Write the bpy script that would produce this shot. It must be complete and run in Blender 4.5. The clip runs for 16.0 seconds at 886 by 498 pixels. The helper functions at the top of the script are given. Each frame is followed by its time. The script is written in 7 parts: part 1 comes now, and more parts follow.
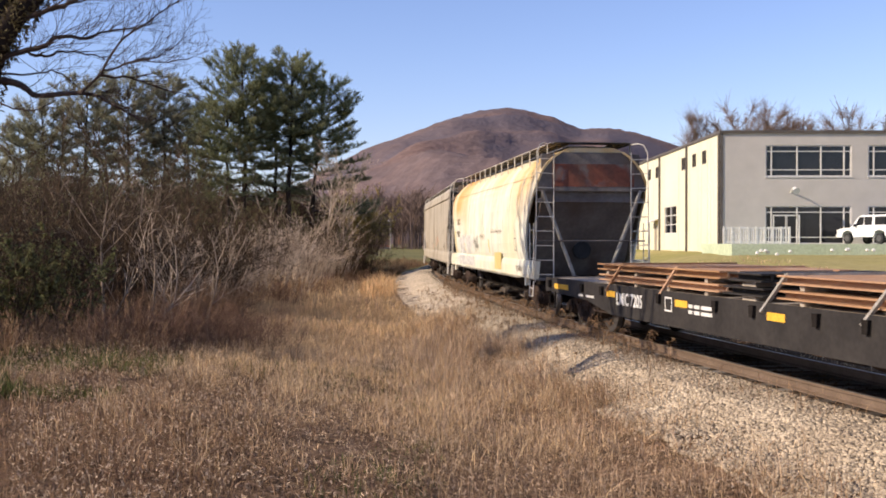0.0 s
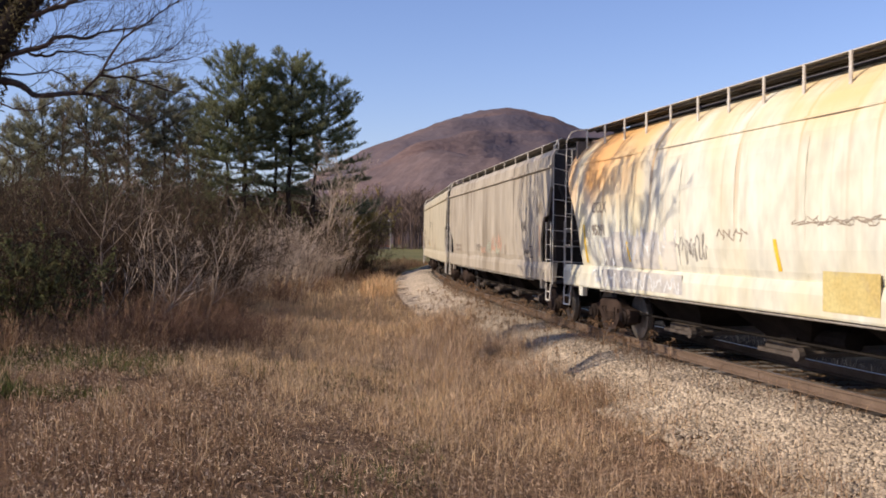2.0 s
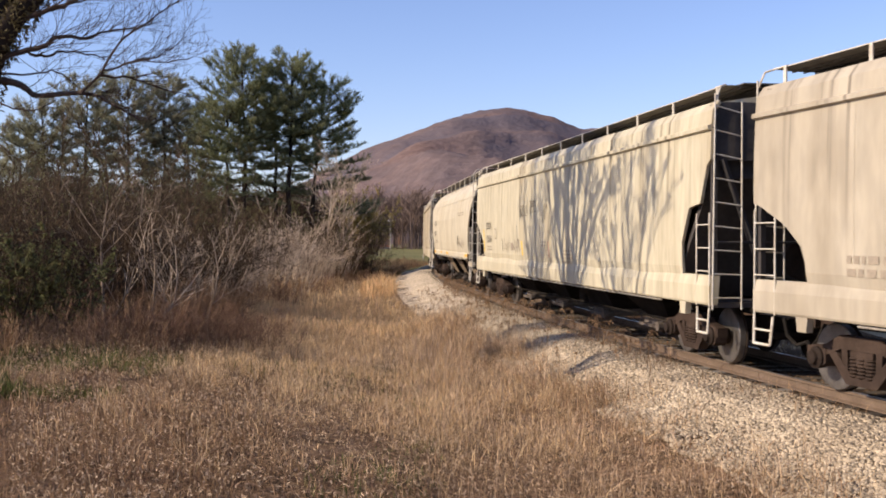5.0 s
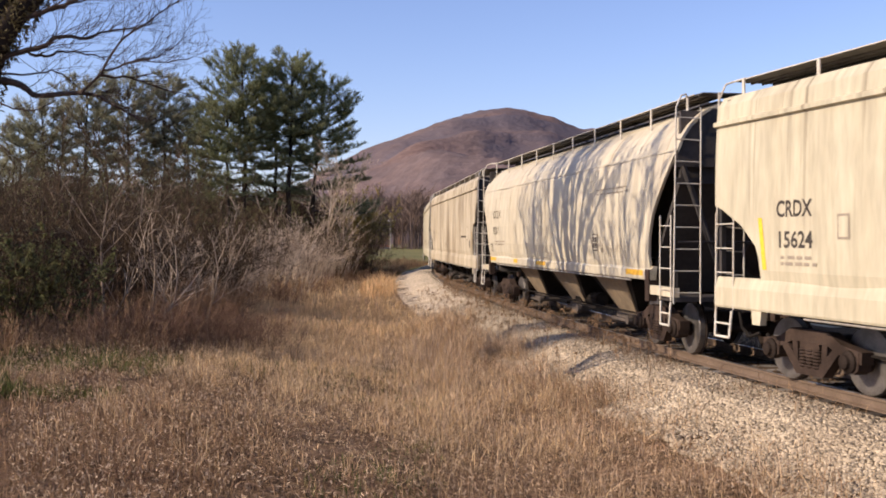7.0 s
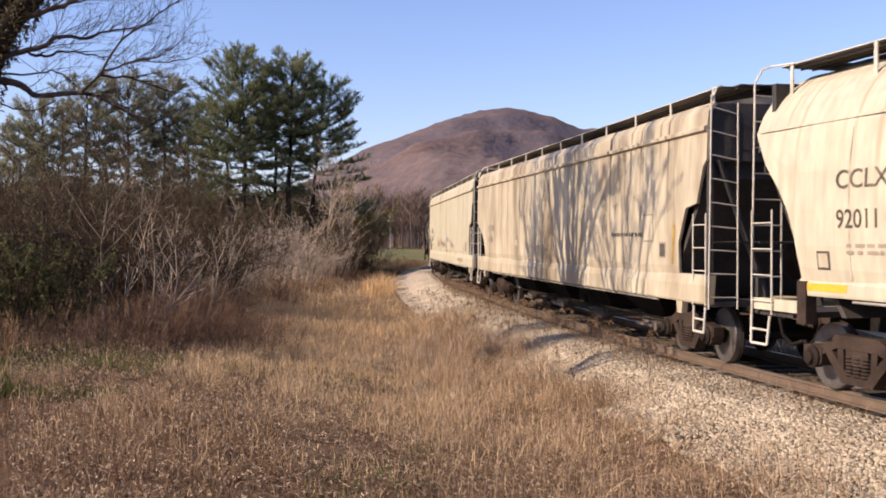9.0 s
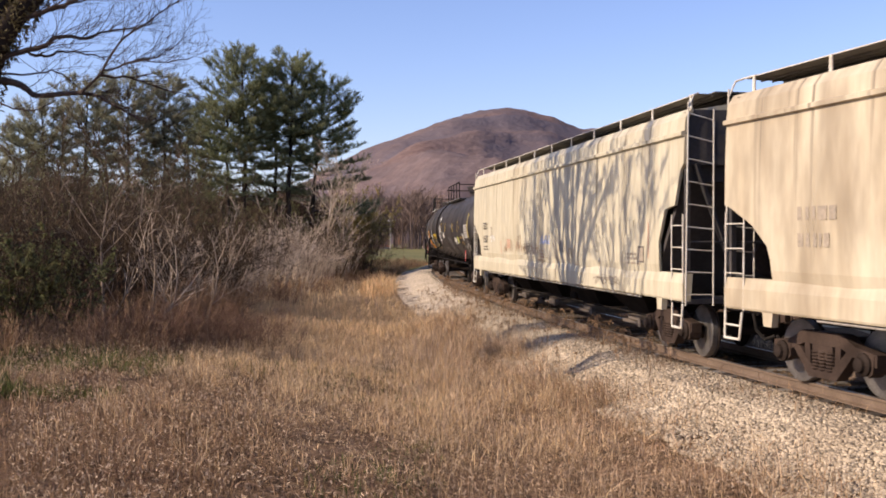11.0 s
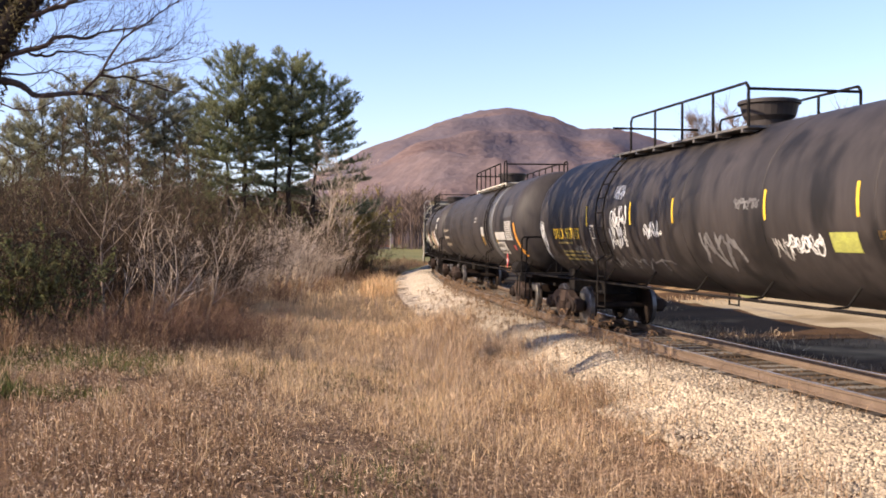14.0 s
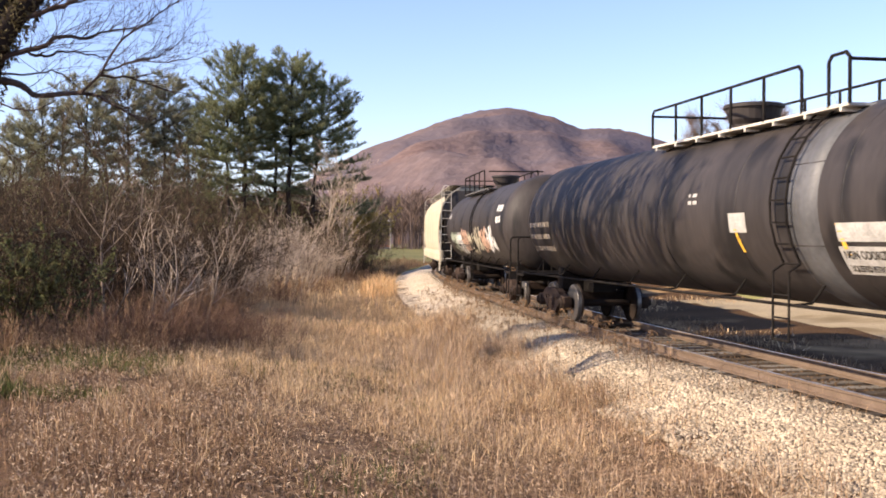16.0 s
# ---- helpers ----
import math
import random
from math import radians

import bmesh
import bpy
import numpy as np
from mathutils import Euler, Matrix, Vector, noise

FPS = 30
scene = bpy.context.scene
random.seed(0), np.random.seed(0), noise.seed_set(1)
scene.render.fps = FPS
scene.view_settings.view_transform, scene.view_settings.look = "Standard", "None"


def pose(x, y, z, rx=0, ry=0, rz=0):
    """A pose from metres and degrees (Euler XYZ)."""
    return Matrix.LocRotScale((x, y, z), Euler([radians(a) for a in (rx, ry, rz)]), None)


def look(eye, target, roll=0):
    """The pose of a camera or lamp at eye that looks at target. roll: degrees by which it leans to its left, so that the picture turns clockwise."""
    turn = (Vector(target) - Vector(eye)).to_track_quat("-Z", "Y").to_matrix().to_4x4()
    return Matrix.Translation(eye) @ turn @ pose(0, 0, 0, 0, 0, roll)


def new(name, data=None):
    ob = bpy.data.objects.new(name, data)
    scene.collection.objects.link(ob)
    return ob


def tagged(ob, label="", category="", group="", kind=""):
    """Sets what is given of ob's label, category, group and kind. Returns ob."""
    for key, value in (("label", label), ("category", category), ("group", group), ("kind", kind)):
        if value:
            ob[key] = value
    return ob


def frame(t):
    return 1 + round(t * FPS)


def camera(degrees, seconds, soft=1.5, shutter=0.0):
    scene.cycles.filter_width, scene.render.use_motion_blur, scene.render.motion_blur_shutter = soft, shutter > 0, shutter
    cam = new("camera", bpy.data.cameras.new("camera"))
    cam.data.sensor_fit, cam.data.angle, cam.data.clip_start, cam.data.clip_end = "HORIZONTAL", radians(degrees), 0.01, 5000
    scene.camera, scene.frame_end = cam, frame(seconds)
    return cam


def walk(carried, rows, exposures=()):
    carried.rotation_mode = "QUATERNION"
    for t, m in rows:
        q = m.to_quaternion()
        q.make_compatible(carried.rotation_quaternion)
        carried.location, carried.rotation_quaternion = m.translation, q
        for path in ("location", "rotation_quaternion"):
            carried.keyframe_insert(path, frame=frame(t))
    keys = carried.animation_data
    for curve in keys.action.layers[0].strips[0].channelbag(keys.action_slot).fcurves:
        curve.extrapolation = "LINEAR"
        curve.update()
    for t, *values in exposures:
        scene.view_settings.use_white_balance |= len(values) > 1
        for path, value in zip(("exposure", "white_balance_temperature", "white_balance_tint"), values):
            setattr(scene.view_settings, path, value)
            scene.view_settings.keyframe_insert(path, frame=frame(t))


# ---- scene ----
# ---- camera ----
EYE = (0.0, 0.0, 2.032)
cam = camera(46.5, 16.0, soft=1.8, shutter=0.09)
here = pose(*EYE, 90 - 0.42, 0, 0)
walk(cam, [(0.0, here), (16.0, here)],
     exposures=[(t, e + 0.34, 6350 if 1 < t < 3 else 6750 if t > 13 else 6600, tint) for t, e, tint in ((0.0, 0.03, 13), (0.7, 0.06, 12), (1.5, -0.18, 13), (2.4, -0.27, 14), (3.5, 0.08, 11), (6.5, 0.0, 14), (9.0, 0.1, 15),
                (11.5, 0.08, 15), (12.6, 0.06, 16), (13.1, 0.28, 16), (13.6, 0.54, 14), (16.0, 0.6, 13))])

# ---- world and sun ----
SUN_EL, SUN_AZ = 30.0, -107.0     # elevation; azimuth from +Y towards +X
world = bpy.data.worlds.new("world")
scene.world = world
world.use_nodes = True
wn = world.node_tree.nodes
sky = wn.new("ShaderNodeTexSky")
sky.sky_type, sky.sun_disc = "NISHITA", False
sky.sun_elevation, sky.sun_rotation = radians(SUN_EL), radians(SUN_AZ)
sky.air_density, sky.dust_density, sky.ozone_density = 1.0, 0.4, 3.6
hue = wn.new("ShaderNodeMix")
hue.data_type, hue.blend_type = "RGBA", "MULTIPLY"
hue.inputs[0].default_value, hue.inputs[7].default_value = 1.0, (1.08, 0.98, 1.12, 1)
world.node_tree.links.new(sky.outputs[0], hue.inputs[6])
world.node_tree.links.new(hue.outputs[2], wn["Background"].inputs[0])
wn["Background"].inputs[1].default_value = 0.13
sun = new("sun", bpy.data.lights.new("sun", "SUN"))
sun.data.energy, sun.data.angle, sun.data.color = 5.0, radians(0.45), (1.0, 0.86, 0.68)
to_sun = Vector((math.sin(radians(SUN_AZ)) * math.cos(radians(SUN_EL)),
                 math.cos(radians(SUN_AZ)) * math.cos(radians(SUN_EL)), math.sin(radians(SUN_EL))))
sun.matrix_world = look(to_sun * 60, (0, 0, 0))


# ---- materials ----
def mat(name, c1, c2, rough=0.8, scale=3.0, fine=40.0, bump=0.2, metal=0.0, stretch=(1, 1, 1), stain=None, stain_scale=0.6,
        stain_at=(0.52, 0.7), per_piece=0.0, per_island=0.0, spec=0.3, bump_scale=None, thin=0.0, low_dust=None, rust=(), drips=None, speck=0.25):
    """Two colours mixed by coarse and fine noise, an optional stain with its own shape, and a bump."""
    m = bpy.data.materials.new(name)
    m.use_nodes = True
    nt = m.node_tree
    N, L = nt.nodes, nt.links
    b = N["Principled BSDF"]
    b.inputs["Roughness"].default_value, b.inputs["Metallic"].default_value = rough, metal
    b.inputs["Specular IOR Level"].default_value = spec if rough < 0.88 else 0.04
    tc = N.new("ShaderNodeTexCoord")
    mp = N.new("ShaderNodeMapping")
    mp.inputs["Scale"].default_value = stretch
    L.new(tc.outputs["Object"], mp.inputs[0])

    def noise_tex(s, detail=4.0, stretched=True):
        n = N.new("ShaderNodeTexNoise")
        n.inputs["Scale"].default_value, n.inputs["Detail"].default_value = s, detail
        L.new(mp.outputs[0] if stretched else tc.outputs["Object"], n.inputs["Vector"])
        return n.outputs["Fac"]

    def mix(fac, a, c, kind="MIX"):
        x = N.new("ShaderNodeMix")
        x.data_type, x.blend_type = "RGBA", kind
        for sock, v in ((x.inputs[0], fac), (x.inputs[6], a), (x.inputs[7], c)):
            if isinstance(v, bpy.types.NodeSocket):
                L.new(v, sock)
            else:
                sock.default_value = v if isinstance(v, float) else (*v, 1)
        return x.outputs[2]

    def ramp(v, lo, hi):
        r = N.new("ShaderNodeMapRange")
        r.inputs[1].default_value, r.inputs[2].default_value = lo, hi
        L.new(v, r.inputs[0])
        return r.outputs[0]

    col = mix(ramp(noise_tex(scale), 0.35, 0.65), c1, c2)
    f = noise_tex(fine, 3.0)
    col = mix(ramp(f, 0.3, 0.7), mix(speck, col, (0.0, 0.0, 0.0)), col)
    if stain:
        col = mix(ramp(noise_tex(stain_scale), *stain_at), col, stain)
    if per_piece:
        oi = N.new("ShaderNodeObjectInfo")
        col = mix(ramp(oi.outputs["Random"], 0, 1), mix(per_piece, col, (0.0, 0.0, 0.0)), mix(per_piece * 0.5, col, (1.0, 0.95, 0.85)))
    if per_island:
        ge = N.new("ShaderNodeNewGeometry")
        col = mix(ramp(ge.outputs["Random Per Island"], 0, 1), mix(per_island, col, (0.01, 0.008, 0.005)), mix(1.0, col, (1 + 0.75 * per_island, 1 + 0.72 * per_island, 1 + 0.65 * per_island), "MULTIPLY"))
    if low_dust:
        sp = N.new("ShaderNodeSeparateXYZ")
        L.new(tc.outputs["Object"], sp.inputs[0])
        band, wavy = ramp(sp.outputs["Z"], low_dust[2], low_dust[3]), ramp(noise_tex(0.9, 5.0, False), 0.4, 0.62)
        both = N.new("ShaderNodeMath")
        both.operation = "MULTIPLY"
        L.new(band, both.inputs[0])
        L.new(wavy, both.inputs[1])
        col = mix(both.outputs[0], col, low_dust[0])
    if drips:
        m2, n2_ = N.new("ShaderNodeMapping"), N.new("ShaderNodeTexNoise")
        m2.inputs["Scale"].default_value = (6.5, 0.5, 0.16)
        n2_.inputs["Scale"].default_value, n2_.inputs["Detail"].default_value = 1.0, 5.0
        L.new(tc.outputs["Object"], m2.inputs[0])
        L.new(m2.outputs[0], n2_.inputs["Vector"])
        sp2, mu2 = N.new("ShaderNodeSeparateXYZ"), N.new("ShaderNodeMath")
        mu2.operation = "MULTIPLY"
        L.new(tc.outputs["Object"], sp2.inputs[0])
        L.new(ramp(n2_.outputs["Fac"], 0.58, 0.70), mu2.inputs[0])
        L.new(ramp(sp2.outputs["Z"], 1.6, 3.9), mu2.inputs[1])
        col = mix(mu2.outputs[0], col, drips)
    for tint, xr, zr_ in rust:
        sp = N.new("ShaderNodeSeparateXYZ")
        L.new(tc.outputs["Object"], sp.inputs[0])
        fac = ramp(noise_tex(0.9, 6.0), 0.30, 0.58)
        for v in (ramp(sp.outputs["X"], *xr), ramp(sp.outputs["Z"], *zr_)):
            mu = N.new("ShaderNodeMath")
            mu.operation = "MULTIPLY"
            L.new(fac, mu.inputs[0])
            L.new(v, mu.inputs[1])
            fac = mu.outputs[0]
        col = mix(fac, col, tint)
    L.new(col, b.inputs["Base Color"])
    if thin:
        tr, ms = N.new("ShaderNodeBsdfTranslucent"), N.new("ShaderNodeMixShader")
        ms.inputs[0].default_value = thin
        L.new(col, tr.inputs[0])
        L.new(b.outputs[0], ms.inputs[1])
        L.new(tr.outputs[0], ms.inputs[2])
        L.new(ms.outputs[0], N["Material Output"].inputs[0])
    if bump:
        bp = N.new("ShaderNodeBump")
        bp.inputs["Strength"].default_value, bp.inputs["Distance"].default_value = bump, 5.0 if name == "mountain" else 0.02
        L.new(noise_tex(bump_scale, 4.0) if bump_scale else f, bp.inputs["Height"])
        L.new(bp.outputs[0], b.inputs["Normal"])
    return m


STREAK = (1.0, 0.6, 0.28)
M = {}
M["hopper_white"] = mat("hopper_white", (0.74, 0.725, 0.60), (0.68, 0.645, 0.49), 0.6, 1.0, 5, 0.05, stretch=(0.9, 0.6, 0.4), stain=(0.62, 0.55, 0.34), stain_scale=0.5, stain_at=(0.5, 0.72),
                        rust=(((0.68, 0.50, 0.24), (-12.0, -11.0), (3.3, 3.9)), ((0.66, 0.42, 0.15), (-3.5, -6.5), (2.4, 3.3)), ((0.62, 0.33, 0.11), (2.8, 6.4), (2.5, 3.2))), drips=(0.50, 0.33, 0.16))
M["hopper_tan"] = mat("hopper_tan", (0.48, 0.42, 0.325), (0.39, 0.333, 0.248), 0.6, 1.5, 6, 0.05, stretch=STREAK, stain=(0.21, 0.172, 0.122), stain_scale=0.8, stain_at=(0.52, 0.75), drips=(0.13, 0.106, 0.078))
M["hopper_cream"] = mat("hopper_cream", (0.56, 0.50, 0.36), (0.50, 0.44, 0.31), 0.55, 1.2, 6, 0.05, stretch=(1.6, 0.6, 0.3), stain=(0.36, 0.295, 0.19), stain_scale=0.7, stain_at=(0.54, 0.78), drips=(0.19, 0.153, 0.10))
M["hopper_buff"] = mat("hopper_buff", (0.58, 0.50, 0.36), (0.49, 0.415, 0.285), 0.55, 1.4, 6, 0.05, stretch=STREAK, stain=(0.30, 0.235, 0.15), stain_scale=0.9, stain_at=(0.56, 0.8), drips=(0.18, 0.14, 0.09))
M["hopper_pale"] = mat("hopper_pale", (0.59, 0.52, 0.385), (0.53, 0.46, 0.335), 0.5, 0.8, 6, 0.04, stretch=(1.2, 0.6, 0.3), stain=(0.50, 0.42, 0.29), stain_scale=0.7, stain_at=(0.55, 0.85), drips=(0.36, 0.29, 0.19))
M["hopper_stained"] = mat("hopper_stained", (0.56, 0.48, 0.345), (0.44, 0.36, 0.245), 0.6, 1.3, 6, 0.05, stretch=STREAK, stain=(0.20, 0.15, 0.095), stain_scale=0.9, stain_at=(0.46, 0.70), drips=(0.12, 0.09, 0.06))
M["rail_dull"] = mat("rail_dull", (0.40, 0.37, 0.32), (0.26, 0.23, 0.19), 0.6, 4, 30, 0.05)
M["paint_worn"] = mat("paint_worn", (0.09, 0.075, 0.06), (0.22, 0.18, 0.13), 0.7, 6, 30, 0.02)
M["ochre_worn"] = mat("ochre_worn", (0.48, 0.29, 0.06), (0.30, 0.19, 0.06), 0.7, 6, 30, 0.02)
# Darker copy of the ballast stone, with the train's shadow in its colour.
M["stone_shaded"] = mat("stone_shaded", (0.155, 0.104, 0.066), (0.085, 0.058, 0.038), 0.9, 0.6, 30, 0.3, per_island=0.5)
# Dirty ballast, darkened further to paint the shade under the train.
M["ballast_dirty_shaded"] = mat("ballast_dirty_shaded", (0.085, 0.058, 0.037), (0.055, 0.038, 0.025), 0.9, 0.35, 9, 0.9, bump_scale=18)
M["patch_yellow"] = mat("patch_yellow", (0.62, 0.52, 0.22), (0.55, 0.42, 0.15), 0.7, 3, 20, 0.02, stain=(0.36, 0.30, 0.20), stain_scale=2.0)
M["paint_brown"] = mat("paint_brown", (0.30, 0.19, 0.12), (0.40, 0.29, 0.19), 0.7, 6, 30, 0.02)
M["paint_blue"] = mat("paint_blue", (0.24, 0.30, 0.50), (0.32, 0.37, 0.52), 0.7, 5, 30, 0.02)
M["lime"] = mat("lime", (0.42, 0.42, 0.09), (0.30, 0.30, 0.08), 0.6, 5, 30, 0.02)
M["cedar"] = mat("cedar", (0.20, 0.20, 0.085), (0.27, 0.25, 0.11), 0.75, 0.3, 3, 0, per_island=0.45, spec=0.15, thin=0.45)
M["cedar_dark"] = mat("cedar_dark", (0.16, 0.175, 0.075), (0.24, 0.225, 0.10), 0.75, 0.3, 3, 0, per_island=0.5, spec=0.15, thin=0.35)
M["weeds_red"] = mat("weeds_red", (0.25, 0.15, 0.105), (0.16, 0.098, 0.07), 0.9, 1, 5, 0, per_island=0.5)
M["rust_patch"] = mat("rust_patch", (0.24, 0.075, 0.042), (0.13, 0.06, 0.042), 0.8, 1.6, 12, 0.1, stain=(0.15, 0.125, 0.11), stain_scale=2.4, stain_at=(0.48, 0.66))
M["spray_grey"] = mat("spray_grey", (0.47, 0.45, 0.42), (0.58, 0.55, 0.48), 0.6, 1.6, 9, 0.02, stain=(0.64, 0.60, 0.50), stain_scale=1.4, stain_at=(0.5, 0.6))
M["paint_dull"] = mat("paint_dull", (0.50, 0.47, 0.42), (0.36, 0.34, 0.30), 0.6, 5, 30, 0.02)
M["far_pale"] = mat("far_pale", (0.25, 0.182, 0.152), (0.33, 0.245, 0.205), 0.95, 0.05, 0.8, 0, per_island=0.5)
M["seed"] = mat("seed", (0.74, 0.57, 0.40), (0.58, 0.42, 0.28), 0.8, 2, 20, 0, per_island=0.6, thin=0.3)
M["meadow_far"] = mat("meadow_far", (0.17, 0.165, 0.07), (0.24, 0.205, 0.09), 0.95, 0.06, 2, 0.4)
M["grass_fringe"] = mat("grass_fringe", (0.50, 0.335, 0.205), (0.33, 0.208, 0.125), 0.8, 0.9, 26, 0, per_island=0.6, spec=0.1, thin=0.35, speck=0.4)
M["paint_pale"] = mat("paint_pale", (0.80, 0.80, 0.76), (0.60, 0.61, 0.58), 0.6, 5, 30, 0.02)
# Tan of the bay sides, darkened because they face down, away from the sun.
M["bay_shade_paint"] = mat("bay_shade_paint", (0.30, 0.225, 0.14), (0.20, 0.15, 0.10), 0.75, 1.5, 8, 0.1)
# End paints: darker than the sides, the shade on the ends is in the colour.
M["grey_shaded_end"] = mat("grey_shaded_end", (0.19, 0.165, 0.145), (0.13, 0.11, 0.097), 0.7, 1.2, 12, 0.1, stain=(0.10, 0.075, 0.06), stain_scale=0.9)
M["shaded_end"] = mat("shaded_end", (0.07, 0.06, 0.055), (0.045, 0.04, 0.037), 0.75, 1.5, 14, 0.1)
# Outlet gates: grey with the shade under the car mixed in.
M["gate"] = mat("gate", (0.14, 0.112, 0.09), (0.07, 0.056, 0.045), 0.8, 2.0, 14, 0.2)
# Black fittings; on bays and underframes it also paints the shade below the cars.
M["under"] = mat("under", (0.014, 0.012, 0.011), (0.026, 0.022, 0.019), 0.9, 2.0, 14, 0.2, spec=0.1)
M["bogie"] = mat("bogie", (0.034, 0.023, 0.018), (0.066, 0.045, 0.035), 0.85, 3.0, 30, 0.25, spec=0.1)
M["wheel"] = mat("wheel", (0.020, 0.014, 0.011), (0.034, 0.024, 0.019), 0.8, 3.0, 30, 0.15, spec=0.1)
M["tread"] = mat("tread", (0.20, 0.18, 0.165), (0.30, 0.275, 0.25), 0.45, 5.0, 40, 0.05, metal=0.8)
M["rail_white"] = mat("rail_white", (0.68, 0.64, 0.55), (0.55, 0.48, 0.38), 0.55, 4, 30, 0.05)
M["grating"] = mat("grating", (0.095, 0.088, 0.08), (0.16, 0.145, 0.13), 0.6, 4, 40, 0.1)
M["tank_black"] = mat("tank_black", (0.052, 0.043, 0.039), (0.036, 0.030, 0.027), 0.58, 0.8, 6, 0.03, stretch=(1.5, 1.5, 0.35), stain=(0.014, 0.012, 0.011), stain_scale=1.0, stain_at=(0.50, 0.62), spec=0.2)
M["tank_grey"] = mat("tank_grey", (0.125, 0.122, 0.12), (0.075, 0.073, 0.072), 0.5, 1.5, 10, 0.05)
M["tank_patch"] = mat("tank_patch", (0.085, 0.08, 0.078), (0.06, 0.056, 0.054), 0.6, 2.0, 10, 0.03)
M["tank_dust"] = mat("tank_dust", (0.19, 0.18, 0.17), (0.11, 0.10, 0.095), 0.6, 2.0, 10, 0.05, stretch=(1, 1, 0.6))
M["flat_black"] = mat("flat_black", (0.028, 0.025, 0.023), (0.045, 0.04, 0.036), 0.7, 1.5, 12, 0.1, spec=0.15)
M["rust_steel"] = mat("rust_steel", (0.36, 0.165, 0.07), (0.52, 0.29, 0.14), 0.85, 2.0, 25, 0.2, stretch=(0.3, 1, 1), per_piece=0.25)
M["ochre"] = mat("ochre", (0.80, 0.46, 0.05), (0.70, 0.38, 0.04), 0.6, 4, 30, 0.02)
M["stripe_orange"] = mat("stripe_orange", (0.62, 0.27, 0.04), (0.50, 0.20, 0.03), 0.6, 3, 20, 0.02, stain=(0.25, 0.12, 0.04), stain_scale=2.5)
M["faded_yellow"] = mat("faded_yellow", (0.50, 0.40, 0.12), (0.36, 0.28, 0.09), 0.7, 3, 20, 0.02, stain=(0.16, 0.13, 0.06), stain_scale=2.5)
M["yellow"] = mat("yellow", (0.85, 0.58, 0.05), (0.75, 0.48, 0.04), 0.6, 4, 30, 0.02)
M["paint_white"] = mat("paint_white", (0.78, 0.76, 0.70), (0.66, 0.64, 0.58), 0.6, 5, 30, 0.02)
M["paint_dark"] = mat("paint_dark", (0.07, 0.06, 0.05), (0.11, 0.09, 0.075), 0.7, 5, 30, 0.02)
M["paint_faded"] = mat("paint_faded", (0.30, 0.25, 0.19), (0.38, 0.31, 0.23), 0.7, 5, 30, 0.02)
M["paint_red"] = mat("paint_red", (0.55, 0.10, 0.09), (0.48, 0.08, 0.07), 0.6, 5, 30, 0.02)
M["paint_mint"] = mat("paint_mint", (0.44, 0.50, 0.37), (0.41, 0.42, 0.31), 0.6, 5, 30, 0.02)
M["paint_coral"] = mat("paint_coral", (0.58, 0.35, 0.24), (0.50, 0.32, 0.22), 0.6, 5, 30, 0.02)
M["steel_rail"] = mat("steel_rail", (0.135, 0.092, 0.062), (0.18, 0.126, 0.088), 0.8, 3, 40, 0.15)
M["rail_head"] = mat("rail_head", (0.42, 0.38, 0.34), (0.5, 0.46, 0.42), 0.35, 6, 40, 0.05, metal=0.7)
M["tie"] = mat("tie", (0.045, 0.034, 0.026), (0.085, 0.063, 0.046), 0.95, 3, 30, 0.5, stretch=(1, 0.2, 1), per_piece=0.35)
M["ballast"] = mat("ballast", (0.50, 0.41, 0.30), (0.38, 0.31, 0.225), 0.9, 0.35, 9, 0.5, stain=(0.30, 0.24, 0.17), stain_scale=0.25, bump_scale=18)
# Paler copy of the ballast stone, painting the bright sun on the far curve.
M["stone_sunlit"] = mat("stone_sunlit", (0.74, 0.615, 0.465), (0.60, 0.495, 0.37), 0.9, 0.6, 30, 0.3, per_island=0.35)
M["stone"] = mat("stone", (0.49, 0.405, 0.30), (0.36, 0.288, 0.208), 0.9, 0.6, 30, 0.3, per_island=0.55)
M["soil"] = mat("soil", (0.19, 0.12, 0.075), (0.10, 0.066, 0.043), 0.95, 1.6, 55, 0.9, stain=(0.26, 0.17, 0.105), stain_scale=9.0, stain_at=(0.5, 0.62), bump_scale=30, speck=0.5)
# Brown dirt darkened for the train's shadow; its tan stain paints sunlit patches.
M["ground_shaded"] = mat("ground_shaded", (0.12, 0.067, 0.032), (0.075, 0.044, 0.021), 0.95, 0.5, 12, 0.8, stain=(0.30, 0.19, 0.09), stain_scale=0.16, stain_at=(0.52, 0.6), speck=0.4)
# Pale gravel strip past the train's shadow; its sunlight is put into the colour.
M["gravel_sunlit"] = mat("gravel_sunlit", (0.436, 0.343, 0.211), (0.330, 0.251, 0.145), 0.95, 0.4, 14, 0.6, stain=(0.198, 0.145, 0.079), stain_scale=0.2, stain_at=(0.54, 0.64), speck=0.3)
M["meadow"] = mat("meadow", (0.28, 0.265, 0.09), (0.40, 0.335, 0.145), 0.95, 0.06, 2, 0.4)
M["grass_dry"] = mat("grass_dry", (0.88, 0.65, 0.395), (0.68, 0.475, 0.28), 0.8, 0.9, 26, 0, per_island=0.55, spec=0.1, thin=0.35, speck=0.35)
M["grass_red"] = mat("grass_red", (0.255, 0.157, 0.098), (0.415, 0.272, 0.168), 0.8, 0.8, 26, 0, per_island=0.65, spec=0.1, thin=0.35, speck=0.5)
M["grass_green"] = mat("grass_green", (0.10, 0.125, 0.04), (0.19, 0.19, 0.07), 0.8, 1, 20, 0, per_island=0.5, spec=0.1, thin=0.35, speck=0.5)
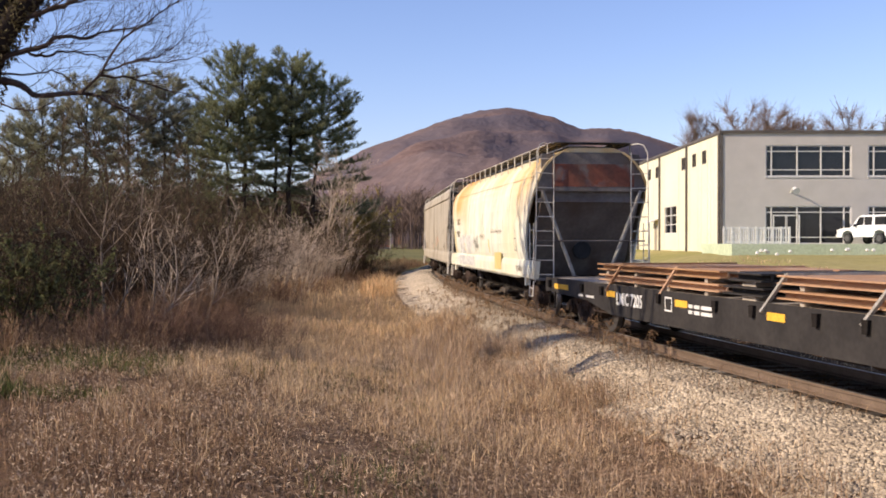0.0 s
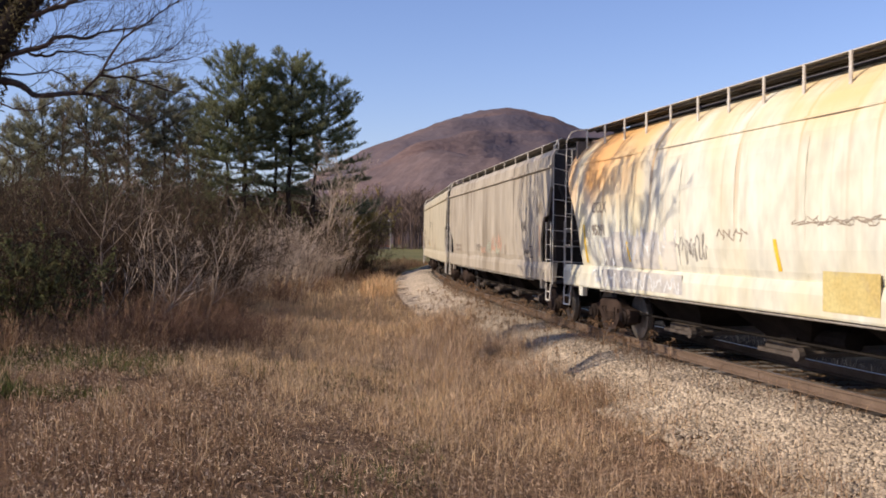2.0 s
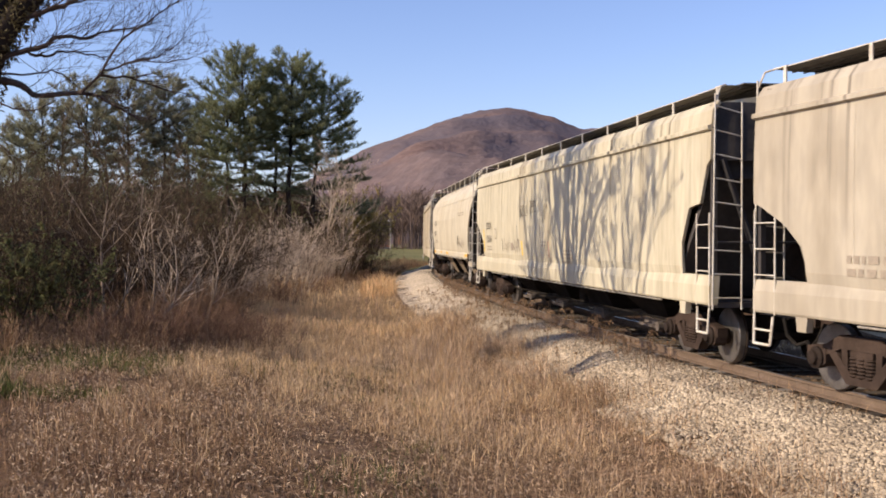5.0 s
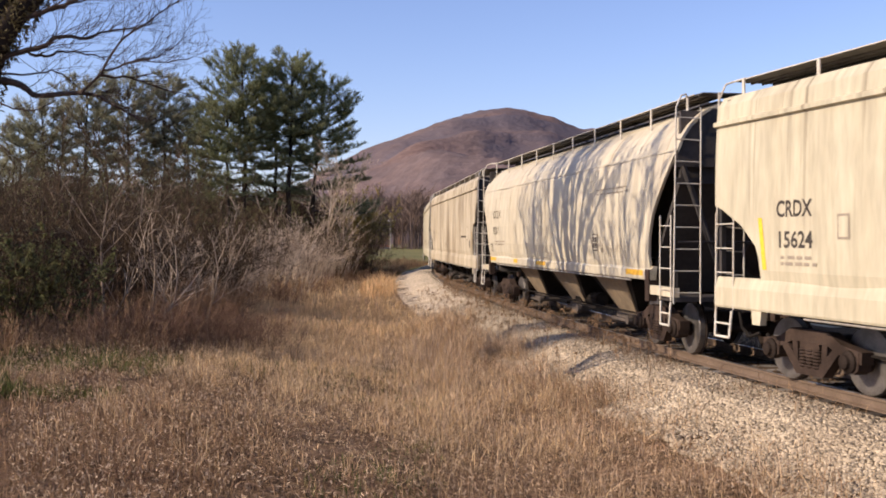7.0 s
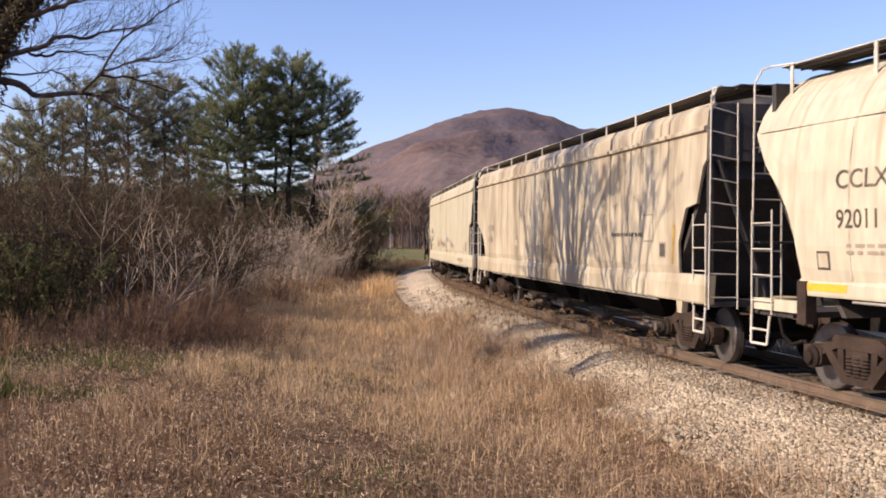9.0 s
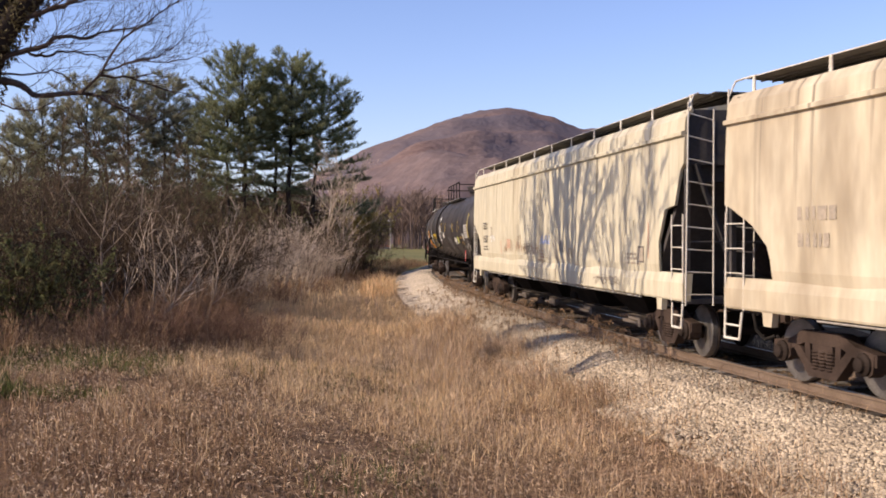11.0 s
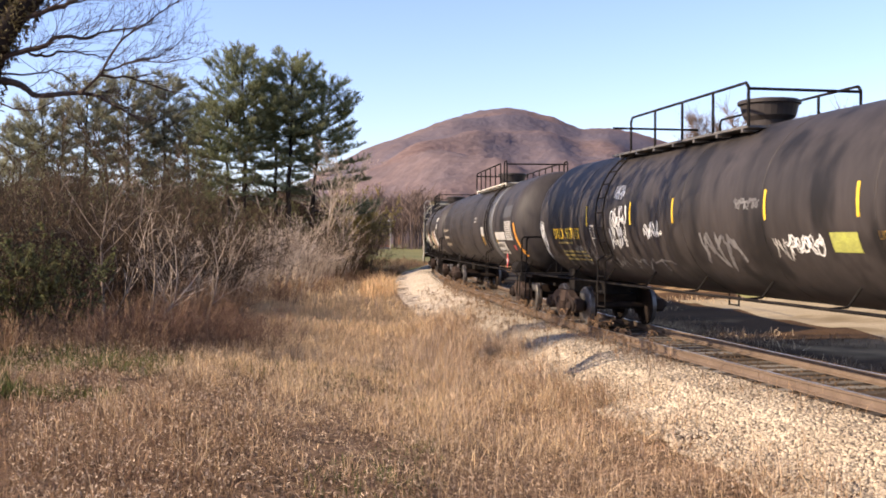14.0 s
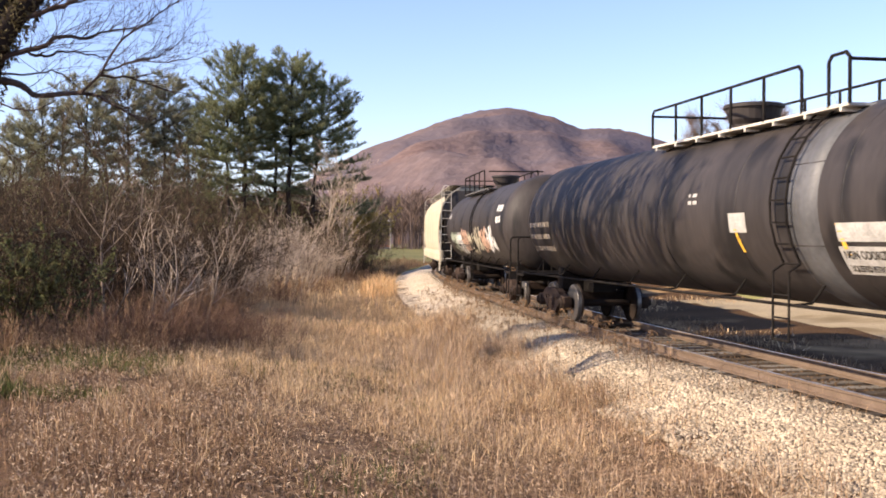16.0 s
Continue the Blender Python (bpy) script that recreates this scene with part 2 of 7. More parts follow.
M["twig_grey"] = mat("twig_grey", (0.60, 0.485, 0.38), (0.36, 0.275, 0.205), 0.85, 1.0, 8, 0, per_island=0.6)
M["twig_brown"] = mat("twig_brown", (0.13, 0.09, 0.06), (0.062, 0.045, 0.031), 0.9, 1.0, 8, 0, per_island=0.6)
M["bark_dark"] = mat("bark_dark", (0.032, 0.025, 0.021), (0.055, 0.042, 0.034), 0.9, 2.0, 15, 0.4, stretch=(1, 1, 0.3))
M["twig_pale"] = mat("twig_pale", (0.36, 0.28, 0.21), (0.21, 0.16, 0.118), 0.9, 1.0, 8, 0.1)
M["twig_dark"] = mat("twig_dark", (0.11, 0.075, 0.05), (0.055, 0.042, 0.028), 0.9, 1.0, 8, 0, per_island=0.6)
M["bark_limb"] = mat("bark_limb", (0.066, 0.047, 0.040), (0.11, 0.082, 0.068), 0.9, 2.0, 15, 0.3)
M["vine"] = mat("vine", (0.16, 0.13, 0.055), (0.10, 0.07, 0.04), 0.8, 1.0, 8, 0, per_island=0.6, thin=0.2)
M["needles"] = mat("needles", (0.215, 0.242, 0.128), (0.30, 0.308, 0.17), 0.7, 0.3, 3, 0, per_island=0.45, spec=0.15, thin=0.45)
M["needles_dull"] = mat("needles_dull", (0.30, 0.305, 0.20), (0.40, 0.38, 0.25), 0.75, 0.3, 3, 0, per_island=0.45, spec=0.15, thin=0.45)
M["cladding"] = mat("cladding", (0.80, 0.75, 0.54), (0.74, 0.68, 0.48), 0.6, 0.15, 4, 0.03, speck=0.1)
M["grey_wall"] = mat("grey_wall", (0.56, 0.515, 0.455), (0.50, 0.46, 0.405), 0.7, 0.2, 0.9, 0.0, speck=0.1)
M["trim_dark"] = mat("trim_dark", (0.10, 0.085, 0.07), (0.14, 0.12, 0.10), 0.6, 1, 9, 0.03)
M["frame_pale"] = mat("frame_pale", (0.74, 0.71, 0.66), (0.66, 0.63, 0.58), 0.5, 3, 20, 0.02)
M["glass"] = mat("glass", (0.012, 0.013, 0.015), (0.018, 0.019, 0.022), 0.08, 0.3, 2, 0, spec=0.5)
M["mint_wall"] = mat("mint_wall", (0.55, 0.62, 0.43), (0.48, 0.55, 0.36), 0.8, 0.3, 6, 0.1)
M["car_white"] = mat("car_white", (0.78, 0.78, 0.77), (0.72, 0.72, 0.71), 0.25, 0.6, 6, 0, spec=0.5)
M["rubber"] = mat("rubber", (0.02, 0.02, 0.02), (0.03, 0.03, 0.03), 0.8, 5, 40, 0.1)
M["pole_wood"] = mat("pole_wood", (0.42, 0.36, 0.29), (0.32, 0.27, 0.22), 0.9, 3, 20, 0.2)
M["rooftile_red"] = mat("rooftile_red", (0.40, 0.13, 0.08), (0.33, 0.10, 0.06), 0.8, 2, 20, 0.1)
M["mountain"] = mat("mountain", (0.143, 0.111, 0.112), (0.205, 0.131, 0.108), 0.95, 0.0045, 0.06, 0.8, stain=(0.115, 0.095, 0.105), stain_scale=0.0035, stain_at=(0.46, 0.58), stretch=(1, 0.6, 1.6), speck=0.3)
M["far_twigs"] = mat("far_twigs", (0.16, 0.115, 0.10), (0.24, 0.175, 0.15), 0.95, 0.05, 0.8, 0, per_island=0.6)
M["grass_orange"] = mat("grass_orange", (0.86, 0.60, 0.34), (0.74, 0.48, 0.25), 0.8, 0.5, 3, 0, per_island=0.5, spec=0.1, thin=0.35)
M["grass_tall"] = mat("grass_tall", (0.77, 0.57, 0.39), (0.57, 0.405, 0.265), 0.8, 0.7, 20, 0, per_island=0.6, spec=0.1, thin=0.35, speck=0.35)
M["weeds"] = mat("weeds", (0.32, 0.205, 0.13), (0.215, 0.135, 0.087), 0.9, 1, 5, 0, per_island=0.5)
M["olive"] = mat("olive", (0.30, 0.25, 0.085), (0.36, 0.28, 0.11), 0.8, 1, 5, 0, per_island=0.5, thin=0.35)
M["far_red"] = mat("far_red", (0.30, 0.15, 0.09), (0.22, 0.12, 0.08), 0.95, 0.05, 0.8, 0, per_island=0.5)


# ---- building blocks ----
def part(name, bm, material, parent=None, label="", smooth=False):
    me = bpy.data.meshes.new(name)
    bm.to_mesh(me)
    bm.free()
    me.materials.append(material)
    if smooth:
        me.shade_smooth()
    ob = new(name, me)
    if parent:
        ob.parent = parent
    return tagged(ob, label)


def thing(name, label, category, m=None, group="", kind=""):
    ob = new(name)
    ob.empty_display_size = 0.3
    if m is not None:
        ob.matrix_world = m
    return tagged(ob, label, category, group, kind)


def box(bm, x0, x1, y0, y1, z0, z1):
    v = [bm.verts.new(c) for c in ((x0, y0, z0), (x1, y0, z0), (x1, y1, z0), (x0, y1, z0), (x0, y0, z1), (x1, y0, z1), (x1, y1, z1), (x0, y1, z1))]
    for f in ((0, 3, 2, 1), (4, 5, 6, 7), (0, 1, 5, 4), (1, 2, 6, 5), (2, 3, 7, 6), (3, 0, 4, 7)):
        bm.faces.new([v[i] for i in f])
    return bm


def rod(bm, a, b, r, r2=None, seg=6, caps=True):
    a, b = Vector(a), Vector(b)
    r2 = r if r2 is None else r2
    d = (b - a).normalized()
    u = d.orthogonal().normalized()
    w = d.cross(u)
    rings = []
    for c, q in ((a, r), (b, r2)):
        rings.append([bm.verts.new(c + (u * math.cos(t) + w * math.sin(t)) * q) for t in [2 * math.pi * i / seg for i in range(seg)]])
    for i in range(seg):
        bm.faces.new((rings[0][i], rings[0][(i + 1) % seg], rings[1][(i + 1) % seg], rings[1][i]))
    if caps:
        bm.faces.new(rings[0][::-1])
        bm.faces.new(rings[1])
    return bm


def pipe(bm, pts, r, seg=6):
    for a, b in zip(pts, pts[1:]):
        rod(bm, a, b, r, seg=seg)
    return bm


def prism(bm, poly, y0, y1):
    """A polygon in x and z, thick from y0 to y1."""
    a = [bm.verts.new((x, y0, z)) for x, z in poly]
    b = [bm.verts.new((x, y1, z)) for x, z in poly]
    bm.faces.new(a)
    bm.faces.new(b[::-1])
    n = len(poly)
    for i in range(n):
        bm.faces.new((a[i], b[i], b[(i + 1) % n], a[(i + 1) % n]))
    bmesh.ops.recalc_face_normals(bm, faces=bm.faces)
    return bm


def loft(bm, rings, closed=True, caps=True):
    rows = [[bm.verts.new(p) for p in ring] for ring in rings]
    n = len(rows[0])
    for a, b in zip(rows, rows[1:]):
        for i in range(n if closed else n - 1):
            j = (i + 1) % n
            bm.faces.new((a[i], a[j], b[j], b[i]))
    if caps and closed:
        bm.faces.new(rows[0][::-1])
        bm.faces.new(rows[-1])
    bmesh.ops.recalc_face_normals(bm, faces=bm.faces)
    return bm


def lathe(bm, profile, seg=24, axis="y", centre=(0, 0, 0)):
    """Rings of radius r at place h along an axis."""
    rings = []
    for h, r in profile:
        ring = []
        for i in range(seg):
            t = 2 * math.pi * i / seg
            c, s = r * math.cos(t), r * math.sin(t)
            p = {"x": (h, c, s), "y": (c, h, s), "z": (c, s, h)}[axis]
            ring.append(Vector(p) + Vector(centre))
        rings.append(ring)
    return loft(bm, rings)


def mesh_np(name, verts, faces, material, smooth=False):
    """A mesh from arrays: verts (n, 3), faces (m, k)."""
    me = bpy.data.meshes.new(name)
    verts, faces = np.asarray(verts, np.float32), np.asarray(faces, np.int32)
    k = faces.shape[1]
    me.vertices.add(len(verts))
    me.vertices.foreach_set("co", verts.ravel())
    me.loops.add(faces.size)
    me.loops.foreach_set("vertex_index", faces.ravel())
    me.polygons.add(len(faces))
    me.polygons.foreach_set("loop_start", np.arange(0, faces.size, k, dtype=np.int32))
    me.update(calc_edges=True)
    me.validate()
    me.materials.append(material)
    if smooth:
        me.shade_smooth()
    return me


def text_part(name, words, material, parent, m, size, label="", squeeze=1.0, bend=None, bold=0.022):
    """Lettering as a thin mesh; m puts the text's x and y on the surface. bend maps a point onto a curved one."""
    cu = bpy.data.curves.new(name, "FONT")
    cu.body, cu.size, cu.extrude, cu.resolution_u, cu.offset = words, size, 0.002, 3, size * bold
    tmp = new(name, cu)
    me = bpy.data.meshes.new_from_object(tmp)
    bpy.data.objects.remove(tmp)
    me.transform(m @ Matrix.Diagonal((squeeze, 1, 1, 1)))
    if bend:
        for v in me.vertices:
            v.co = bend(v.co)
    me.materials.clear()
    me.materials.append(material)
    ob = new(name, me)
    ob.parent = parent
    return tagged(ob, label)


# ---- the track's line ----
KNOTS_S = (-40.0, -10.0, 10.0, 30.0, 50.0, 75.0, 400.0)
KNOTS_K = (0.00619, 0.00619, 0.00565, 0.00218, 0.0032, 0.0036, 0.0036)
GRADE = 0.0027
_s = np.arange(-240.0, 400.0, 0.25)
_k = np.interp(_s, KNOTS_S, KNOTS_K)
_h = np.concatenate([[0], np.cumsum((_k[1:] + _k[:-1]) / 2 * 0.25)])
_i0 = int(240 / 0.25)
_h = _h - _h[_i0] - 0.2434
_x = np.concatenate([[0], np.cumsum((np.sin(_h[1:]) + np.sin(_h[:-1])) / 2 * 0.25)])
_y = np.concatenate([[0], np.cumsum((np.cos(_h[1:]) + np.cos(_h[:-1])) / 2 * 0.25)])
_x, _y = _x - _x[_i0] + 7.171, _y - _y[_i0] + 10.0


def line(s, off=0.0, z=0.0):
    """The place s metres along the track, off metres towards the camera's side, z above the rails."""
    x, y, h = (float(np.interp(s, _s, a)) for a in (_x, _y, _h))
    return Vector((x - math.cos(h) * off, y + math.sin(h) * off, z + GRADE * max(min(s, 120.0), -60.0)))


def track_offset(px, py):
    """Signed distance from the track (positive on the camera's side) and the place along it."""
    px, py = np.asarray(px, float).ravel(), np.asarray(py, float).ravel()
    d, sv = np.empty(len(px)), np.empty(len(px))
    cx, cy, ch, cs = _x[::8], _y[::8], _h[::8], _s[::8]
    for a in range(0, len(px), 20000):
        qx, qy = px[a:a + 20000], py[a:a + 20000]
        i = np.argmin((qx[:, None] - cx) ** 2 + (qy[:, None] - cy) ** 2, axis=1)
        dx, dy = qx - cx[i], qy - cy[i]
        d[a:a + 20000] = -dx * np.cos(ch[i]) + dy * np.sin(ch[i])
        sv[a:a + 20000] = cs[i] + dx * np.sin(ch[i]) + dy * np.cos(ch[i])
    return d, sv


# ---- ground ----
def smooth_step(v, a, b):
    t = np.clip((v - a) / (b - a), 0, 1)
    return t * t * (3 - 2 * t)


def ground_z(x, y):
    x, y = np.asarray(x, float).ravel(), np.asarray(y, float).ravel()
    d, s = track_offset(x, y)
    g = GRADE * np.clip(s, -60, 120)
    near = -0.9 + 0.5 * smooth_step(d, 4.5, 10.0) + 0.5 * smooth_step(d, 12, 30)
    far = -0.75 + (1.45 * smooth_step(s, 15, 60) + 0.25) * smooth_step(-d, 8, 20)
    near = np.where(d < 4.5, np.interp(d, (0, 2.4, 2.8, 3.2, 3.7, 4.5), (-0.95, -0.62, -0.565, -0.66, -0.78, -0.9)), near)
    near = near + np.where((d > 2.2) & (d < 4.2), 0.028 * (np.sin(x * 5.1 + y * 1.7) + np.sin(y * 3.3 - x * 2.0) + np.sin(y * 7.9)), 0)
    z = np.where(d > 0, near, far)
    z = np.where((d > -3.7) & (d < 2.2), np.minimum(z, -0.95), z) + g
    z += 0.06 * np.sin(x * 0.9 + 1.3 * np.sin(y * 0.5)) * np.cos(y * 0.7) * (np.abs(d) > 4)
    return z


def axis_steps(*spans):
    out = []
    for a, b, n in spans:
        out += list(np.linspace(a, b, n, endpoint=False))
    return np.array(out + [spans[-1][1]])


gx = axis_steps((-3600, -400, 14), (-400, -60, 18), (-60, -26, 26), (-26, -2, 48), (-2, 8, 50), (8, 30, 44), (30, 70, 40), (70, 400, 18), (400, 3600, 14))
gy = axis_steps((-800, -60, 10), (-60, -6, 24), (-6, 60, 120), (60, 130, 60), (130, 400, 26), (400, 4200, 16))
GX, GY = np.meshgrid(gx, gy)
GZ = ground_z(GX, GY)
nx, ny = len(gx), len(gy)
idx = np.arange(nx * ny).reshape(ny, nx)
quads = np.stack([idx[:-1, :-1], idx[:-1, 1:], idx[1:, 1:], idx[1:, :-1]], -1).reshape(-1, 4)
me = mesh_np("ground", np.stack([GX.ravel(), GY.ravel(), GZ], -1), quads, M["soil"], True)
me.materials.append(M["ground_shaded"])
cx, cy = GX.ravel()[quads].mean(1), GY.ravel()[quads].mean(1)
gd, gs = track_offset(cx, cy)
me.materials.append(M["meadow"])
me.materials.append(M["meadow_far"])
me.materials.append(M["gravel_sunlit"])
# Beyond the track: 1 is painted as shaded ground, 4 as the sunlit strip.
me.polygons.foreach_set("material_index", np.where((gs > 66) & (gd > -3) & (cx > -0.075 * cy), 3, np.where((gd < -12) & (cy > 45), 2, np.where((gd < -9.0) & (gd > -17) & (cy > 8) & (cy < 46), 4, np.where(gd < 0, 1, 0)))).astype(np.int32))
tagged(new("ground", me), "rough ground of dry soil, dead grass and some green turf", "ground", kind="structure")

# ---- ballast bed, ties and rails ----
BED = [(-3.9, -1.0), (-3.3, -0.72), (-1.95, -0.25), (-1.3, -0.19), (-0.9, -0.20), (0, -0.18), (0.9, -0.20), (1.3, -0.19), (1.95, -0.25), (2.9, -0.62), (4.0, -1.0)]
bm = bmesh.new()
rows = []
for s in np.arange(-60, 160, 0.8):
    rows.append([line(s, o, z + 0.03 * noise.noise((s * 0.7, o * 1.5, 0))) for o, z in BED])
loft(bm, rows, closed=False)
for f in bm.faces:
    if f.normal.z < 0:
        f.normal_flip()
bal = part("ballast", bm, M["ballast"], smooth=True)
bal.data.materials.append(M["ballast_dirty_shaded"])
# Inside the near tie ends the bed takes the dirty, shade-darkened colour.
for p in bal.data.polygons:
    d_, _q = track_offset([p.center.x], [p.center.y])
    p.material_index = 1 if d_[0] < 1.1 else 0
tagged(bpy.data.objects["ballast"], "bed of pale crushed stone sloping down from the track", "ballast", kind="structure")

track = thing("railway_track", "single curved railway track with rusty rails on dark wooden ties", "railway track", kind="structure")
RAIL = [(-0.075, -0.165), (0.075, -0.165), (0.075, -0.15), (0.012, -0.13), (0.012, -0.045), (0.036, -0.035), (0.036, -0.004), (0.028, 0.0),
        (-0.028, 0.0), (-0.036, -0.004), (-0.036, -0.035), (-0.012, -0.045), (-0.012, -0.13), (-0.075, -0.15)]
for side in (0.753, -0.753):
    bm = bmesh.new()
    loft(bm, [[line(s, side + o, z) for o, z in RAIL] for s in np.arange(-60, 160, 1.0)])
    rail = part("rail", bm, M["steel_rail"], track)
    bm = bmesh.new()
    loft(bm, [[line(s, side + o, 0.002) for o in (-0.024, 0.024)] for s in np.arange(-60, 160, 1.0)], closed=False)
    part("running_surface", bm, M["rail_head"], rail, "polished top of the rail")

bm = bmesh.new()
box(bm, -0.115, 0.115, -1.3, 1.3, -0.33, -0.168)
bmesh.ops.bevel(bm, geom=bm.edges[:], offset=0.012, segments=1, affect="EDGES")
tie = part("tie", bm, M["tie"], track)
rng = random.Random(4)
for i, s in enumerate(np.arange(-13, 62, 0.53)):
    t = tie if i == 0 else tie.copy()
    if i:
        scene.collection.objects.link(t)
    p, h = line(s, rng.uniform(-0.06, 0.06)), float(np.interp(s, _s, _h))
    t.matrix_basis = Matrix.Translation(p) @ Matrix.Rotation(-h + math.pi / 2 + rng.uniform(-0.02, 0.02), 4, "Z") @ Matrix.Rotation(math.pi, 4, "Z")


def scatter_stones(name, n, s_range, d_range, size, seed, material="stone", blocky=False):
    r = np.random.default_rng(seed)
    s = s_range[0] + (s_range[1] - s_range[0]) * r.random(n) ** 1.0
    d = r.uniform(*d_range, n)
    x, y, h = (np.interp(s, _s, a) for a in (_x, _y, _h))
    bo, bz = np.array(BED).T
    z = np.interp(d, bo, bz) + GRADE * np.clip(s, -60, 120)
    keep = (np.abs(np.abs(d) - 0.753) > 0.09)
    x, y, z, h, d = x[keep], y[keep], z[keep], h[keep], d[keep]
    c = np.stack([x - np.cos(h) * d, y + np.sin(h) * d, np.maximum(z, ground_z(x - np.cos(h) * d, y + np.sin(h) * d)) + 0.012], -1)
    k = len(c)
    rough = np.array([(1, 0.1, -0.3), (0.1, 1, -0.3), (-1, -0.1, -0.3), (-0.1, -1, -0.3), (0.25, 0.2, 0.7)], float)
    tri = np.array([(0, 1, 4), (1, 2, 4), (2, 3, 4), (3, 0, 4)])
    if blocky:
        rough = np.array([(1, 0.1, -0.4), (0.1, 1, -0.4), (-1, -0.1, -0.4), (-0.1, -1, -0.4), (0.55, 0.55, 0.5), (-0.55, 0.5, 0.62), (-0.5, -0.6, 0.42), (0.6, -0.5, 0.55)], float)
        tri = np.array([(0, 1, 4), (1, 5, 4), (1, 2, 5), (2, 6, 5), (2, 3, 6), (3, 7, 6), (3, 0, 7), (0, 4, 7), (4, 5, 6), (4, 6, 7)])
    nv = len(rough)
    sz = r.uniform(*size, k)[:, None, None] * r.uniform(0.6, 1.3, (k, nv, 1)) * r.uniform(0.65, 1.2, (k, 1, 3))
    a = r.uniform(0, 6.28, k)
    v = rough[None] * sz
    ca, sa = np.cos(a)[:, None], np.sin(a)[:, None]
    v = np.stack([v[..., 0] * ca - v[..., 1] * sa, v[..., 0] * sa + v[..., 1] * ca, v[..., 2]], -1) + c[:, None]
    f = tri[None] + (np.arange(k) * nv)[:, None, None]
    return new(name, mesh_np(name, v.reshape(-1, 3), f.reshape(-1, 3), M[material]))


tagged(scatter_stones("ballast_stones", 42000, (-4, 13), (1.0, 3.3), (0.019, 0.041), 1, blocky=True), "loose pale angular ballast stones beside the rails", "stones", kind="stuff")
tagged(scatter_stones("ballast_stones", 32000, (13, 27), (1.0, 3.3), (0.021, 0.042), 6), "loose pale angular ballast stones beside the rails", "stones", kind="stuff")
tagged(scatter_stones("ballast_stones", 30000, (26, 75), (1.0, 3.4), (0.022, 0.042), 2, "stone_sunlit"), "pale angular ballast stones along the curve, sunlight in their colour", "stones", kind="stuff")
tagged(scatter_stones("ballast_stones", 18000, (-8, 40), (-3.0, 1.1), (0.02, 0.045), 3, "stone_shaded"), "ballast stones between and beyond the rails, darkened for the train's shade", "stones", kind="stuff")


# ---- mountain ----
SKYLINE = [(-900, 400), (0, 392), (400, 372), (500, 342), (560, 312), (600, 288), (650, 262), (700, 243), (750, 225), (800, 207), (850, 195), (893, 190), (930, 195),
           (980, 209), (1030, 231), (1080, 230), (1130, 242), (1200, 266), (1300, 300), (1568, 330), (2400, 340)]
sx, sy = (np.array(a, float) for a in zip(*SKYLINE))
ang = np.linspace(-1.0, 1.0, 420)
px = 784 + 1825 * np.tan(np.clip(ang, -0.9, 0.9))
ridge = (427.5 - np.interp(px, sx, sy)) / 1825
u = np.linspace(0, 1.25, 110)
A, U = np.meshgrid(ang, u)
R = 650 + 1750 * U
rid = np.interp(A, ang, ridge)
prof = np.where(U < 1, 0.10 * smooth_step(U, 0, 0.25) + 0.90 * U ** 1.35, 1.0 - 1.6 * (U - 1))
H = rid * 2400 / np.cos(A) * prof
spur = np.sin(A * 38 + 2.5 * np.sin(U * 3)) * 9 * np.sin(np.clip(U, 0, 1) * math.pi) + np.sin(A * 90 + U * 9) * 3.5 * np.sin(np.clip(U, 0, 1) * math.pi)
fold = 26 * np.exp(-((U - 0.50 - 1.1 * A) / 0.07) ** 2) * np.exp(-((A - 0.03) / 0.10) ** 2) + 20 * np.exp(-((U - 0.30 + 1.3 * A) / 0.06) ** 2) * np.exp(-((A - 0.02) / 0.12) ** 2) + 16 * np.exp(-((U - 0.76 - 0.9 * A) / 0.05) ** 2) * np.exp(-((A - 0.0) / 0.16) ** 2)
H = H + fold
r = np.random.default_rng(5)
H = np.maximum(H + spur, -2) + r.normal(0, 1.0, H.shape) * (U > 0.05)
V = np.stack([R * np.sin(A), R * np.cos(A), H], -1).reshape(-1, 3)
n1, n2 = len(ang), len(u)
idx = np.arange(n1 * n2).reshape(n2, n1)
quads = np.stack([idx[:-1, :-1], idx[:-1, 1:], idx[1:, 1:], idx[1:, :-1]], -1).reshape(-1, 4)
tagged(new("mountain", mesh_np("mountain", V, quads, M["mountain"], True)), "rounded mountain covered in bare reddish-brown autumn forest", "mountain", kind="structure")




# ---- plants ----
def prisms(seg, sides=3):
    """Tapered sticks from rows of x0 y0 z0 x1 y1 z1 r0 r1."""
    seg = np.asarray(seg, float)
    a, b, r0, r1 = seg[:, 0:3], seg[:, 3:6], seg[:, 6], seg[:, 7]
    d = b - a
    d /= np.linalg.norm(d, axis=1, keepdims=True) + 1e-9
    ref = np.where(np.abs(d[:, 2:3]) > 0.8, [[1.0, 0, 0]], [[0, 0, 1.0]])
    u = np.cross(d, ref)
    u /= np.linalg.norm(u, axis=1, keepdims=True) + 1e-9
    w = np.cross(d, u)
    t = np.arange(sides) * 2 * math.pi / sides
    ring = u[:, None] * np.cos(t)[None, :, None] + w[:, None] * np.sin(t)[None, :, None]
    v = np.concatenate([a[:, None] + ring * r0[:, None, None], b[:, None] + ring * r1[:, None, None]], 1)
    i = np.arange(sides)
    q = np.stack([i, (i + 1) % sides, (i + 1) % sides + sides, i + sides], -1)
    f = q[None] + (np.arange(len(seg)) * 2 * sides)[:, None, None]
    return v.reshape(-1, 3), f.reshape(-1, 4)


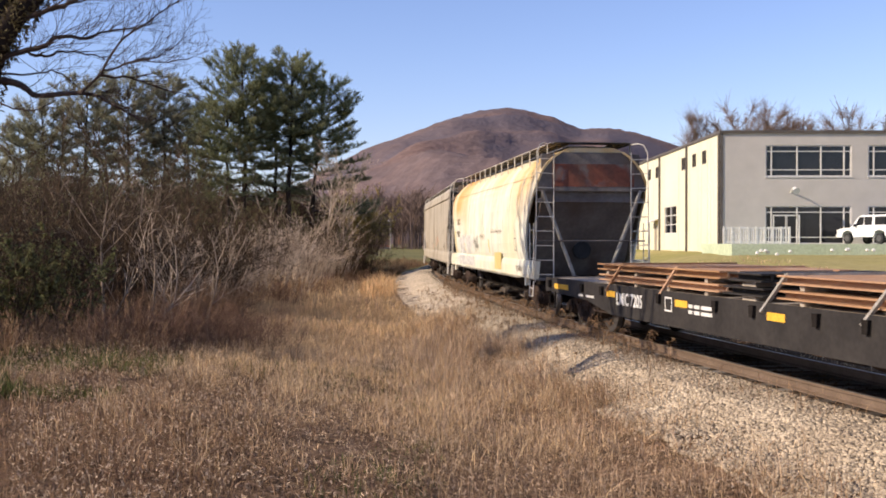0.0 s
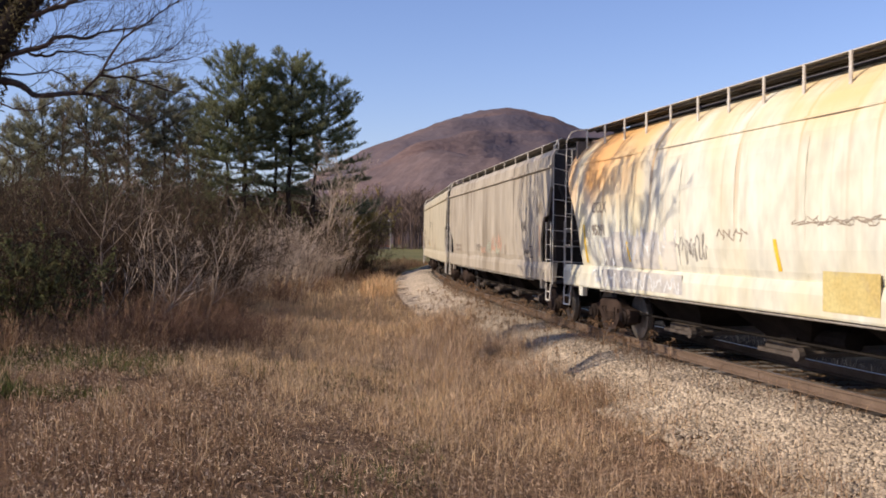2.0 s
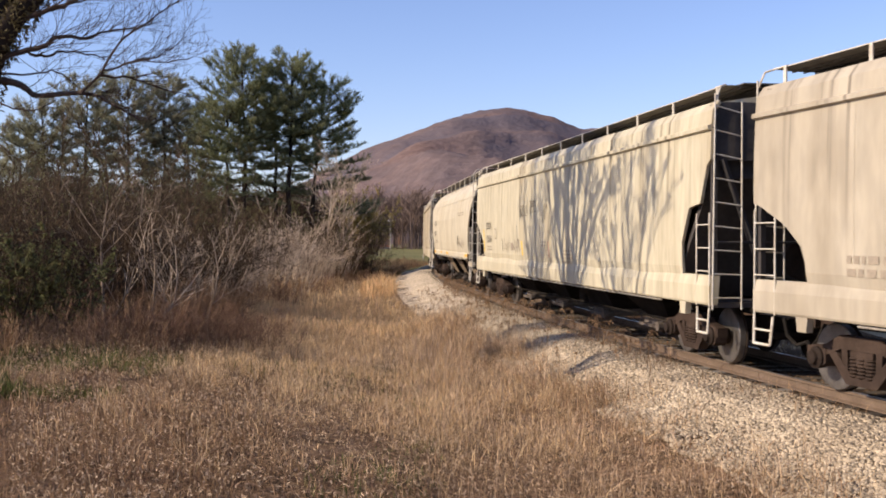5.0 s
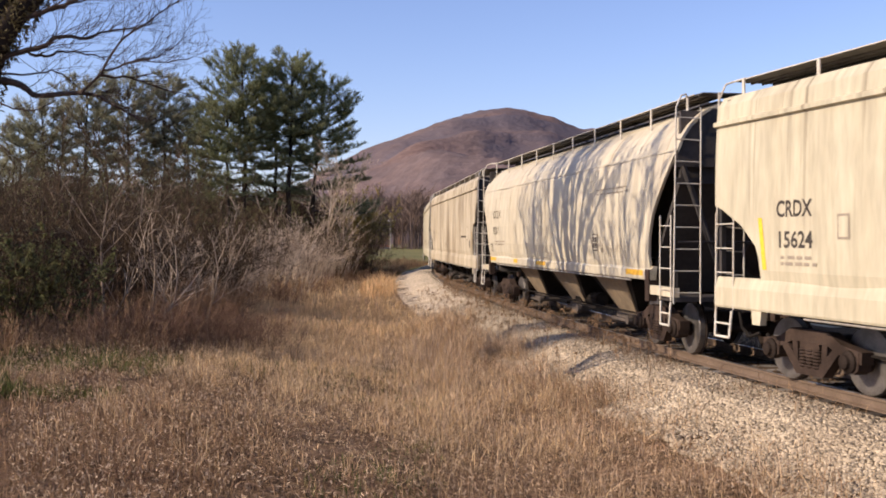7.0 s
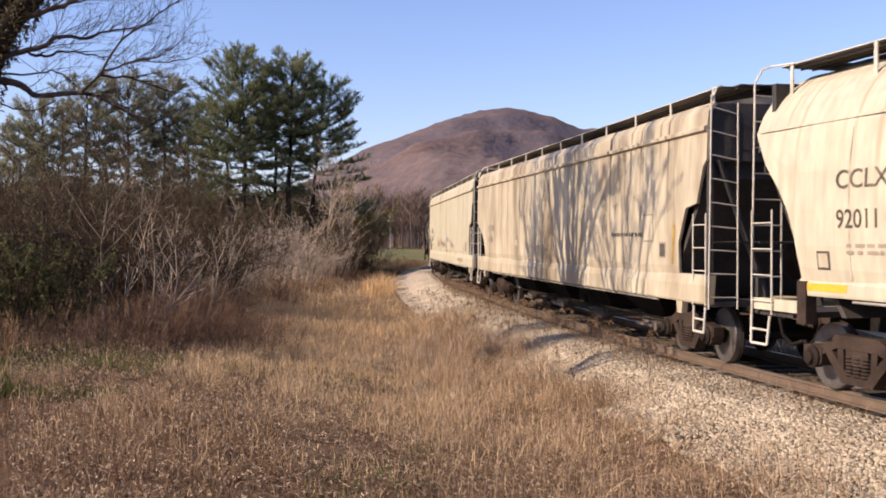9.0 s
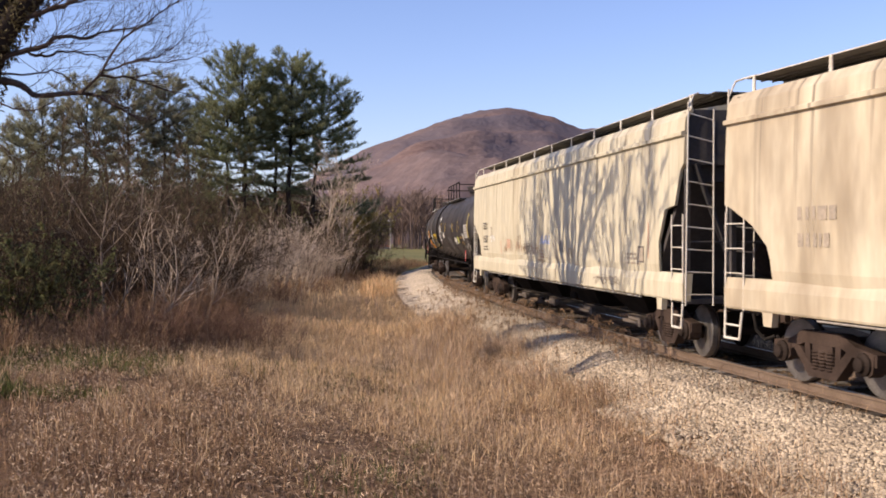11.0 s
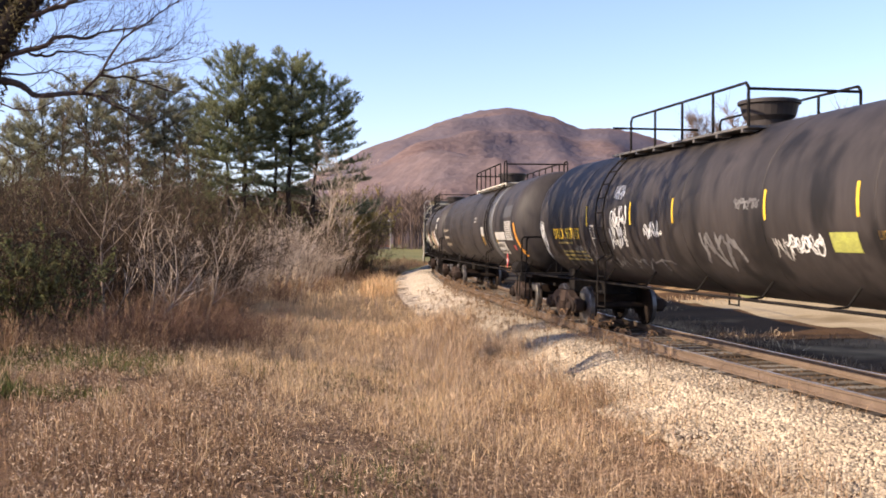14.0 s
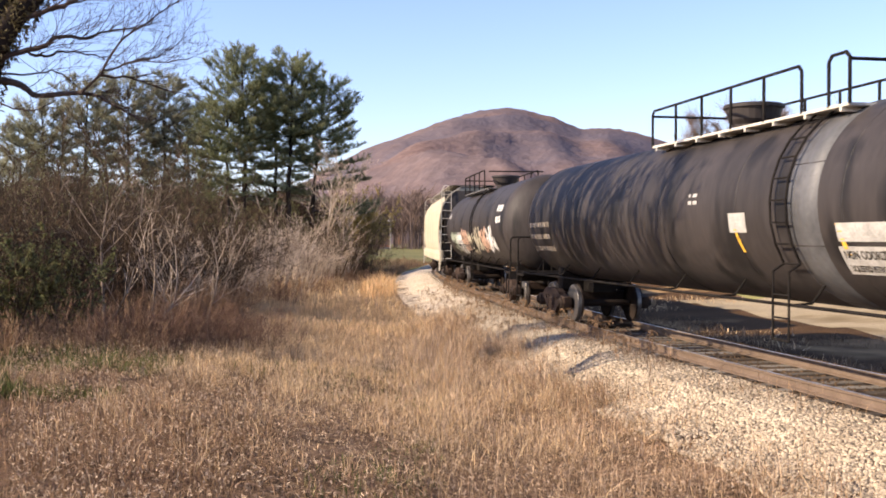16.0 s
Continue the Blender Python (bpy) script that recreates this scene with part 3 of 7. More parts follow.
def branch(out, rng, p, d, length, rad, level, spec):
    """Grow a wandering branch with side branches; spec: per level (children, length ratio, spread, wander, lift)."""
    kids, ratio, spread, wander, lift = spec[min(level, len(spec) - 1)]
    n = (6, 3, 2)[min(level, 2)]
    step = length / n
    pts, q, v = [Vector(p)], Vector(p), Vector(d).normalized()
    for i in range(n):
        v = (v + Vector((rng.gauss(0, wander), rng.gauss(0, wander), rng.gauss(0, wander) + lift))).normalized()
        r0, r1 = rad * (1 - 0.75 * i / n), rad * (1 - 0.75 * (i + 1) / n)
        e = q + v * step
        out.append((*q, *e, r0, r1))
        q = e
        pts.append(q.copy())
    if level + 1 < len(spec):
        for k in range(kids):
            f = rng.uniform(0.25, 1.0)
            i = min(int(f * n), n - 1)
            b = pts[i].lerp(pts[i + 1], f * n - i if f < 1 else 1.0)
            axis = (pts[i + 1] - pts[i]).normalized()
            side = axis.orthogonal().normalized()
            side.rotate(Matrix.Rotation(rng.uniform(0, 6.283), 3, axis))
            nd = (axis * (1 - spread) + side * spread + Vector((0, 0, 0.15))).normalized()
            branch(out, rng, b, nd, length * ratio * rng.uniform(0.6, 1.15) * (1.15 - 0.5 * f), rad * (1 - 0.7 * f) * 0.6, level + 1, spec)


def stick_mesh(name, seg, material, sides=3):
    v, f = prisms(seg, sides)
    return mesh_np(name, v, f, material)


def tube_mesh(name, seg, material, sides=8):
    """One closed tapered tube through a chain of sticks that follow one another."""
    bm = bmesh.new()
    pts = [(Vector(q[0:3]), q[6]) for q in seg] + [(Vector(seg[-1][3:6]), seg[-1][7])]
    rings = []
    for i, (p, r_) in enumerate(pts):
        d = (pts[min(i + 1, len(pts) - 1)][0] - pts[max(i - 1, 0)][0]).normalized()
        u_ = d.cross(Vector((0, 1, 0.01))).normalized()
        w_ = d.cross(u_)
        rings.append([p + (u_ * math.cos(t) + w_ * math.sin(t)) * r_ for t in [2 * math.pi * k / sides for k in range(sides)]])
    loft(bm, rings)
    me_ = bpy.data.meshes.new(name)
    bm.to_mesh(me_)
    bm.free()
    me_.materials.append(material)
    me_.shade_smooth()
    return me_


def shrub_mesh(seed, stems, height, width, material, min_r=0.004, spec=None, joined=False):
    """Upright stems with their twigs; a mesh for each stem, or all in one."""
    rng = random.Random(seed)
    spec = spec or ((7, 0.5, 0.42, 0.07, 0.03), (4, 0.5, 0.5, 0.10, 0.04), (0, 0.5, 0.5, 0.12, 0.03))
    out = []
    for i in range(stems):
        seg = []
        a, q = rng.uniform(0, 6.283), rng.random() ** 0.6
        base = (math.cos(a) * q * width * 0.5, math.sin(a) * q * width * 0.5, -0.1)
        lean = 0.10 + 0.40 * q
        d = (math.cos(a) * lean + rng.gauss(0, 0.08), math.sin(a) * lean + rng.gauss(0, 0.08), 1)
        branch(seg, rng, base, d, height * rng.uniform(0.5, 1.05), 0.012 * height / 2, 0, spec)
        seg = np.array(seg)
        seg[:, 6:8] = np.maximum(seg[:, 6:8], min_r)
        out.append(seg)
    if joined:
        out = [np.concatenate(out)]
    return [stick_mesh("stem", seg, material, 3) for seg in out]


def bare_tree(name, seed, height, rad, material, label, m, spec=None, lean=(0, 0, 1), min_r=0.006):
    rng = random.Random(seed)
    spec = spec or ((10, 0.62, 0.5, 0.05, 0.03), (7, 0.55, 0.5, 0.10, 0.04), (6, 0.5, 0.5, 0.13, 0.03), (4, 0.5, 0.5, 0.15, 0.02), (0, 0.5, 0.5, 0.1, 0))
    seg = []
    branch(seg, rng, (0, 0, -0.2), lean, height * 0.8, rad, 0, spec)
    seg = np.array(seg)
    seg[:, 6:8] = np.maximum(seg[:, 6:8], min_r)
    big = np.arange(len(seg)) < 6
    root = thing(name, label, "tree", m)
    new("trunk", tube_mesh("trunk", [tuple(q) for q in seg[big]], material, 7)).parent = root
    tagged(new("crown", stick_mesh("crown", seg[~big], material, 3)), kind="stuff").parent = root
    return root


def tufts(c, d, rng, per, length, width):
    """Bunches of needles: thin triangles that fan out from each place c towards d."""
    n = len(c)
    c = np.repeat(c, per, 0)
    d = np.repeat(d, per, 0) + rng.normal(0, 0.55, (n * per, 3))
    d /= np.linalg.norm(d, axis=1, keepdims=True) + 1e-9
    l = length * rng.uniform(0.6, 1.2, (n * per, 1))
    side = np.cross(d, rng.normal(0, 1, (n * per, 3)))
    side /= np.linalg.norm(side, axis=1, keepdims=True) + 1e-9
    w = width * rng.uniform(0.6, 1.3, (n * per, 1))
    v = np.stack([c - side * w * 0.4, c + side * w * 0.4, c + d * l * 0.6 + side * w, c + d * l], 1)
    return v.reshape(-1, 3), (np.arange(n * per) * 4)[:, None] + np.array([0, 1, 2, 3])


CROWN = ((0.0, 0.2, 0.45, 0.65, 0.8, 0.9, 0.96, 1.0), (0.72, 0.92, 1.0, 0.97, 0.88, 0.72, 0.55, 0.30))
RISE = ((0.0, 0.3, 0.55, 0.8, 0.92, 1.0), (-0.06, 0.08, 0.25, 0.6, 0.95, 1.4))


def pine(name, seed, height, spread, label, m, bare=0.33, needles="needles", gap=0.78, limbs=8, per=6, tlen=0.31, twid=0.022, one_sided=0.0, low=(), lean=0.0):
    """A white pine: trunk, tiers of limbs that end on a rounded crown, plumes of needles along their outer part."""
    rng = random.Random(seed)
    nr = np.random.default_rng(seed)
    root = thing(name, label, "tree", m)
    n = 12
    pts = [Vector((lean * (i / n) ** 1.5 + rng.gauss(0, 0.05) * (i > 0), rng.gauss(0, 0.05) * (i > 0), height * 0.97 * i / n - 0.3 * (i == 0))) for i in range(n + 1)]
    trunk_r = height * 0.0165
    seg = [(*pts[i], *pts[i + 1], trunk_r * (1 - 0.93 * i / n), trunk_r * (1 - 0.93 * (i + 1) / n)) for i in range(n)]
    new("trunk", tube_mesh("trunk", seg, M["bark_dark"], 8)).parent = root

    def stem(z):
        q = min(max(z / (height * 0.97) * n, 0), n - 0.001)
        return pts[int(q)].lerp(pts[int(q) + 1], q - int(q))

    ends = []
    z = height * bare
    while z < height:
        f = (z / height - bare) / (1 - bare)
        k = limbs if f > 0.3 else max(3, limbs - 3)
        a0 = rng.uniform(0, 6.28)
        for j in range(k):
            a = a0 + 6.283 * (j + rng.gauss(0, 0.2)) / k
            g = min(1.0, max(0.0, f + rng.gauss(0, 0.03)))
            r_ = spread * float(np.interp(g, *CROWN)) * rng.uniform(0.66, 1.08) * (1 + one_sided * math.cos(a))
            ends.append((a, r_, height * (bare + g * (1 - bare)), float(np.interp(g, *RISE)) + rng.gauss(0, 0.06)))
        z += gap * rng.uniform(0.75, 1.25) * (1 - 0.35 * f)
    for a, r_, zz, rise in low:
        ends.append((a, r_, zz, rise))
    seg, tc, td = [], [], []
    for a, r_, ze, rise in ends:
        b0 = stem(max(ze - r_ * rise, height * 0.12))
        b2 = stem(ze) + Vector((math.cos(a) * r_, math.sin(a) * r_, 0))
        b2.z = ze
        b1 = b0.lerp(b2, 0.5) + Vector((rng.gauss(0, 0.12), rng.gauss(0, 0.12), -0.10 * r_ * (1 if rise < 0.7 else -0.4)))
        ln = (b2 - b0).length + 1e-3
        line_ = [b0.lerp(b1, t).lerp(b1.lerp(b2, t), t) for t in [i / 6 for i in range(7)]]
        for i in range(6):
            seg.append((*line_[i], *line_[i + 1], 0.009 * ln * (1 - 0.85 * i / 6) + 0.005, 0.009 * ln * (1 - 0.85 * (i + 1) / 6) + 0.005))
        for k in range(int(5 + ln * 6.5)):
            t = 0.28 + 0.72 * rng.random() ** 0.8
            p = b0.lerp(b1, t).lerp(b1.lerp(b2, t), t)
            along = (b1.lerp(b2, t) - b0.lerp(b1, t)).normalized()
            tw = (along + Vector((rng.gauss(0, 0.7), rng.gauss(0, 0.7), 0.22 + rng.gauss(0, 0.16)))).normalized()
            tl = rng.uniform(0.22, 0.62) * (1.15 - 0.5 * t) + 0.05
            e = p + tw * tl
            seg.append((*p, *e, 0.008, 0.004))
            for w_ in range(3):
                tc.append(p.lerp(e, 0.35 + 0.33 * w_))
                td.append(tw * 0.9 + Vector((0, 0, 0.45)))
    ob = tagged(new("branchwork", stick_mesh("branchwork", seg, M["bark_dark"], 3)), kind="stuff")
    ob.parent = root
    v, f = tufts(np.array([tuple(p) for p in tc]), np.array([tuple(p) for p in td]), nr, per, tlen, twid)
    ob = new("crown", mesh_np("crown", v, f, M[needles]))
    ob.parent = root
    return root


def on_ground(x, y, dz=0.0, rz=0.0, k=1.0):
    return Matrix.Translation((x, y, float(ground_z([x], [y])[0]) + dz)) @ Matrix.Rotation(radians(rz), 4, "Z") @ Matrix.Diagonal((k, k, k, 1))


def at_px(px_, Y):
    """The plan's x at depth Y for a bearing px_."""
    return (px_ - 784) * Y / 1825


pine("pine_tree", 11, 16.0, 3.3, "tall green white pine with layered limbs", on_ground(at_px(434, 74), 74), one_sided=-0.12, low=((3.2, 3.6, 5.2, -0.02), (3.0, 3.2, 6.6, -0.05), (0.3, 2.4, 4.9, 0.0)), lean=-0.2)
pine("pine_tree", 17, 12.4, 2.5, "slim white pine growing beside a taller one", on_ground(at_px(403, 72.5), 72.5), bare=0.45, gap=0.75, limbs=7, one_sided=-0.2)
pine("pine_tree", 12, 16.2, 2.75, "tall green white pine with a dense rounded top", on_ground(at_px(510, 75), 75), bare=0.36, lean=0.3)
pine("pine_tree", 18, 14.0, 2.2, "slim white pine standing close behind another", on_ground(at_px(488, 76.5), 76.5), bare=0.5, limbs=7)
pine("pine_tree", 13, 14.6, 2.9, "tall green white pine leaning out over the track side", on_ground(at_px(548, 77), 77), bare=0.36, one_sided=0.1, lean=1.2,
     low=((-0.1, 3.9, 8.4, 0.12), (0.15, 3.6, 7.6, 0.12), (-0.35, 3.6, 6.9, 0.14), (-0.12, 4.2, 7.0, 0.12), (0.1, 3.9, 6.8, 0.12), (-0.3, 4.5, 5.0, 0.12), (-0.1, 5.0, 5.1, 0.12), (0.1, 4.8, 4.9, 0.1), (-0.2, 4.6, 4.5, 0.05), (0.0, 4.4, 4.4, 0.04)))
for sd, h_, sp, px_, Y, ln_ in ((14, 14.2, 2.6, 290, 75, 0.1), (15, 14.0, 3.0, 228, 74, -0.1), (16, 13.9, 2.8, 150, 73, 0.2), (19, 12.2, 2.9, 82, 72, -0.3), (20, 12.6, 2.2, 332, 77, 0.0), (26, 10.2, 2.3, 40, 72, -0.3)):
    pine("pine_tree", sd, h_, sp, "thin dull-green pine behind the brush", on_ground(at_px(px_, Y), Y), bare=0.26, needles="needles_dull", gap=0.9, limbs=8, per=5, tlen=0.31, twid=0.021, lean=ln_)


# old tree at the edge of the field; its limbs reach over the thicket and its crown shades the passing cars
STEM = ((7, 0.42, 0.42, 0.05, 0.03), (5, 0.5, 0.45, 0.09, 0.04), (3, 0.5, 0.5, 0.12, 0.03), (0, 0.5, 0.5, 0.12, 0.0))
SHOOT = ((3, 0.65, 0.42, 0.06, 0.015), (2, 0.6, 0.45, 0.07, 0.01), (0, 0.5, 0.5, 0.05, 0.0))


def limb_seg(rng, way, r0, r1, shoots, reach, lift=0.5):
    """A crooked limb through a few places, with shoots that grow from it and divide."""
    way = [Vector(p) for p in way]
    fine_ = []
    for i in range(len(way) - 1):
        a, b, c, d = way[max(i - 1, 0)], way[i], way[i + 1], way[min(i + 2, len(way) - 1)]
        for k in range(4):
            t = k / 4
            fine_.append(0.5 * (2 * b + (c - a) * t + (2 * a - 5 * b + 4 * c - d) * t * t + (3 * b - a - 3 * c + d) * t ** 3))
    fine_.append(way[-1])
    fine_ = [p + Vector((rng.gauss(0, 0.014), rng.gauss(0, 0.03), rng.gauss(0, 0.014))) for p in fine_]
    n, seg = len(fine_) - 1, []
    rad = lambda t: r0 + (r1 - r0) * t ** 0.8
    for i in range(n):
        seg.append((*fine_[i], *fine_[i + 1], rad(i / n), rad((i + 1) / n)))
    for k in range(shoots):
        t = 0.12 + 0.88 * rng.random() ** 0.75
        i = min(int(t * n), n - 1)
        along = (fine_[i + 1] - fine_[i]).normalized()
        d = along * rng.uniform(0.5, 1.1) + Vector((rng.gauss(0, 0.35), rng.gauss(0, 0.55), lift * rng.uniform(-0.35, 1.6)))
        branch(seg, rng, fine_[i], d, reach * rng.uniform(0.4, 1.35) * (1.15 - 0.4 * t), min(0.009, rad(t) * 0.45), 0, SHOOT)
    return seg


def old_tree(m):
    """Forked trunk overgrown with vine; limbs as start, bends and end in the tree's own space."""
    rng, nr = random.Random(21), np.random.default_rng(21)
    root = thing("bare_tree", "old bare tree with vine-covered trunk and spreading limbs", "tree", m)
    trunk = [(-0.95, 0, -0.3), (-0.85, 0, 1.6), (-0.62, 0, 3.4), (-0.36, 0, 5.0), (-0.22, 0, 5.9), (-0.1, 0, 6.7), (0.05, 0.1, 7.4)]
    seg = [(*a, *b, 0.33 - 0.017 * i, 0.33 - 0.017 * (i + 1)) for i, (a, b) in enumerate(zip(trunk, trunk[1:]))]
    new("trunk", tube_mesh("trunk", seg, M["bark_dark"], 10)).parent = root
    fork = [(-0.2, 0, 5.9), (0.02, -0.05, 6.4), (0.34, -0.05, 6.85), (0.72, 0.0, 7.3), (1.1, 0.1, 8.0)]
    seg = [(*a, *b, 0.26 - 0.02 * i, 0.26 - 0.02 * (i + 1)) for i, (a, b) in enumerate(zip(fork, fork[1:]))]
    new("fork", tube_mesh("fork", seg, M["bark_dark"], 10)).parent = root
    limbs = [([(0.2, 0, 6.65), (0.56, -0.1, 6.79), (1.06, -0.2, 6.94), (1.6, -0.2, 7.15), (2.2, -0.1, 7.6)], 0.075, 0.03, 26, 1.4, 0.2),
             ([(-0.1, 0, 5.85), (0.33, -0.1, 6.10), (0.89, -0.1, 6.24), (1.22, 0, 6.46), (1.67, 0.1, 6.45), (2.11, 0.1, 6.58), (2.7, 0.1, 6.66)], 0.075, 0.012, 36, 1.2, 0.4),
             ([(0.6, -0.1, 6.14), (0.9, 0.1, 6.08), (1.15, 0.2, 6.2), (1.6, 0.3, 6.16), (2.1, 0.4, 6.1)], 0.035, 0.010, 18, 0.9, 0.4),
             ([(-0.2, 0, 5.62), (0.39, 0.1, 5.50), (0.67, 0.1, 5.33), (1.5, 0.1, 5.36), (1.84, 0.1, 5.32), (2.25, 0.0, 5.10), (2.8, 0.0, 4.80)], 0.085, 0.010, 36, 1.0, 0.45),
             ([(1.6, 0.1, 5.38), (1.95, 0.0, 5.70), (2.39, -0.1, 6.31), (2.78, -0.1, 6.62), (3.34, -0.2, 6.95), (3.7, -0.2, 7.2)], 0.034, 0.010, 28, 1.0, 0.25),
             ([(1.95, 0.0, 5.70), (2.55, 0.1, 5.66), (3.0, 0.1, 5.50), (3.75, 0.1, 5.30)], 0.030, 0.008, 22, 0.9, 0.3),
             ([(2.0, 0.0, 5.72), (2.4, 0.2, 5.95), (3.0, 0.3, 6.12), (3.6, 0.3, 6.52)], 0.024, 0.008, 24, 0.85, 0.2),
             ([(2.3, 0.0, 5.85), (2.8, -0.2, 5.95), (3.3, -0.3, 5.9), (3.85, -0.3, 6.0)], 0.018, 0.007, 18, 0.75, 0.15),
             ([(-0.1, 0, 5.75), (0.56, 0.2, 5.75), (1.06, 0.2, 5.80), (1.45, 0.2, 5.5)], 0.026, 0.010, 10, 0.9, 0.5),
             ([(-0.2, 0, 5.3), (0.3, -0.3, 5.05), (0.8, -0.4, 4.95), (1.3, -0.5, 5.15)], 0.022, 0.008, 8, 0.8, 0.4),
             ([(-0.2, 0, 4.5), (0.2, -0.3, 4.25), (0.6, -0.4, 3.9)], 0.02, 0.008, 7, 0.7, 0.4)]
    for way, r0, r1, k, reach, lift in limbs:
        seg = np.array(limb_seg(rng, way, r0, r1, int(k * 0.9), reach, lift))
        seg[:, 6:8] = np.maximum(seg[:, 6:8], 0.0024)
        new("limb", stick_mesh("limb", seg, M["bark_limb"], 4)).parent = root
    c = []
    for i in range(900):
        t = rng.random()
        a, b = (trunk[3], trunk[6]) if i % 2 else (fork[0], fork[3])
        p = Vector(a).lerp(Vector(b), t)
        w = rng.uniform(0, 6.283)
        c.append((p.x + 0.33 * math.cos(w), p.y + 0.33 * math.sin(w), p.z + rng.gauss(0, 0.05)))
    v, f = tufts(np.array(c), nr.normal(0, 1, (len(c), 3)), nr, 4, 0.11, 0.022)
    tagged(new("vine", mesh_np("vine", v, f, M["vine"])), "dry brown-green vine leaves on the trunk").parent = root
    rng = random.Random(22)
    for a, lean, ln, r_ in [(1.3, 0.55, 5.6, 0.17), (1.8, 0.3, 6.0, 0.19), (-1.2, 0.2, 6.2, 0.19), (-1.9, 0.5, 5.4, 0.16), (-1.6, 0.85, 5.0, 0.14), (0.2, 0.3, 5.4, 0.13), (1.57, 0.1, 6.2, 0.18), (-1.5, 0.4, 6.0, 0.15), (1.5, 0.75, 5.4, 0.14)]:
        seg = []
        branch(seg, rng, (rng.uniform(0, 0.5), 0.05, 7.2), (math.cos(a) * lean, math.sin(a) * lean, 1), ln, r_ * 0.75, 0, STEM)
        seg = np.array(seg)
        seg[:, 6:8] = np.maximum(seg[:, 6:8], 0.014)
        new("limb", stick_mesh("limb", seg, M["bark_dark"], 4)).parent = root
    return root


def limbed_tree(name, label, m, seed, trunk_h, trunk_r, limbs, stems, min_r=0.0038):
    """A trunk with given side limbs (height, direction, length, radius) that divides into upright stems."""
    rng = random.Random(seed)
    root = thing(name, label, "tree", m)
    seg, n = [], 8
    pts = [Vector((rng.gauss(0, 0.04) * i, rng.gauss(0, 0.03) * i, trunk_h * i / n - 0.2 * (i == 0))) for i in range(n + 1)]
    for i in range(n):
        seg.append((*pts[i], *pts[i + 1], trunk_r * (1.2 - 0.8 * i / n), trunk_r * (1.2 - 0.8 * (i + 1) / n)))
    new("trunk", tube_mesh("trunk", seg, M["bark_dark"], 9)).parent = root
    for h, d, ln, r_ in limbs:
        seg = []
        i = min(int(h / trunk_h * n), n - 1)
        branch(seg, rng, pts[i].lerp(pts[i + 1], h / trunk_h * n - i), d, ln, r_ * 0.7, 0, STEM)
        seg = np.array(seg)
        seg[:, 6:8] = np.maximum(seg[:, 6:8], min_r)
        ob = new("limb", stick_mesh("limb", seg, M["bark_dark"], 4))
        ob.parent = root
    for a, lean, ln, r_ in stems:
        seg = []
        branch(seg, rng, pts[-1] - Vector((0, 0, rng.uniform(0, 1.2))), (math.cos(a) * lean, math.sin(a) * lean, 1), ln, r_ * 0.75, 0, STEM)
        seg = np.array(seg)
        seg[:, 6:8] = np.maximum(seg[:, 6:8], 0.014)
        ob = new("limb", stick_mesh("limb", seg, M["bark_dark"], 4))
        ob.parent = root
    return root


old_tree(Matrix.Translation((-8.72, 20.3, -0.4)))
limbed_tree("bare_tree", "slim bare tree with several upright stems", on_ground(-11.7, 22.0), 23, 7.0, 0.10,
            [(5.8, (-0.6, 0.6, 0.5), 2.5, 0.06)],
            [(1.5, 0.4, 6.0, 0.14), (1.7, 0.15, 6.4, 0.15), (-1.4, 0.12, 6.2, 0.15), (-1.7, 0.35, 5.8, 0.13), (0.4, 0.2, 5.6, 0.11), (1.2, 0.25, 6.0, 0.12)])
limbed_tree("bare_tree", "bare tree with fine spreading twigs", on_ground(-10.6, 16.0), 25, 7.4, 0.11, [(6.0, (-0.6, 0.6, 0.5), 2.5, 0.06)],
            [(1.5, 0.6, 5.2, 0.10), (1.7, 0.25, 5.6, 0.11), (-1.4, 0.15, 5.8, 0.10), (-1.7, 0.5, 5.2, 0.10), (0.4, 0.2, 5.0, 0.08)])

# grey and brown thickets
grey = [shrub_mesh(31 + i, 11, 2.9, 1.8, M["twig_grey"], 0.0055, ((6, 0.5, 0.42, 0.10, 0.02), (3, 0.55, 0.48, 0.14, 0.03), (0, 0.5, 0.5, 0.14, 0.02))) for i in range(4)]
BRUSH = ((7, 0.6, 0.55, 0.12, 0.0), (5, 0.55, 0.55, 0.16, 0.0), (1, 0.5, 0.5, 0.15, 0), (0, 0.5, 0.5, 0.12, 0))
browns = [shrub_mesh(41 + i, 8, 3.0, 2.4, M["twig_brown"], 0.006, BRUSH) for i in range(4)]
weedy = [shrub_mesh(51 + i, 20, 0.9, 1.2, M["weeds"], 0.003, ((4, 0.45, 0.4, 0.08, 0.02), (2, 0.5, 0.5, 0.1, 0), (0, 0.5, 0.5, 0.1, 0)), True) for i in range(3)]


ruddy = [shrub_mesh(55 + i, 26, 0.9, 1.5, M["weeds_red"], 0.003, ((4, 0.45, 0.4, 0.08, 0.02), (2, 0.5, 0.5, 0.1, 0), (0, 0.5, 0.5, 0.1, 0)), True) for i in range(2)]


def put_shrub(meshes, name, label, x, y, k, rz, group, tall=1.0):
    root = thing(name, label, "shrub", on_ground(x, y, 0, rz, k) @ Matrix.Diagonal((1, 1, tall, 1)), group)
    for me_ in meshes:
        ob = new("stem" if len(meshes) > 1 else "stem_mass", me_)
        ob.parent = root
        if len(meshes) == 1:
            tagged(ob, kind="stuff")
    return root


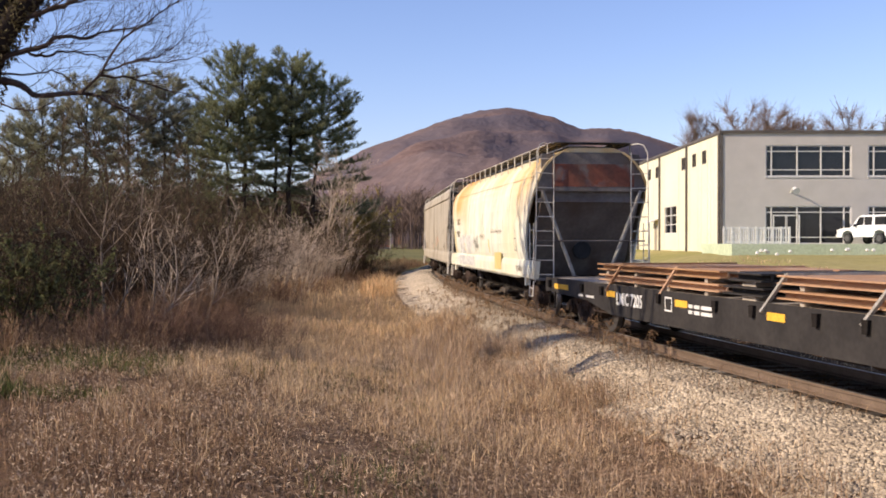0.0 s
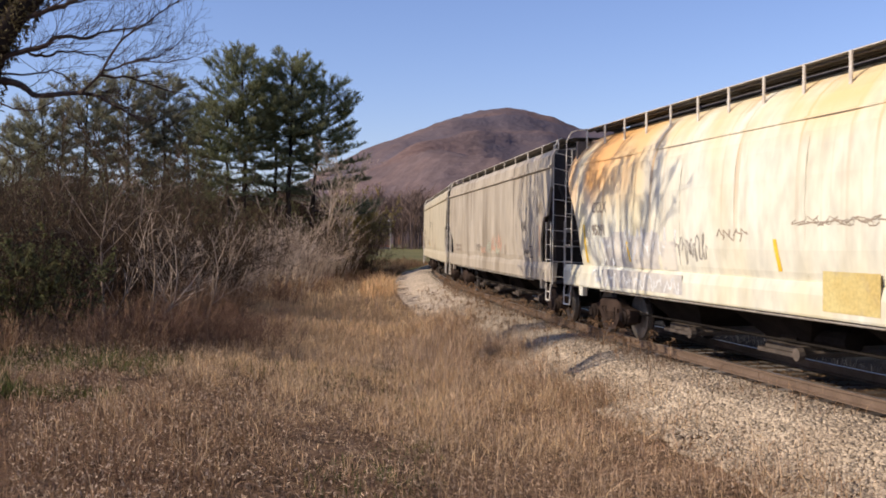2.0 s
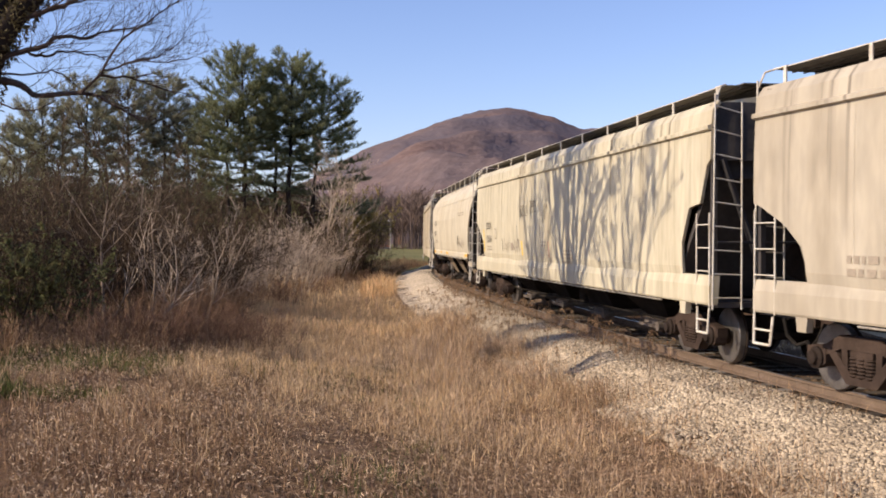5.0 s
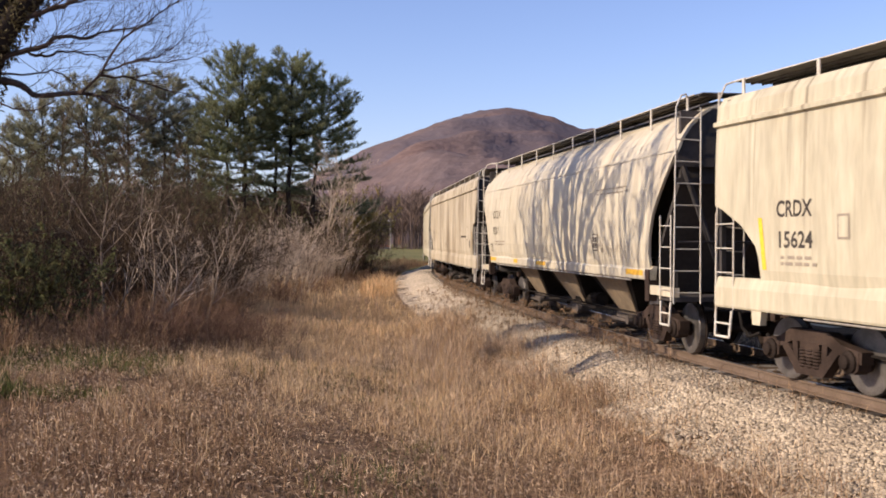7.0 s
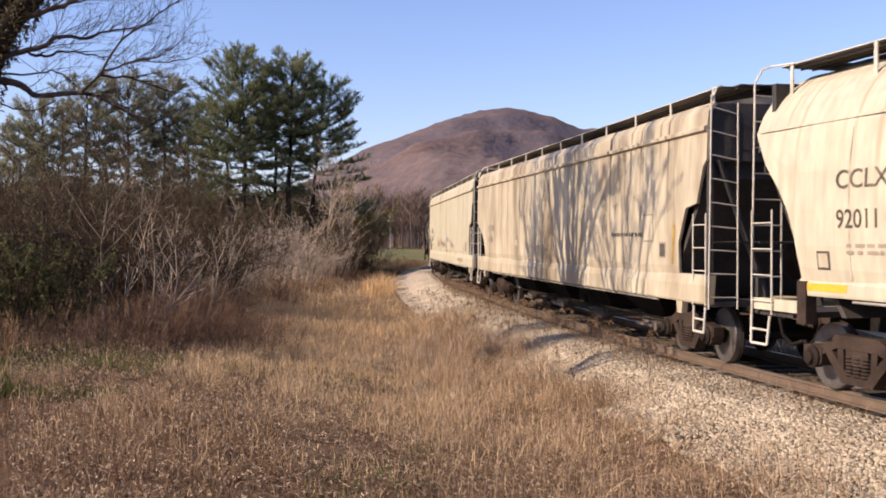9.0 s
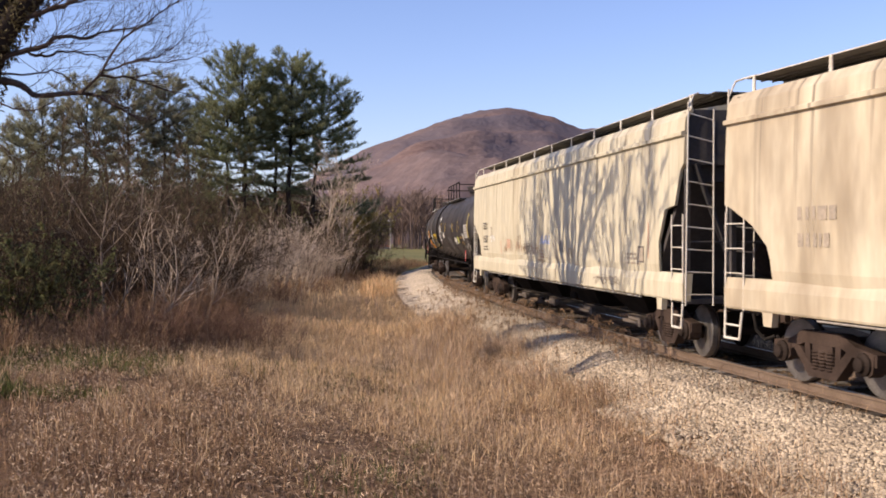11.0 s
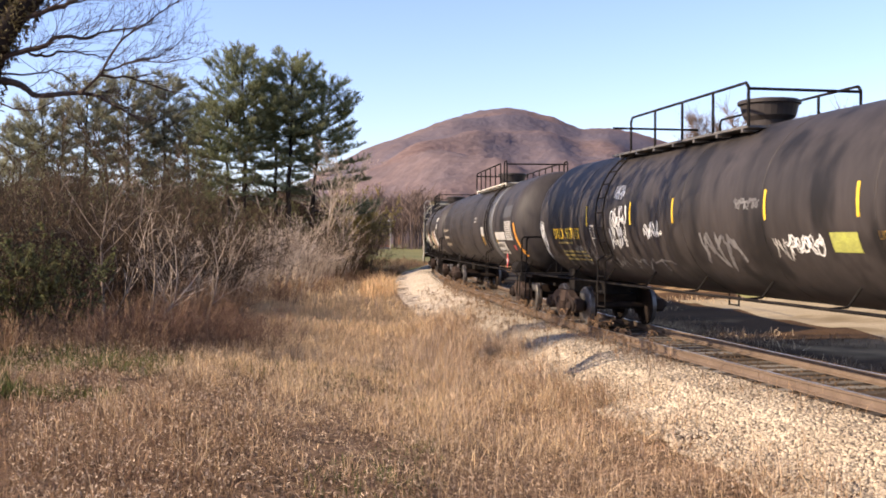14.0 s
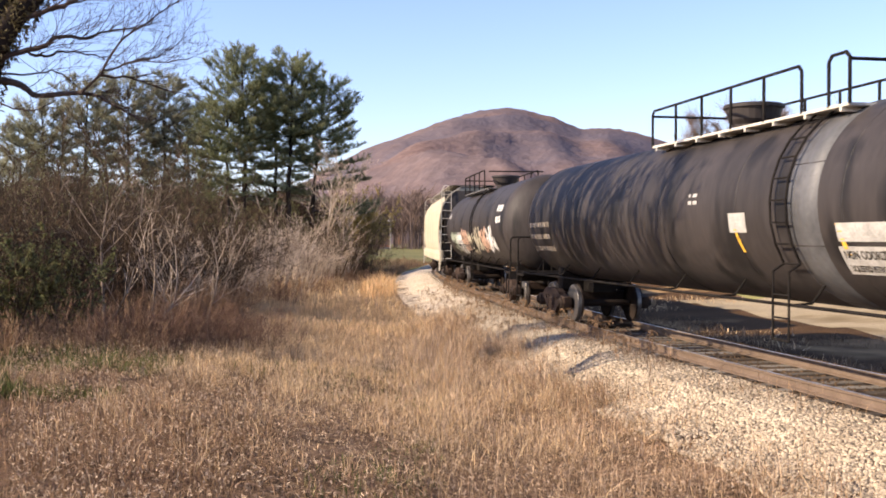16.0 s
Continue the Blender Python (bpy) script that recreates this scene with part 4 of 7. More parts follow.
rng = random.Random(9)
EDGE = lambda p: float(np.interp(p, (-80, 0, 300, 350, 420, 490, 560, 610, 660), (21, 22, 23, 29, 35, 43, 55, 66, 72)))
for i in range(22):
    px_ = 325 + 290 * rng.random()
    Y = EDGE(px_) + rng.uniform(0.5, 7)
    put_shrub(rng.choice(grey), "shrub", "bare pale-grey shrub of many upright stems", at_px(px_, Y), Y, rng.uniform(0.8, 1.1) * (1.0 if px_ < 430 else 1.12), rng.uniform(0, 360), "grey thicket")
for i in range(15):
    px_ = rng.uniform(-70, 330)
    Y = EDGE(px_) + rng.uniform(2.5, 10) + 0.045 * max(px_ - 60, 0)
    put_shrub(rng.choice(browns), "bramble", "tangled dark-brown leafless brush", at_px(px_, Y), Y, rng.uniform(0.55, 0.8) + 0.0020 * (330 - px_), rng.uniform(0, 360), "brown thicket")
for i in range(9):
    Y = rng.uniform(66, 78)
    put_shrub(rng.choice(browns), "bramble", "bare brown sapling thicket below the pines", at_px(rng.uniform(500, 672), Y), Y, rng.uniform(0.9, 1.3), rng.uniform(0, 360), "brown thicket", 1.25)
for i in range(10):
    px_ = -40 + 36 * i + rng.uniform(-15, 15)
    Y = rng.uniform(42, 56)
    put_shrub(rng.choice(browns), "bramble", "tall tangled brown brush below the pines", at_px(px_, Y), Y, rng.uniform(1.35, 1.7), rng.uniform(0, 360), "brown thicket")
for i in range(16):
    px_ = -30 + 24 * i + rng.uniform(-12, 12)
    Y = rng.uniform(29, 41)
    put_shrub(rng.choice(browns), "bramble", "tall tangled brown brush before the pines", at_px(px_, Y), Y, rng.uniform(1.1, 1.35) * Y / 35, rng.uniform(0, 360), "brown thicket", 1.1)
for i in range(11):
    px_ = rng.uniform(300, 600)
    Y = EDGE(px_) + rng.uniform(5, 14)
    put_shrub(rng.choice(browns), "bramble", "tangled brown brush deep in the thicket", at_px(px_, Y), Y, rng.uniform(0.95, 1.3), rng.uniform(0, 360), "brown thicket")
for i in range(12):
    px_ = rng.uniform(150, 400)
    Y = rng.uniform(28, 40)
    put_shrub(rng.choice(weedy), "weed_clump", "tall clump of dead grey-brown weeds", at_px(px_, Y), Y, rng.uniform(1.3, 1.9), rng.uniform(0, 360), "weeds at the thicket's foot")
for i in range(13):
    px_ = rng.uniform(310, 450)
    Y = EDGE(px_) - rng.uniform(0.5, 4.0) * (1 if px_ > 380 else 0.4)
    put_shrub(rng.choice(weedy), "weed_clump", "tall clump of dead dark-red weeds", at_px(px_, Y), Y, rng.uniform(0.7, 1.3), rng.uniform(0, 360), "weeds at the thicket's foot", 1.2)
for i in range(18):
    px_ = 215 + 15 * i + rng.uniform(-12, 12)
    Y = rng.uniform(20.5, 23.5) + 0.016 * max(px_ - 330, 0)
    put_shrub(rng.choice(ruddy), "weed_clump", "clump of dead dark-red weeds before the brush", at_px(px_, Y), Y, rng.uniform(0.8, 1.25), rng.uniform(0, 360), "weeds at the thicket's foot", 1.1)
for i in range(26):
    px_ = rng.uniform(335, 668)
    Y = EDGE(px_) - rng.uniform(0.0, 0.13) * EDGE(px_) + 0.5
    put_shrub(rng.choice(weedy if i % 4 else ruddy), "weed_clump", "clump of tall dead brown weeds before the grey brush", at_px(px_, Y), Y, rng.uniform(1.1, 1.7), rng.uniform(0, 360), "weeds at the thicket's foot", 0.9)
for i in range(26):
    px_ = rng.uniform(-40, 430)
    Y = EDGE(px_) + rng.gauss(0, 1.1) + 1.2 * math.sin(px_ * 0.021)
    put_shrub(rng.choice(weedy), "weed_clump", "clump of dead reddish-brown weeds", at_px(px_, Y), Y, rng.uniform(0.5, 1.5), rng.uniform(0, 360), "weeds at the thicket's foot")


def leafy_bush(name, label, m, seed, height, width, material, n=2600, leaf=0.06):
    """Stems with a loose crown of small leaves."""
    root = thing(name, label, "shrub", m)
    rng, nr = random.Random(seed), np.random.default_rng(seed)
    seg = []
    for i in range(16):
        a, q = rng.uniform(0, 6.283), rng.random()
        branch(seg, rng, (math.cos(a) * q * width * 0.2, math.sin(a) * q * width * 0.2, -0.1), (math.cos(a) * q * 0.6, math.sin(a) * q * 0.6, 1), height * rng.uniform(0.7, 1.0), 0.03, 0, ((6, 0.45, 0.5, 0.08, 0.03), (3, 0.5, 0.5, 0.1, 0.02), (0, 0.5, 0.5, 0.1, 0)))
    seg = np.array(seg)
    seg[:, 6:8] = np.maximum(seg[:, 6:8], 0.006)
    ob = new("stem_work", stick_mesh("stem_work", seg, M["twig_brown"]))
    ob.parent = root
    pick = seg[nr.integers(0, len(seg), n)]
    t = nr.random((n, 1))
    c = pick[:, 0:3] * (1 - t) + pick[:, 3:6] * t
    v, f = tufts(c, nr.normal(0, 1, (n, 3)), nr, 5, leaf * 2.2, leaf * 0.5)
    ob = new("foliage", mesh_np("foliage", v, f, material))
    ob.parent = root
    return root


leafy_bush("olive_bush", "olive-brown bush holding some leaves beside the bank", on_ground(at_px(650, 84), 84), 61, 6.4, 3.0, M["olive"], 4200, 0.07)
leafy_bush("olive_bush", "olive-brown bush holding some leaves beside the bank", on_ground(at_px(622, 86), 86), 62, 5.4, 3.2, M["olive"], 2600, 0.07)
leafy_bush("cedar_bush", "dark green cedar bush in the thicket", on_ground(at_px(15, 23.2), 23.2), 63, 2.8, 1.9, M["cedar_dark"], 1500, 0.045)
leafy_bush("cedar_bush", "dark green cedar bush in the thicket", on_ground(at_px(90, 24.2), 24.2), 64, 2.4, 1.9, M["cedar_dark"], 1200, 0.045)
leafy_bush("cedar_bush", "dark green cedar bush in the thicket", on_ground(at_px(-40, 30), 30), 65, 3.6, 2.0, M["needles_dull"], 4200, 0.05)

for i, (px_, Y, h_) in enumerate([(60, 33, 3.4), (150, 40, 3.8), (250, 48, 3.4), (320, 54, 3.6), (-20, 38, 5.0), (385, 66, 4.6), (480, 70, 5.0), (640, 76, 3.4), (600, 74, 3.6), (345, 84, 5.2), (400, 82, 5.6), (445, 86, 5.0), (492, 82, 5.7), (530, 85, 5.0), (560, 82, 4.6), (285, 84, 5.0), (230, 82, 4.6),
                                 (22, 44, 5.9), (88, 54, 6.6), (160, 57, 6.9), (226, 60, 7.0), (292, 62, 7.2), (338, 64, 7.0)]):
    leafy_bush("cedar_bush", "dull green cedar standing among the brush", on_ground(at_px(px_, Y), Y), 160 + i, h_, 2.4 if Y < 80 else 3.4, M["cedar"] if Y < 80 else M["cedar_dark"], 1000 if Y < 80 else 1300, 0.05 if Y < 80 else 0.075)

for i, (px_, Y, h_) in enumerate([(40, 34, 6.4), (135, 33, 6.8), (205, 37, 7.2), (290, 36, 6.2), (350, 44, 6.6), (572, 66, 8.4), (604, 69, 8.8)]):
    bare_tree("sapling", 171 + i, h_, 0.07, M["twig_brown"] if i < 5 else M["twig_grey"], "thin bare sapling in the thicket", on_ground(at_px(px_, Y), Y),
              spec=((12, 0.55, 0.5, 0.05, 0.03), (6, 0.55, 0.5, 0.10, 0.04), (4, 0.5, 0.5, 0.13, 0.03), (0, 0.5, 0.5, 0.1, 0)), min_r=0.008)

rng = random.Random(77)
for i in range(13):
    px_ = -5 + 27 * i + rng.uniform(-10, 10)
    Y = rng.uniform(25.5, 34)
    bare_tree("sapling", 210 + i, rng.uniform(3.8, 5.6) * Y / 30, 0.05, M["twig_pale"] if i % 3 else M["twig_brown"], "crooked bare sapling with pale bark in the thicket", on_ground(at_px(px_, Y), Y),
              spec=((7, 0.6, 0.52, 0.09, 0.02), (3, 0.55, 0.5, 0.10, 0.02), (2, 0.5, 0.5, 0.1, 0), (0, 0.5, 0.5, 0.1, 0)), lean=(rng.gauss(0, 0.4), 0, 1), min_r=0.006)

for i, (px_, Y, d_) in enumerate([(150, 25.5, (0.8, -0.1, 0.55)), (255, 25.0, (0.5, 0.0, 0.9)), (225, 26.5, (0.95, 0.1, 0.35)), (320, 25.5, (-0.4, 0.1, 0.9)), (360, 27.5, (0.2, 0, 1.0))]):
    dead = bare_tree("dead_branch", 191 + i, 3.4, 0.035, M["twig_grey"], "pale dead branch leaning in the thicket", on_ground(at_px(px_, Y), Y), lean=d_,
              spec=((6, 0.5, 0.45, 0.12, 0.02), (3, 0.5, 0.5, 0.14, 0.02), (0, 0.5, 0.5, 0.1, 0)), min_r=0.006)
    for ob in dead.children:
        tagged(ob, kind="stuff")

# trees behind the building
def crown_tree(name, label, m, seed, height, width, material, twigs=900, low=0.35, r_=0.024):
    """A bare tree: trunk, rising limbs and a haze of fine twigs with gaps."""
    root = thing(name, label, "tree", m)
    nr = np.random.default_rng(seed)
    trunk = [(0, 0, -0.3, 0.1, 0, height * 0.5, height * 0.012, height * 0.008), (0.1, 0, height * 0.5, 0, 0.1, height * 0.93, height * 0.008, 0.03)]
    new("trunk", tube_mesh("trunk", trunk, material, 6)).parent = root
    seg = []
    for i in range(26):
        z0, a = height * nr.uniform(low, 0.82), nr.uniform(0, 6.283)
        f = nr.uniform(0.55, 1.0)
        top = min(height * 0.95, z0 + height * nr.uniform(0.05, 0.22))
        k = math.sin(math.pi * min(max((top / height - low * 0.6) / (1.08 - low * 0.6), 0.05), 0.98)) ** 0.6
        p = np.array([0.05, 0.05, z0])
        e = np.array([math.cos(a) * width / 2 * f * k, math.sin(a) * width / 2 * f * k, top])
        mid = (p + e) / 2 + np.array([0, 0, -0.03 * height])
        seg += [(*p, *mid, r_ * 2.4, r_ * 1.8), (*mid, *e, r_ * 1.8, r_)]
        for j in range(twigs // 26):
            t = nr.uniform(0.25, 1.0)
            b = mid + (e - mid) * t if t > 0.5 else p + (mid - p) * 2 * t
            d = (e - p) / np.linalg.norm(e - p) * 0.6 + nr.normal(0, 0.55, 3) + np.array([0, 0, 0.25])
            seg.append((*b, *(b + d * height * nr.uniform(0.03, 0.09)), r_ * 0.9, r_ * 0.6))
    tagged(new("crown", stick_mesh("crown", np.array(seg), material)), kind="stuff").parent = root
    return root


for i, (px_, Y, h, w_, sd) in enumerate([(1232, 150, 20.5, 5, 71), (1306, 150, 22, 9, 72), (1350, 156, 22.5, 10, 73), (1376, 150, 20.5, 6, 74), (1411, 150, 19.5, 6, 75), (1448, 150, 18.8, 6, 76), (1478, 158, 19.0, 9, 77),
                                         (1502, 150, 21, 7, 78), (1545, 152, 19.0, 10, 79), (1600, 150, 20, 9, 80), (1285, 160, 19, 8, 86), (1430, 165, 18.5, 9, 87)]):
    crown_tree("bare_tree", "slim bare poplar behind the building" if i == 0 else "bare brown broadleaf tree behind the building", on_ground(at_px(px_, Y), Y), sd, h - 0.8, w_ * (1.25 if i else 0.8), M["far_pale"], 2000 if i else 1300, 0.2 if i == 0 else 0.4, 0.025)


def woods(name, label, n, px_range, y_range, h_range, material, seed, twigs=26):
    """A belt of far bare trees, sticks and all, as one piece."""
    r = np.random.default_rng(seed)
    Y = r.uniform(*y_range, n)
    X = (r.uniform(*px_range, n) - 784) * Y / 1825
    Z = ground_z(X, Y) - 0.3
    H = r.uniform(*h_range, n)
    base = np.stack([X, Y, Z], -1)
    rows_ = [np.concatenate([base, base + np.stack([r.normal(0, 0.3, n), r.normal(0, 0.3, n), H * 0.8], -1), H[:, None] * 0.012, H[:, None] * 0.005], 1)]
    for k in range(twigs):
        f = r.uniform(0.25, 0.8, n)[:, None]
        a = r.uniform(0, 6.283, n)
        p = base + np.array([0, 0, 1.0]) * H[:, None] * f
        ln = (H[:, None] * (1.02 - f) * r.uniform(0.3, 0.75, (n, 1)))
        d = np.stack([np.cos(a), np.sin(a), r.uniform(0.5, 1.6, n)], -1)
        d /= np.linalg.norm(d, axis=1, keepdims=True)
        q = p + d * ln
        rows_.append(np.concatenate([p, q, H[:, None] * 0.005, H[:, None] * 0.003], 1))
        for j in range(2):
            d2 = d + r.normal(0, 0.5, (n, 3))
            p2 = p + d * ln * r.uniform(0.3, 0.9, (n, 1))
            rows_.append(np.concatenate([p2, p2 + d2 * ln * 0.5, H[:, None] * 0.0035, H[:, None] * 0.002], 1))
    v, f = prisms(np.concatenate(rows_), 3)
    return tagged(new(name, mesh_np(name, v, f, material)), label, "woods", kind="stuff")


woods("far_woods", "belt of bare brown woodland below the mountain", 150, (560, 1000), (290, 430), (12, 19), M["far_twigs"], 81, 20)
woods("far_woods", "belt of reddish bare woodland below the mountain", 110, (560, 1000), (430, 600), (16, 26), M["far_red"], 82, 14)
woods("far_woods", "grey-brown bare woods at the end of the meadow", 150, (560, 800), (205, 275), (9, 15), M["far_twigs"], 85, 26)
woods("far_woods", "dark undergrowth below the pines", 250, (-60, 600), (80, 112), (6, 9), M["twig_dark"], 84, 20)
woods("far_woods", "bare saplings along the far bank of the line", 30, (600, 684), (120, 200), (3, 6), M["far_twigs"], 83, 20)

pole = thing("utility_pole", "wooden utility pole with a crossarm", "utility pole", on_ground(at_px(691, 200), 200))
part("shaft", rod(bmesh.new(), (0, 0, -0.3), (0, 0, 6.6), 0.17, 0.12, 8), M["pole_wood"], pole)
part("crossarm", box(bmesh.new(), -1.1, 1.1, -0.06, 0.06, 5.5, 5.65), M["pole_wood"], pole)
for x in (-0.95, -0.4, 0.4, 0.95):
    part("insulator", rod(bmesh.new(), (x, 0, 5.65), (x, 0, 5.85), 0.05), M["frame_pale"], pole)
shed = thing("shed", "small shed with a red metal roof", "shed", on_ground(at_px(678, 215), 215))
part("walls", box(bmesh.new(), -1.6, 1.6, -1.2, 1.2, -0.2, 0.45), M["pole_wood"], shed)
part("roof", prism(bmesh.new(), [(-1.8, 0.45), (0, 1.05), (1.8, 0.45)], -1.4, 1.4), M["rooftile_red"], shed)


# ---- grass ----
def patch(x, y, f, ph):
    return np.sin(x * f + ph) + np.sin(y * f * 1.3 + 2 * ph) + np.sin((x + y) * f * 0.7 + 3 * ph)


def grass(name, label, material, n, area, height, seed, inside, wid=0.006, head=True, tangle=0.0, clump=0.0):
    """Single blades and stalks in uneven clumps; a share of them lies over in a tangle."""
    r = np.random.default_rng(seed)
    x0, x1, y0, y1 = area
    x, y = r.uniform(x0, x1, n), y0 + (y1 - y0) * r.random(n) ** 1.35
    tuft = patch(x + 0.3 * np.sin(y * 2.3), y, 7.0, 0.9) / 3 + patch(x, y + 0.4 * np.sin(x * 1.7), 2.9, 2.2) / 4
    d, s = track_offset(x, y)
    k = inside(x, y, d, r) & (r.random(n) < 1 - clump * (0.5 - 0.7 * tuft))
    x, y, d, tuft = x[k], y[k], d[k], tuft[k]
    n = len(x)
    z = np.maximum(ground_z(x, y), np.interp(d, *np.array(BED).T) + GRADE * np.clip(s[k], -60, 120) * (np.abs(d) < 4)) - 0.02
    hgt = height * r.uniform(0.3, 1.25, n) * (0.85 + 0.13 * patch(x, y, 1.7, 1.1)) * (1 + clump * 0.5 * tuft)
    a = r.uniform(0, 6.283, n)
    lying = r.random(n) < tangle
    bend = np.where(lying, r.uniform(0.7, 1.6, n), np.abs(r.normal(0.22, 0.34, n))) * hgt
    rise = np.where(lying, r.uniform(0.25, 0.7, n), 1.0) * hgt
    dx, dy = np.cos(a), np.sin(a)
    b = r.uniform(0, 6.283, n)
    w = wid * r.uniform(0.6, 1.5, n) * (1 + 0.03 * np.clip(y, 0, 60))
    wx, wy = np.cos(b) * w, np.sin(b) * w
    p0 = np.stack([x, y, z], -1)
    p2 = p0 + np.stack([dx * bend * 0.35, dy * bend * 0.3, rise * 0.58], -1)
    p3 = p0 + np.stack([dx * bend * 1.2, dy * bend * 1.2, rise], -1)
    sd = np.stack([wx, wy, np.zeros(n)], -1)
    fat = (0.8 + 1.1 * (r.random(n) < 0.3))[:, None] if head else 1.0
    v = np.stack([p0, p2 - sd * fat, p2 + sd * fat, p3], 1).reshape(-1, 3)
    q = np.array([(0, 2, 1), (1, 2, 3)])
    f = (q[None] + (np.arange(n) * 4)[:, None, None]).reshape(-1, 3)
    return tagged(new(name, mesh_np(name, v, f, material)), label, "grass", kind="stuff")


EDGE_D = (2.8, 2.9, 2.75, 2.6, 3.5)     # the grass edge, from near to far
grass("dry_grass", "tall dry tan grass standing in the field", M["grass_dry"], 740000, (-16, 8, 7, 40), 0.33, 1,
      lambda x, y, d, r: (d > np.interp(y, (10, 14, 18, 26, 34), EDGE_D) + 0.5 - 1.1 * r.random(len(x)) ** 2 - 0.12 * patch(x, y, 1.3, 3.0)) & ((x > -0.24 * y + 0.8 * patch(x, y, 0.8, 2.0)) | (r.random(len(x)) < 0.24)) & (r.random(len(x)) < 0.14 + 0.86 * smooth_step(y + 0.6 * patch(x, y, 1.0, 0.8), 12, 19)), 0.0017, True, 0.5, 0.9)
grass("dry_grass", "uneven fringe of dry grass creeping over the ballast", M["grass_fringe"], 380000, (-5, 7, 8.5, 31), 0.28, 11,
      lambda x, y, d, r: (d > np.interp(y, (10, 15), (2.75, 2.2)) + 0.9 * r.random(len(x)) ** 0.7 - 0.12 * patch(x, y, 1.6, 1.3)) & (d < 3.6) & (r.random(len(x)) < 0.3 + 0.7 * smooth_step(y, 13, 18)), 0.0022, True, 0.35, 0.8)
grass("red_grass", "lower reddish-brown dead grass and weeds", M["grass_red"], 420000, (-17, 6, 7, 34), 0.24, 2,
      lambda x, y, d, r: (d > np.interp(y, (10, 14, 18, 26, 34), EDGE_D) + 0.4 * r.random(len(x))) & (r.random(len(x)) < np.clip(0.36 + 0.75 * smooth_step(y, 19, 12) - 0.4 * (x + 0.24 * y) + 0.2 * patch(x, y, 1.1, 0.4), 0.12, 1)), 0.0032, True, 0.6, 0.45)
grass("tall_grass", "tall feathery tan grass standing beside the ballast", M["grass_tall"], 240000, (-5, 6, 11, 33), 0.52, 14,
      lambda x, y, d, r: (d > np.interp(y, (11, 14, 18, 24, 32, 40), (3.1, 2.9, 2.55, 2.3, 2.5, 3.0)) + 0.5 * r.random(len(x)) ** 2 - 0.15 * patch(x, y, 1.5, 2.1)) & (d < 3.6 + 3.5 * r.random(len(x)) ** 1.5) & (r.random(len(x)) < (0.5 + 0.16 * patch(x, y, 0.9, 1.7)) * (0.3 + 0.7 * smooth_step(y, 13, 19))), 0.0017, True, 0.3, 0.8)
grass("thatch", "matted dead stalks and litter between the standing grass", M["grass_red"], 100000, (-11, 5, 8, 20), 0.16, 15,
      lambda x, y, d, r: (d > 3.0) & (x > -0.45 * y), 0.0026, False, 0.9, 0.2)
grass("green_grass", "low green grass at the edge of the thicket", M["grass_green"], 30000, (-20, 0, 8, 30), 0.22, 3,
      lambda x, y, d, r: (d > 4.0) & (patch(x, y, 0.45, 1.0) > 0.9), 0.005, False, 0.4)
grass("green_grass", "patch of green grass at the foot of the brush", M["grass_green"], 26000, (-9.5, -5.0, 15.5, 22), 0.26, 8,
      lambda x, y, d, r: patch(x, y, 1.3, 0.3) > -1.4 + 1.5 * r.random(len(x)), 0.005, False, 0.5, 0.8)
grass("orange_grass", "clump of tall orange broomsedge on the bank", M["grass_orange"], 26000, (-6, -1.5, 46, 64), 0.85, 4,
      lambda x, y, d, r: (d > 3.4) & (d < 5.6) & (((y - 55) / 7) ** 2 + ((d - 4.3) / 0.95) ** 2 < r.random(len(x)) * 1.3), 0.003, True, 0.15, 0.5)
grass("dry_grass", "dry tan grass running up the bank to the thicket", M["grass_dry"], 60000, (-14, 1, 30, 66), 0.42, 7,
      lambda x, y, d, r: (d > 3.6) & (784 + 1825 * x / y > 450), 0.0032, True, 0.1, 0.5)
grass("track_weeds", "dry weeds growing at the ends of the ties", M["grass_red"], 60000, (0, 8, 9, 46), 0.22, 5,
      lambda x, y, d, r: (d > 1.1) & (d < 1.9) & (patch(x, y, 1.9, 0.7) > 0.2 + r.random(len(x))), 0.002, True, 0.4, 0.9)
grass("track_weeds", "drooping pale weed stalks beside the rail", M["grass_fringe"], 60000, (0, 8, 13, 46), 0.36, 12,
      lambda x, y, d, r: (d > 1.0) & (d < 1.7) & (r.random(len(x)) < 0.2 + 0.12 * patch(x, y, 1.2, 2.0)), 0.0014, True, 0.5, 0.4)
grass("red_grass", "brown weeds on the bank before the meadow", M["grass_red"], 40000, (-16, 0, 66, 120), 0.6, 10,
      lambda x, y, d, r: (d > 3.6) & (d < 9), 0.004, True, 0.2, 0.5)
grass("far_side_grass", "low brown dead grass and weeds beyond the track", M["grass_red"], 120000, (3, 24, 4, 40), 0.26, 13,
      lambda x, y, d, r: (d < -3.2) & (d > -6.0 + patch(x, y, 0.8, 0.5)), 0.0032, True, 0.5, 0.7)
grass("far_side_grass", "short tan grass beyond the track", M["grass_dry"], 70000, (2, 36, 2, 66), 0.22, 6,
      lambda x, y, d, r: (d < -3.3) & (d > -19) & ((d > -7.4) | (y > 44)) & (patch(x, y, 0.35, 0.2) > -0.4), 0.004, True, 0.3, 0.6)
grass("dry_grass", "dry tan grass in the near field", M["grass_dry"], 60000, (-16, 8, -6, 7), 0.34, 9, lambda x, y, d, r: d > 3.7, 0.004, True, 0.3, 0.6)


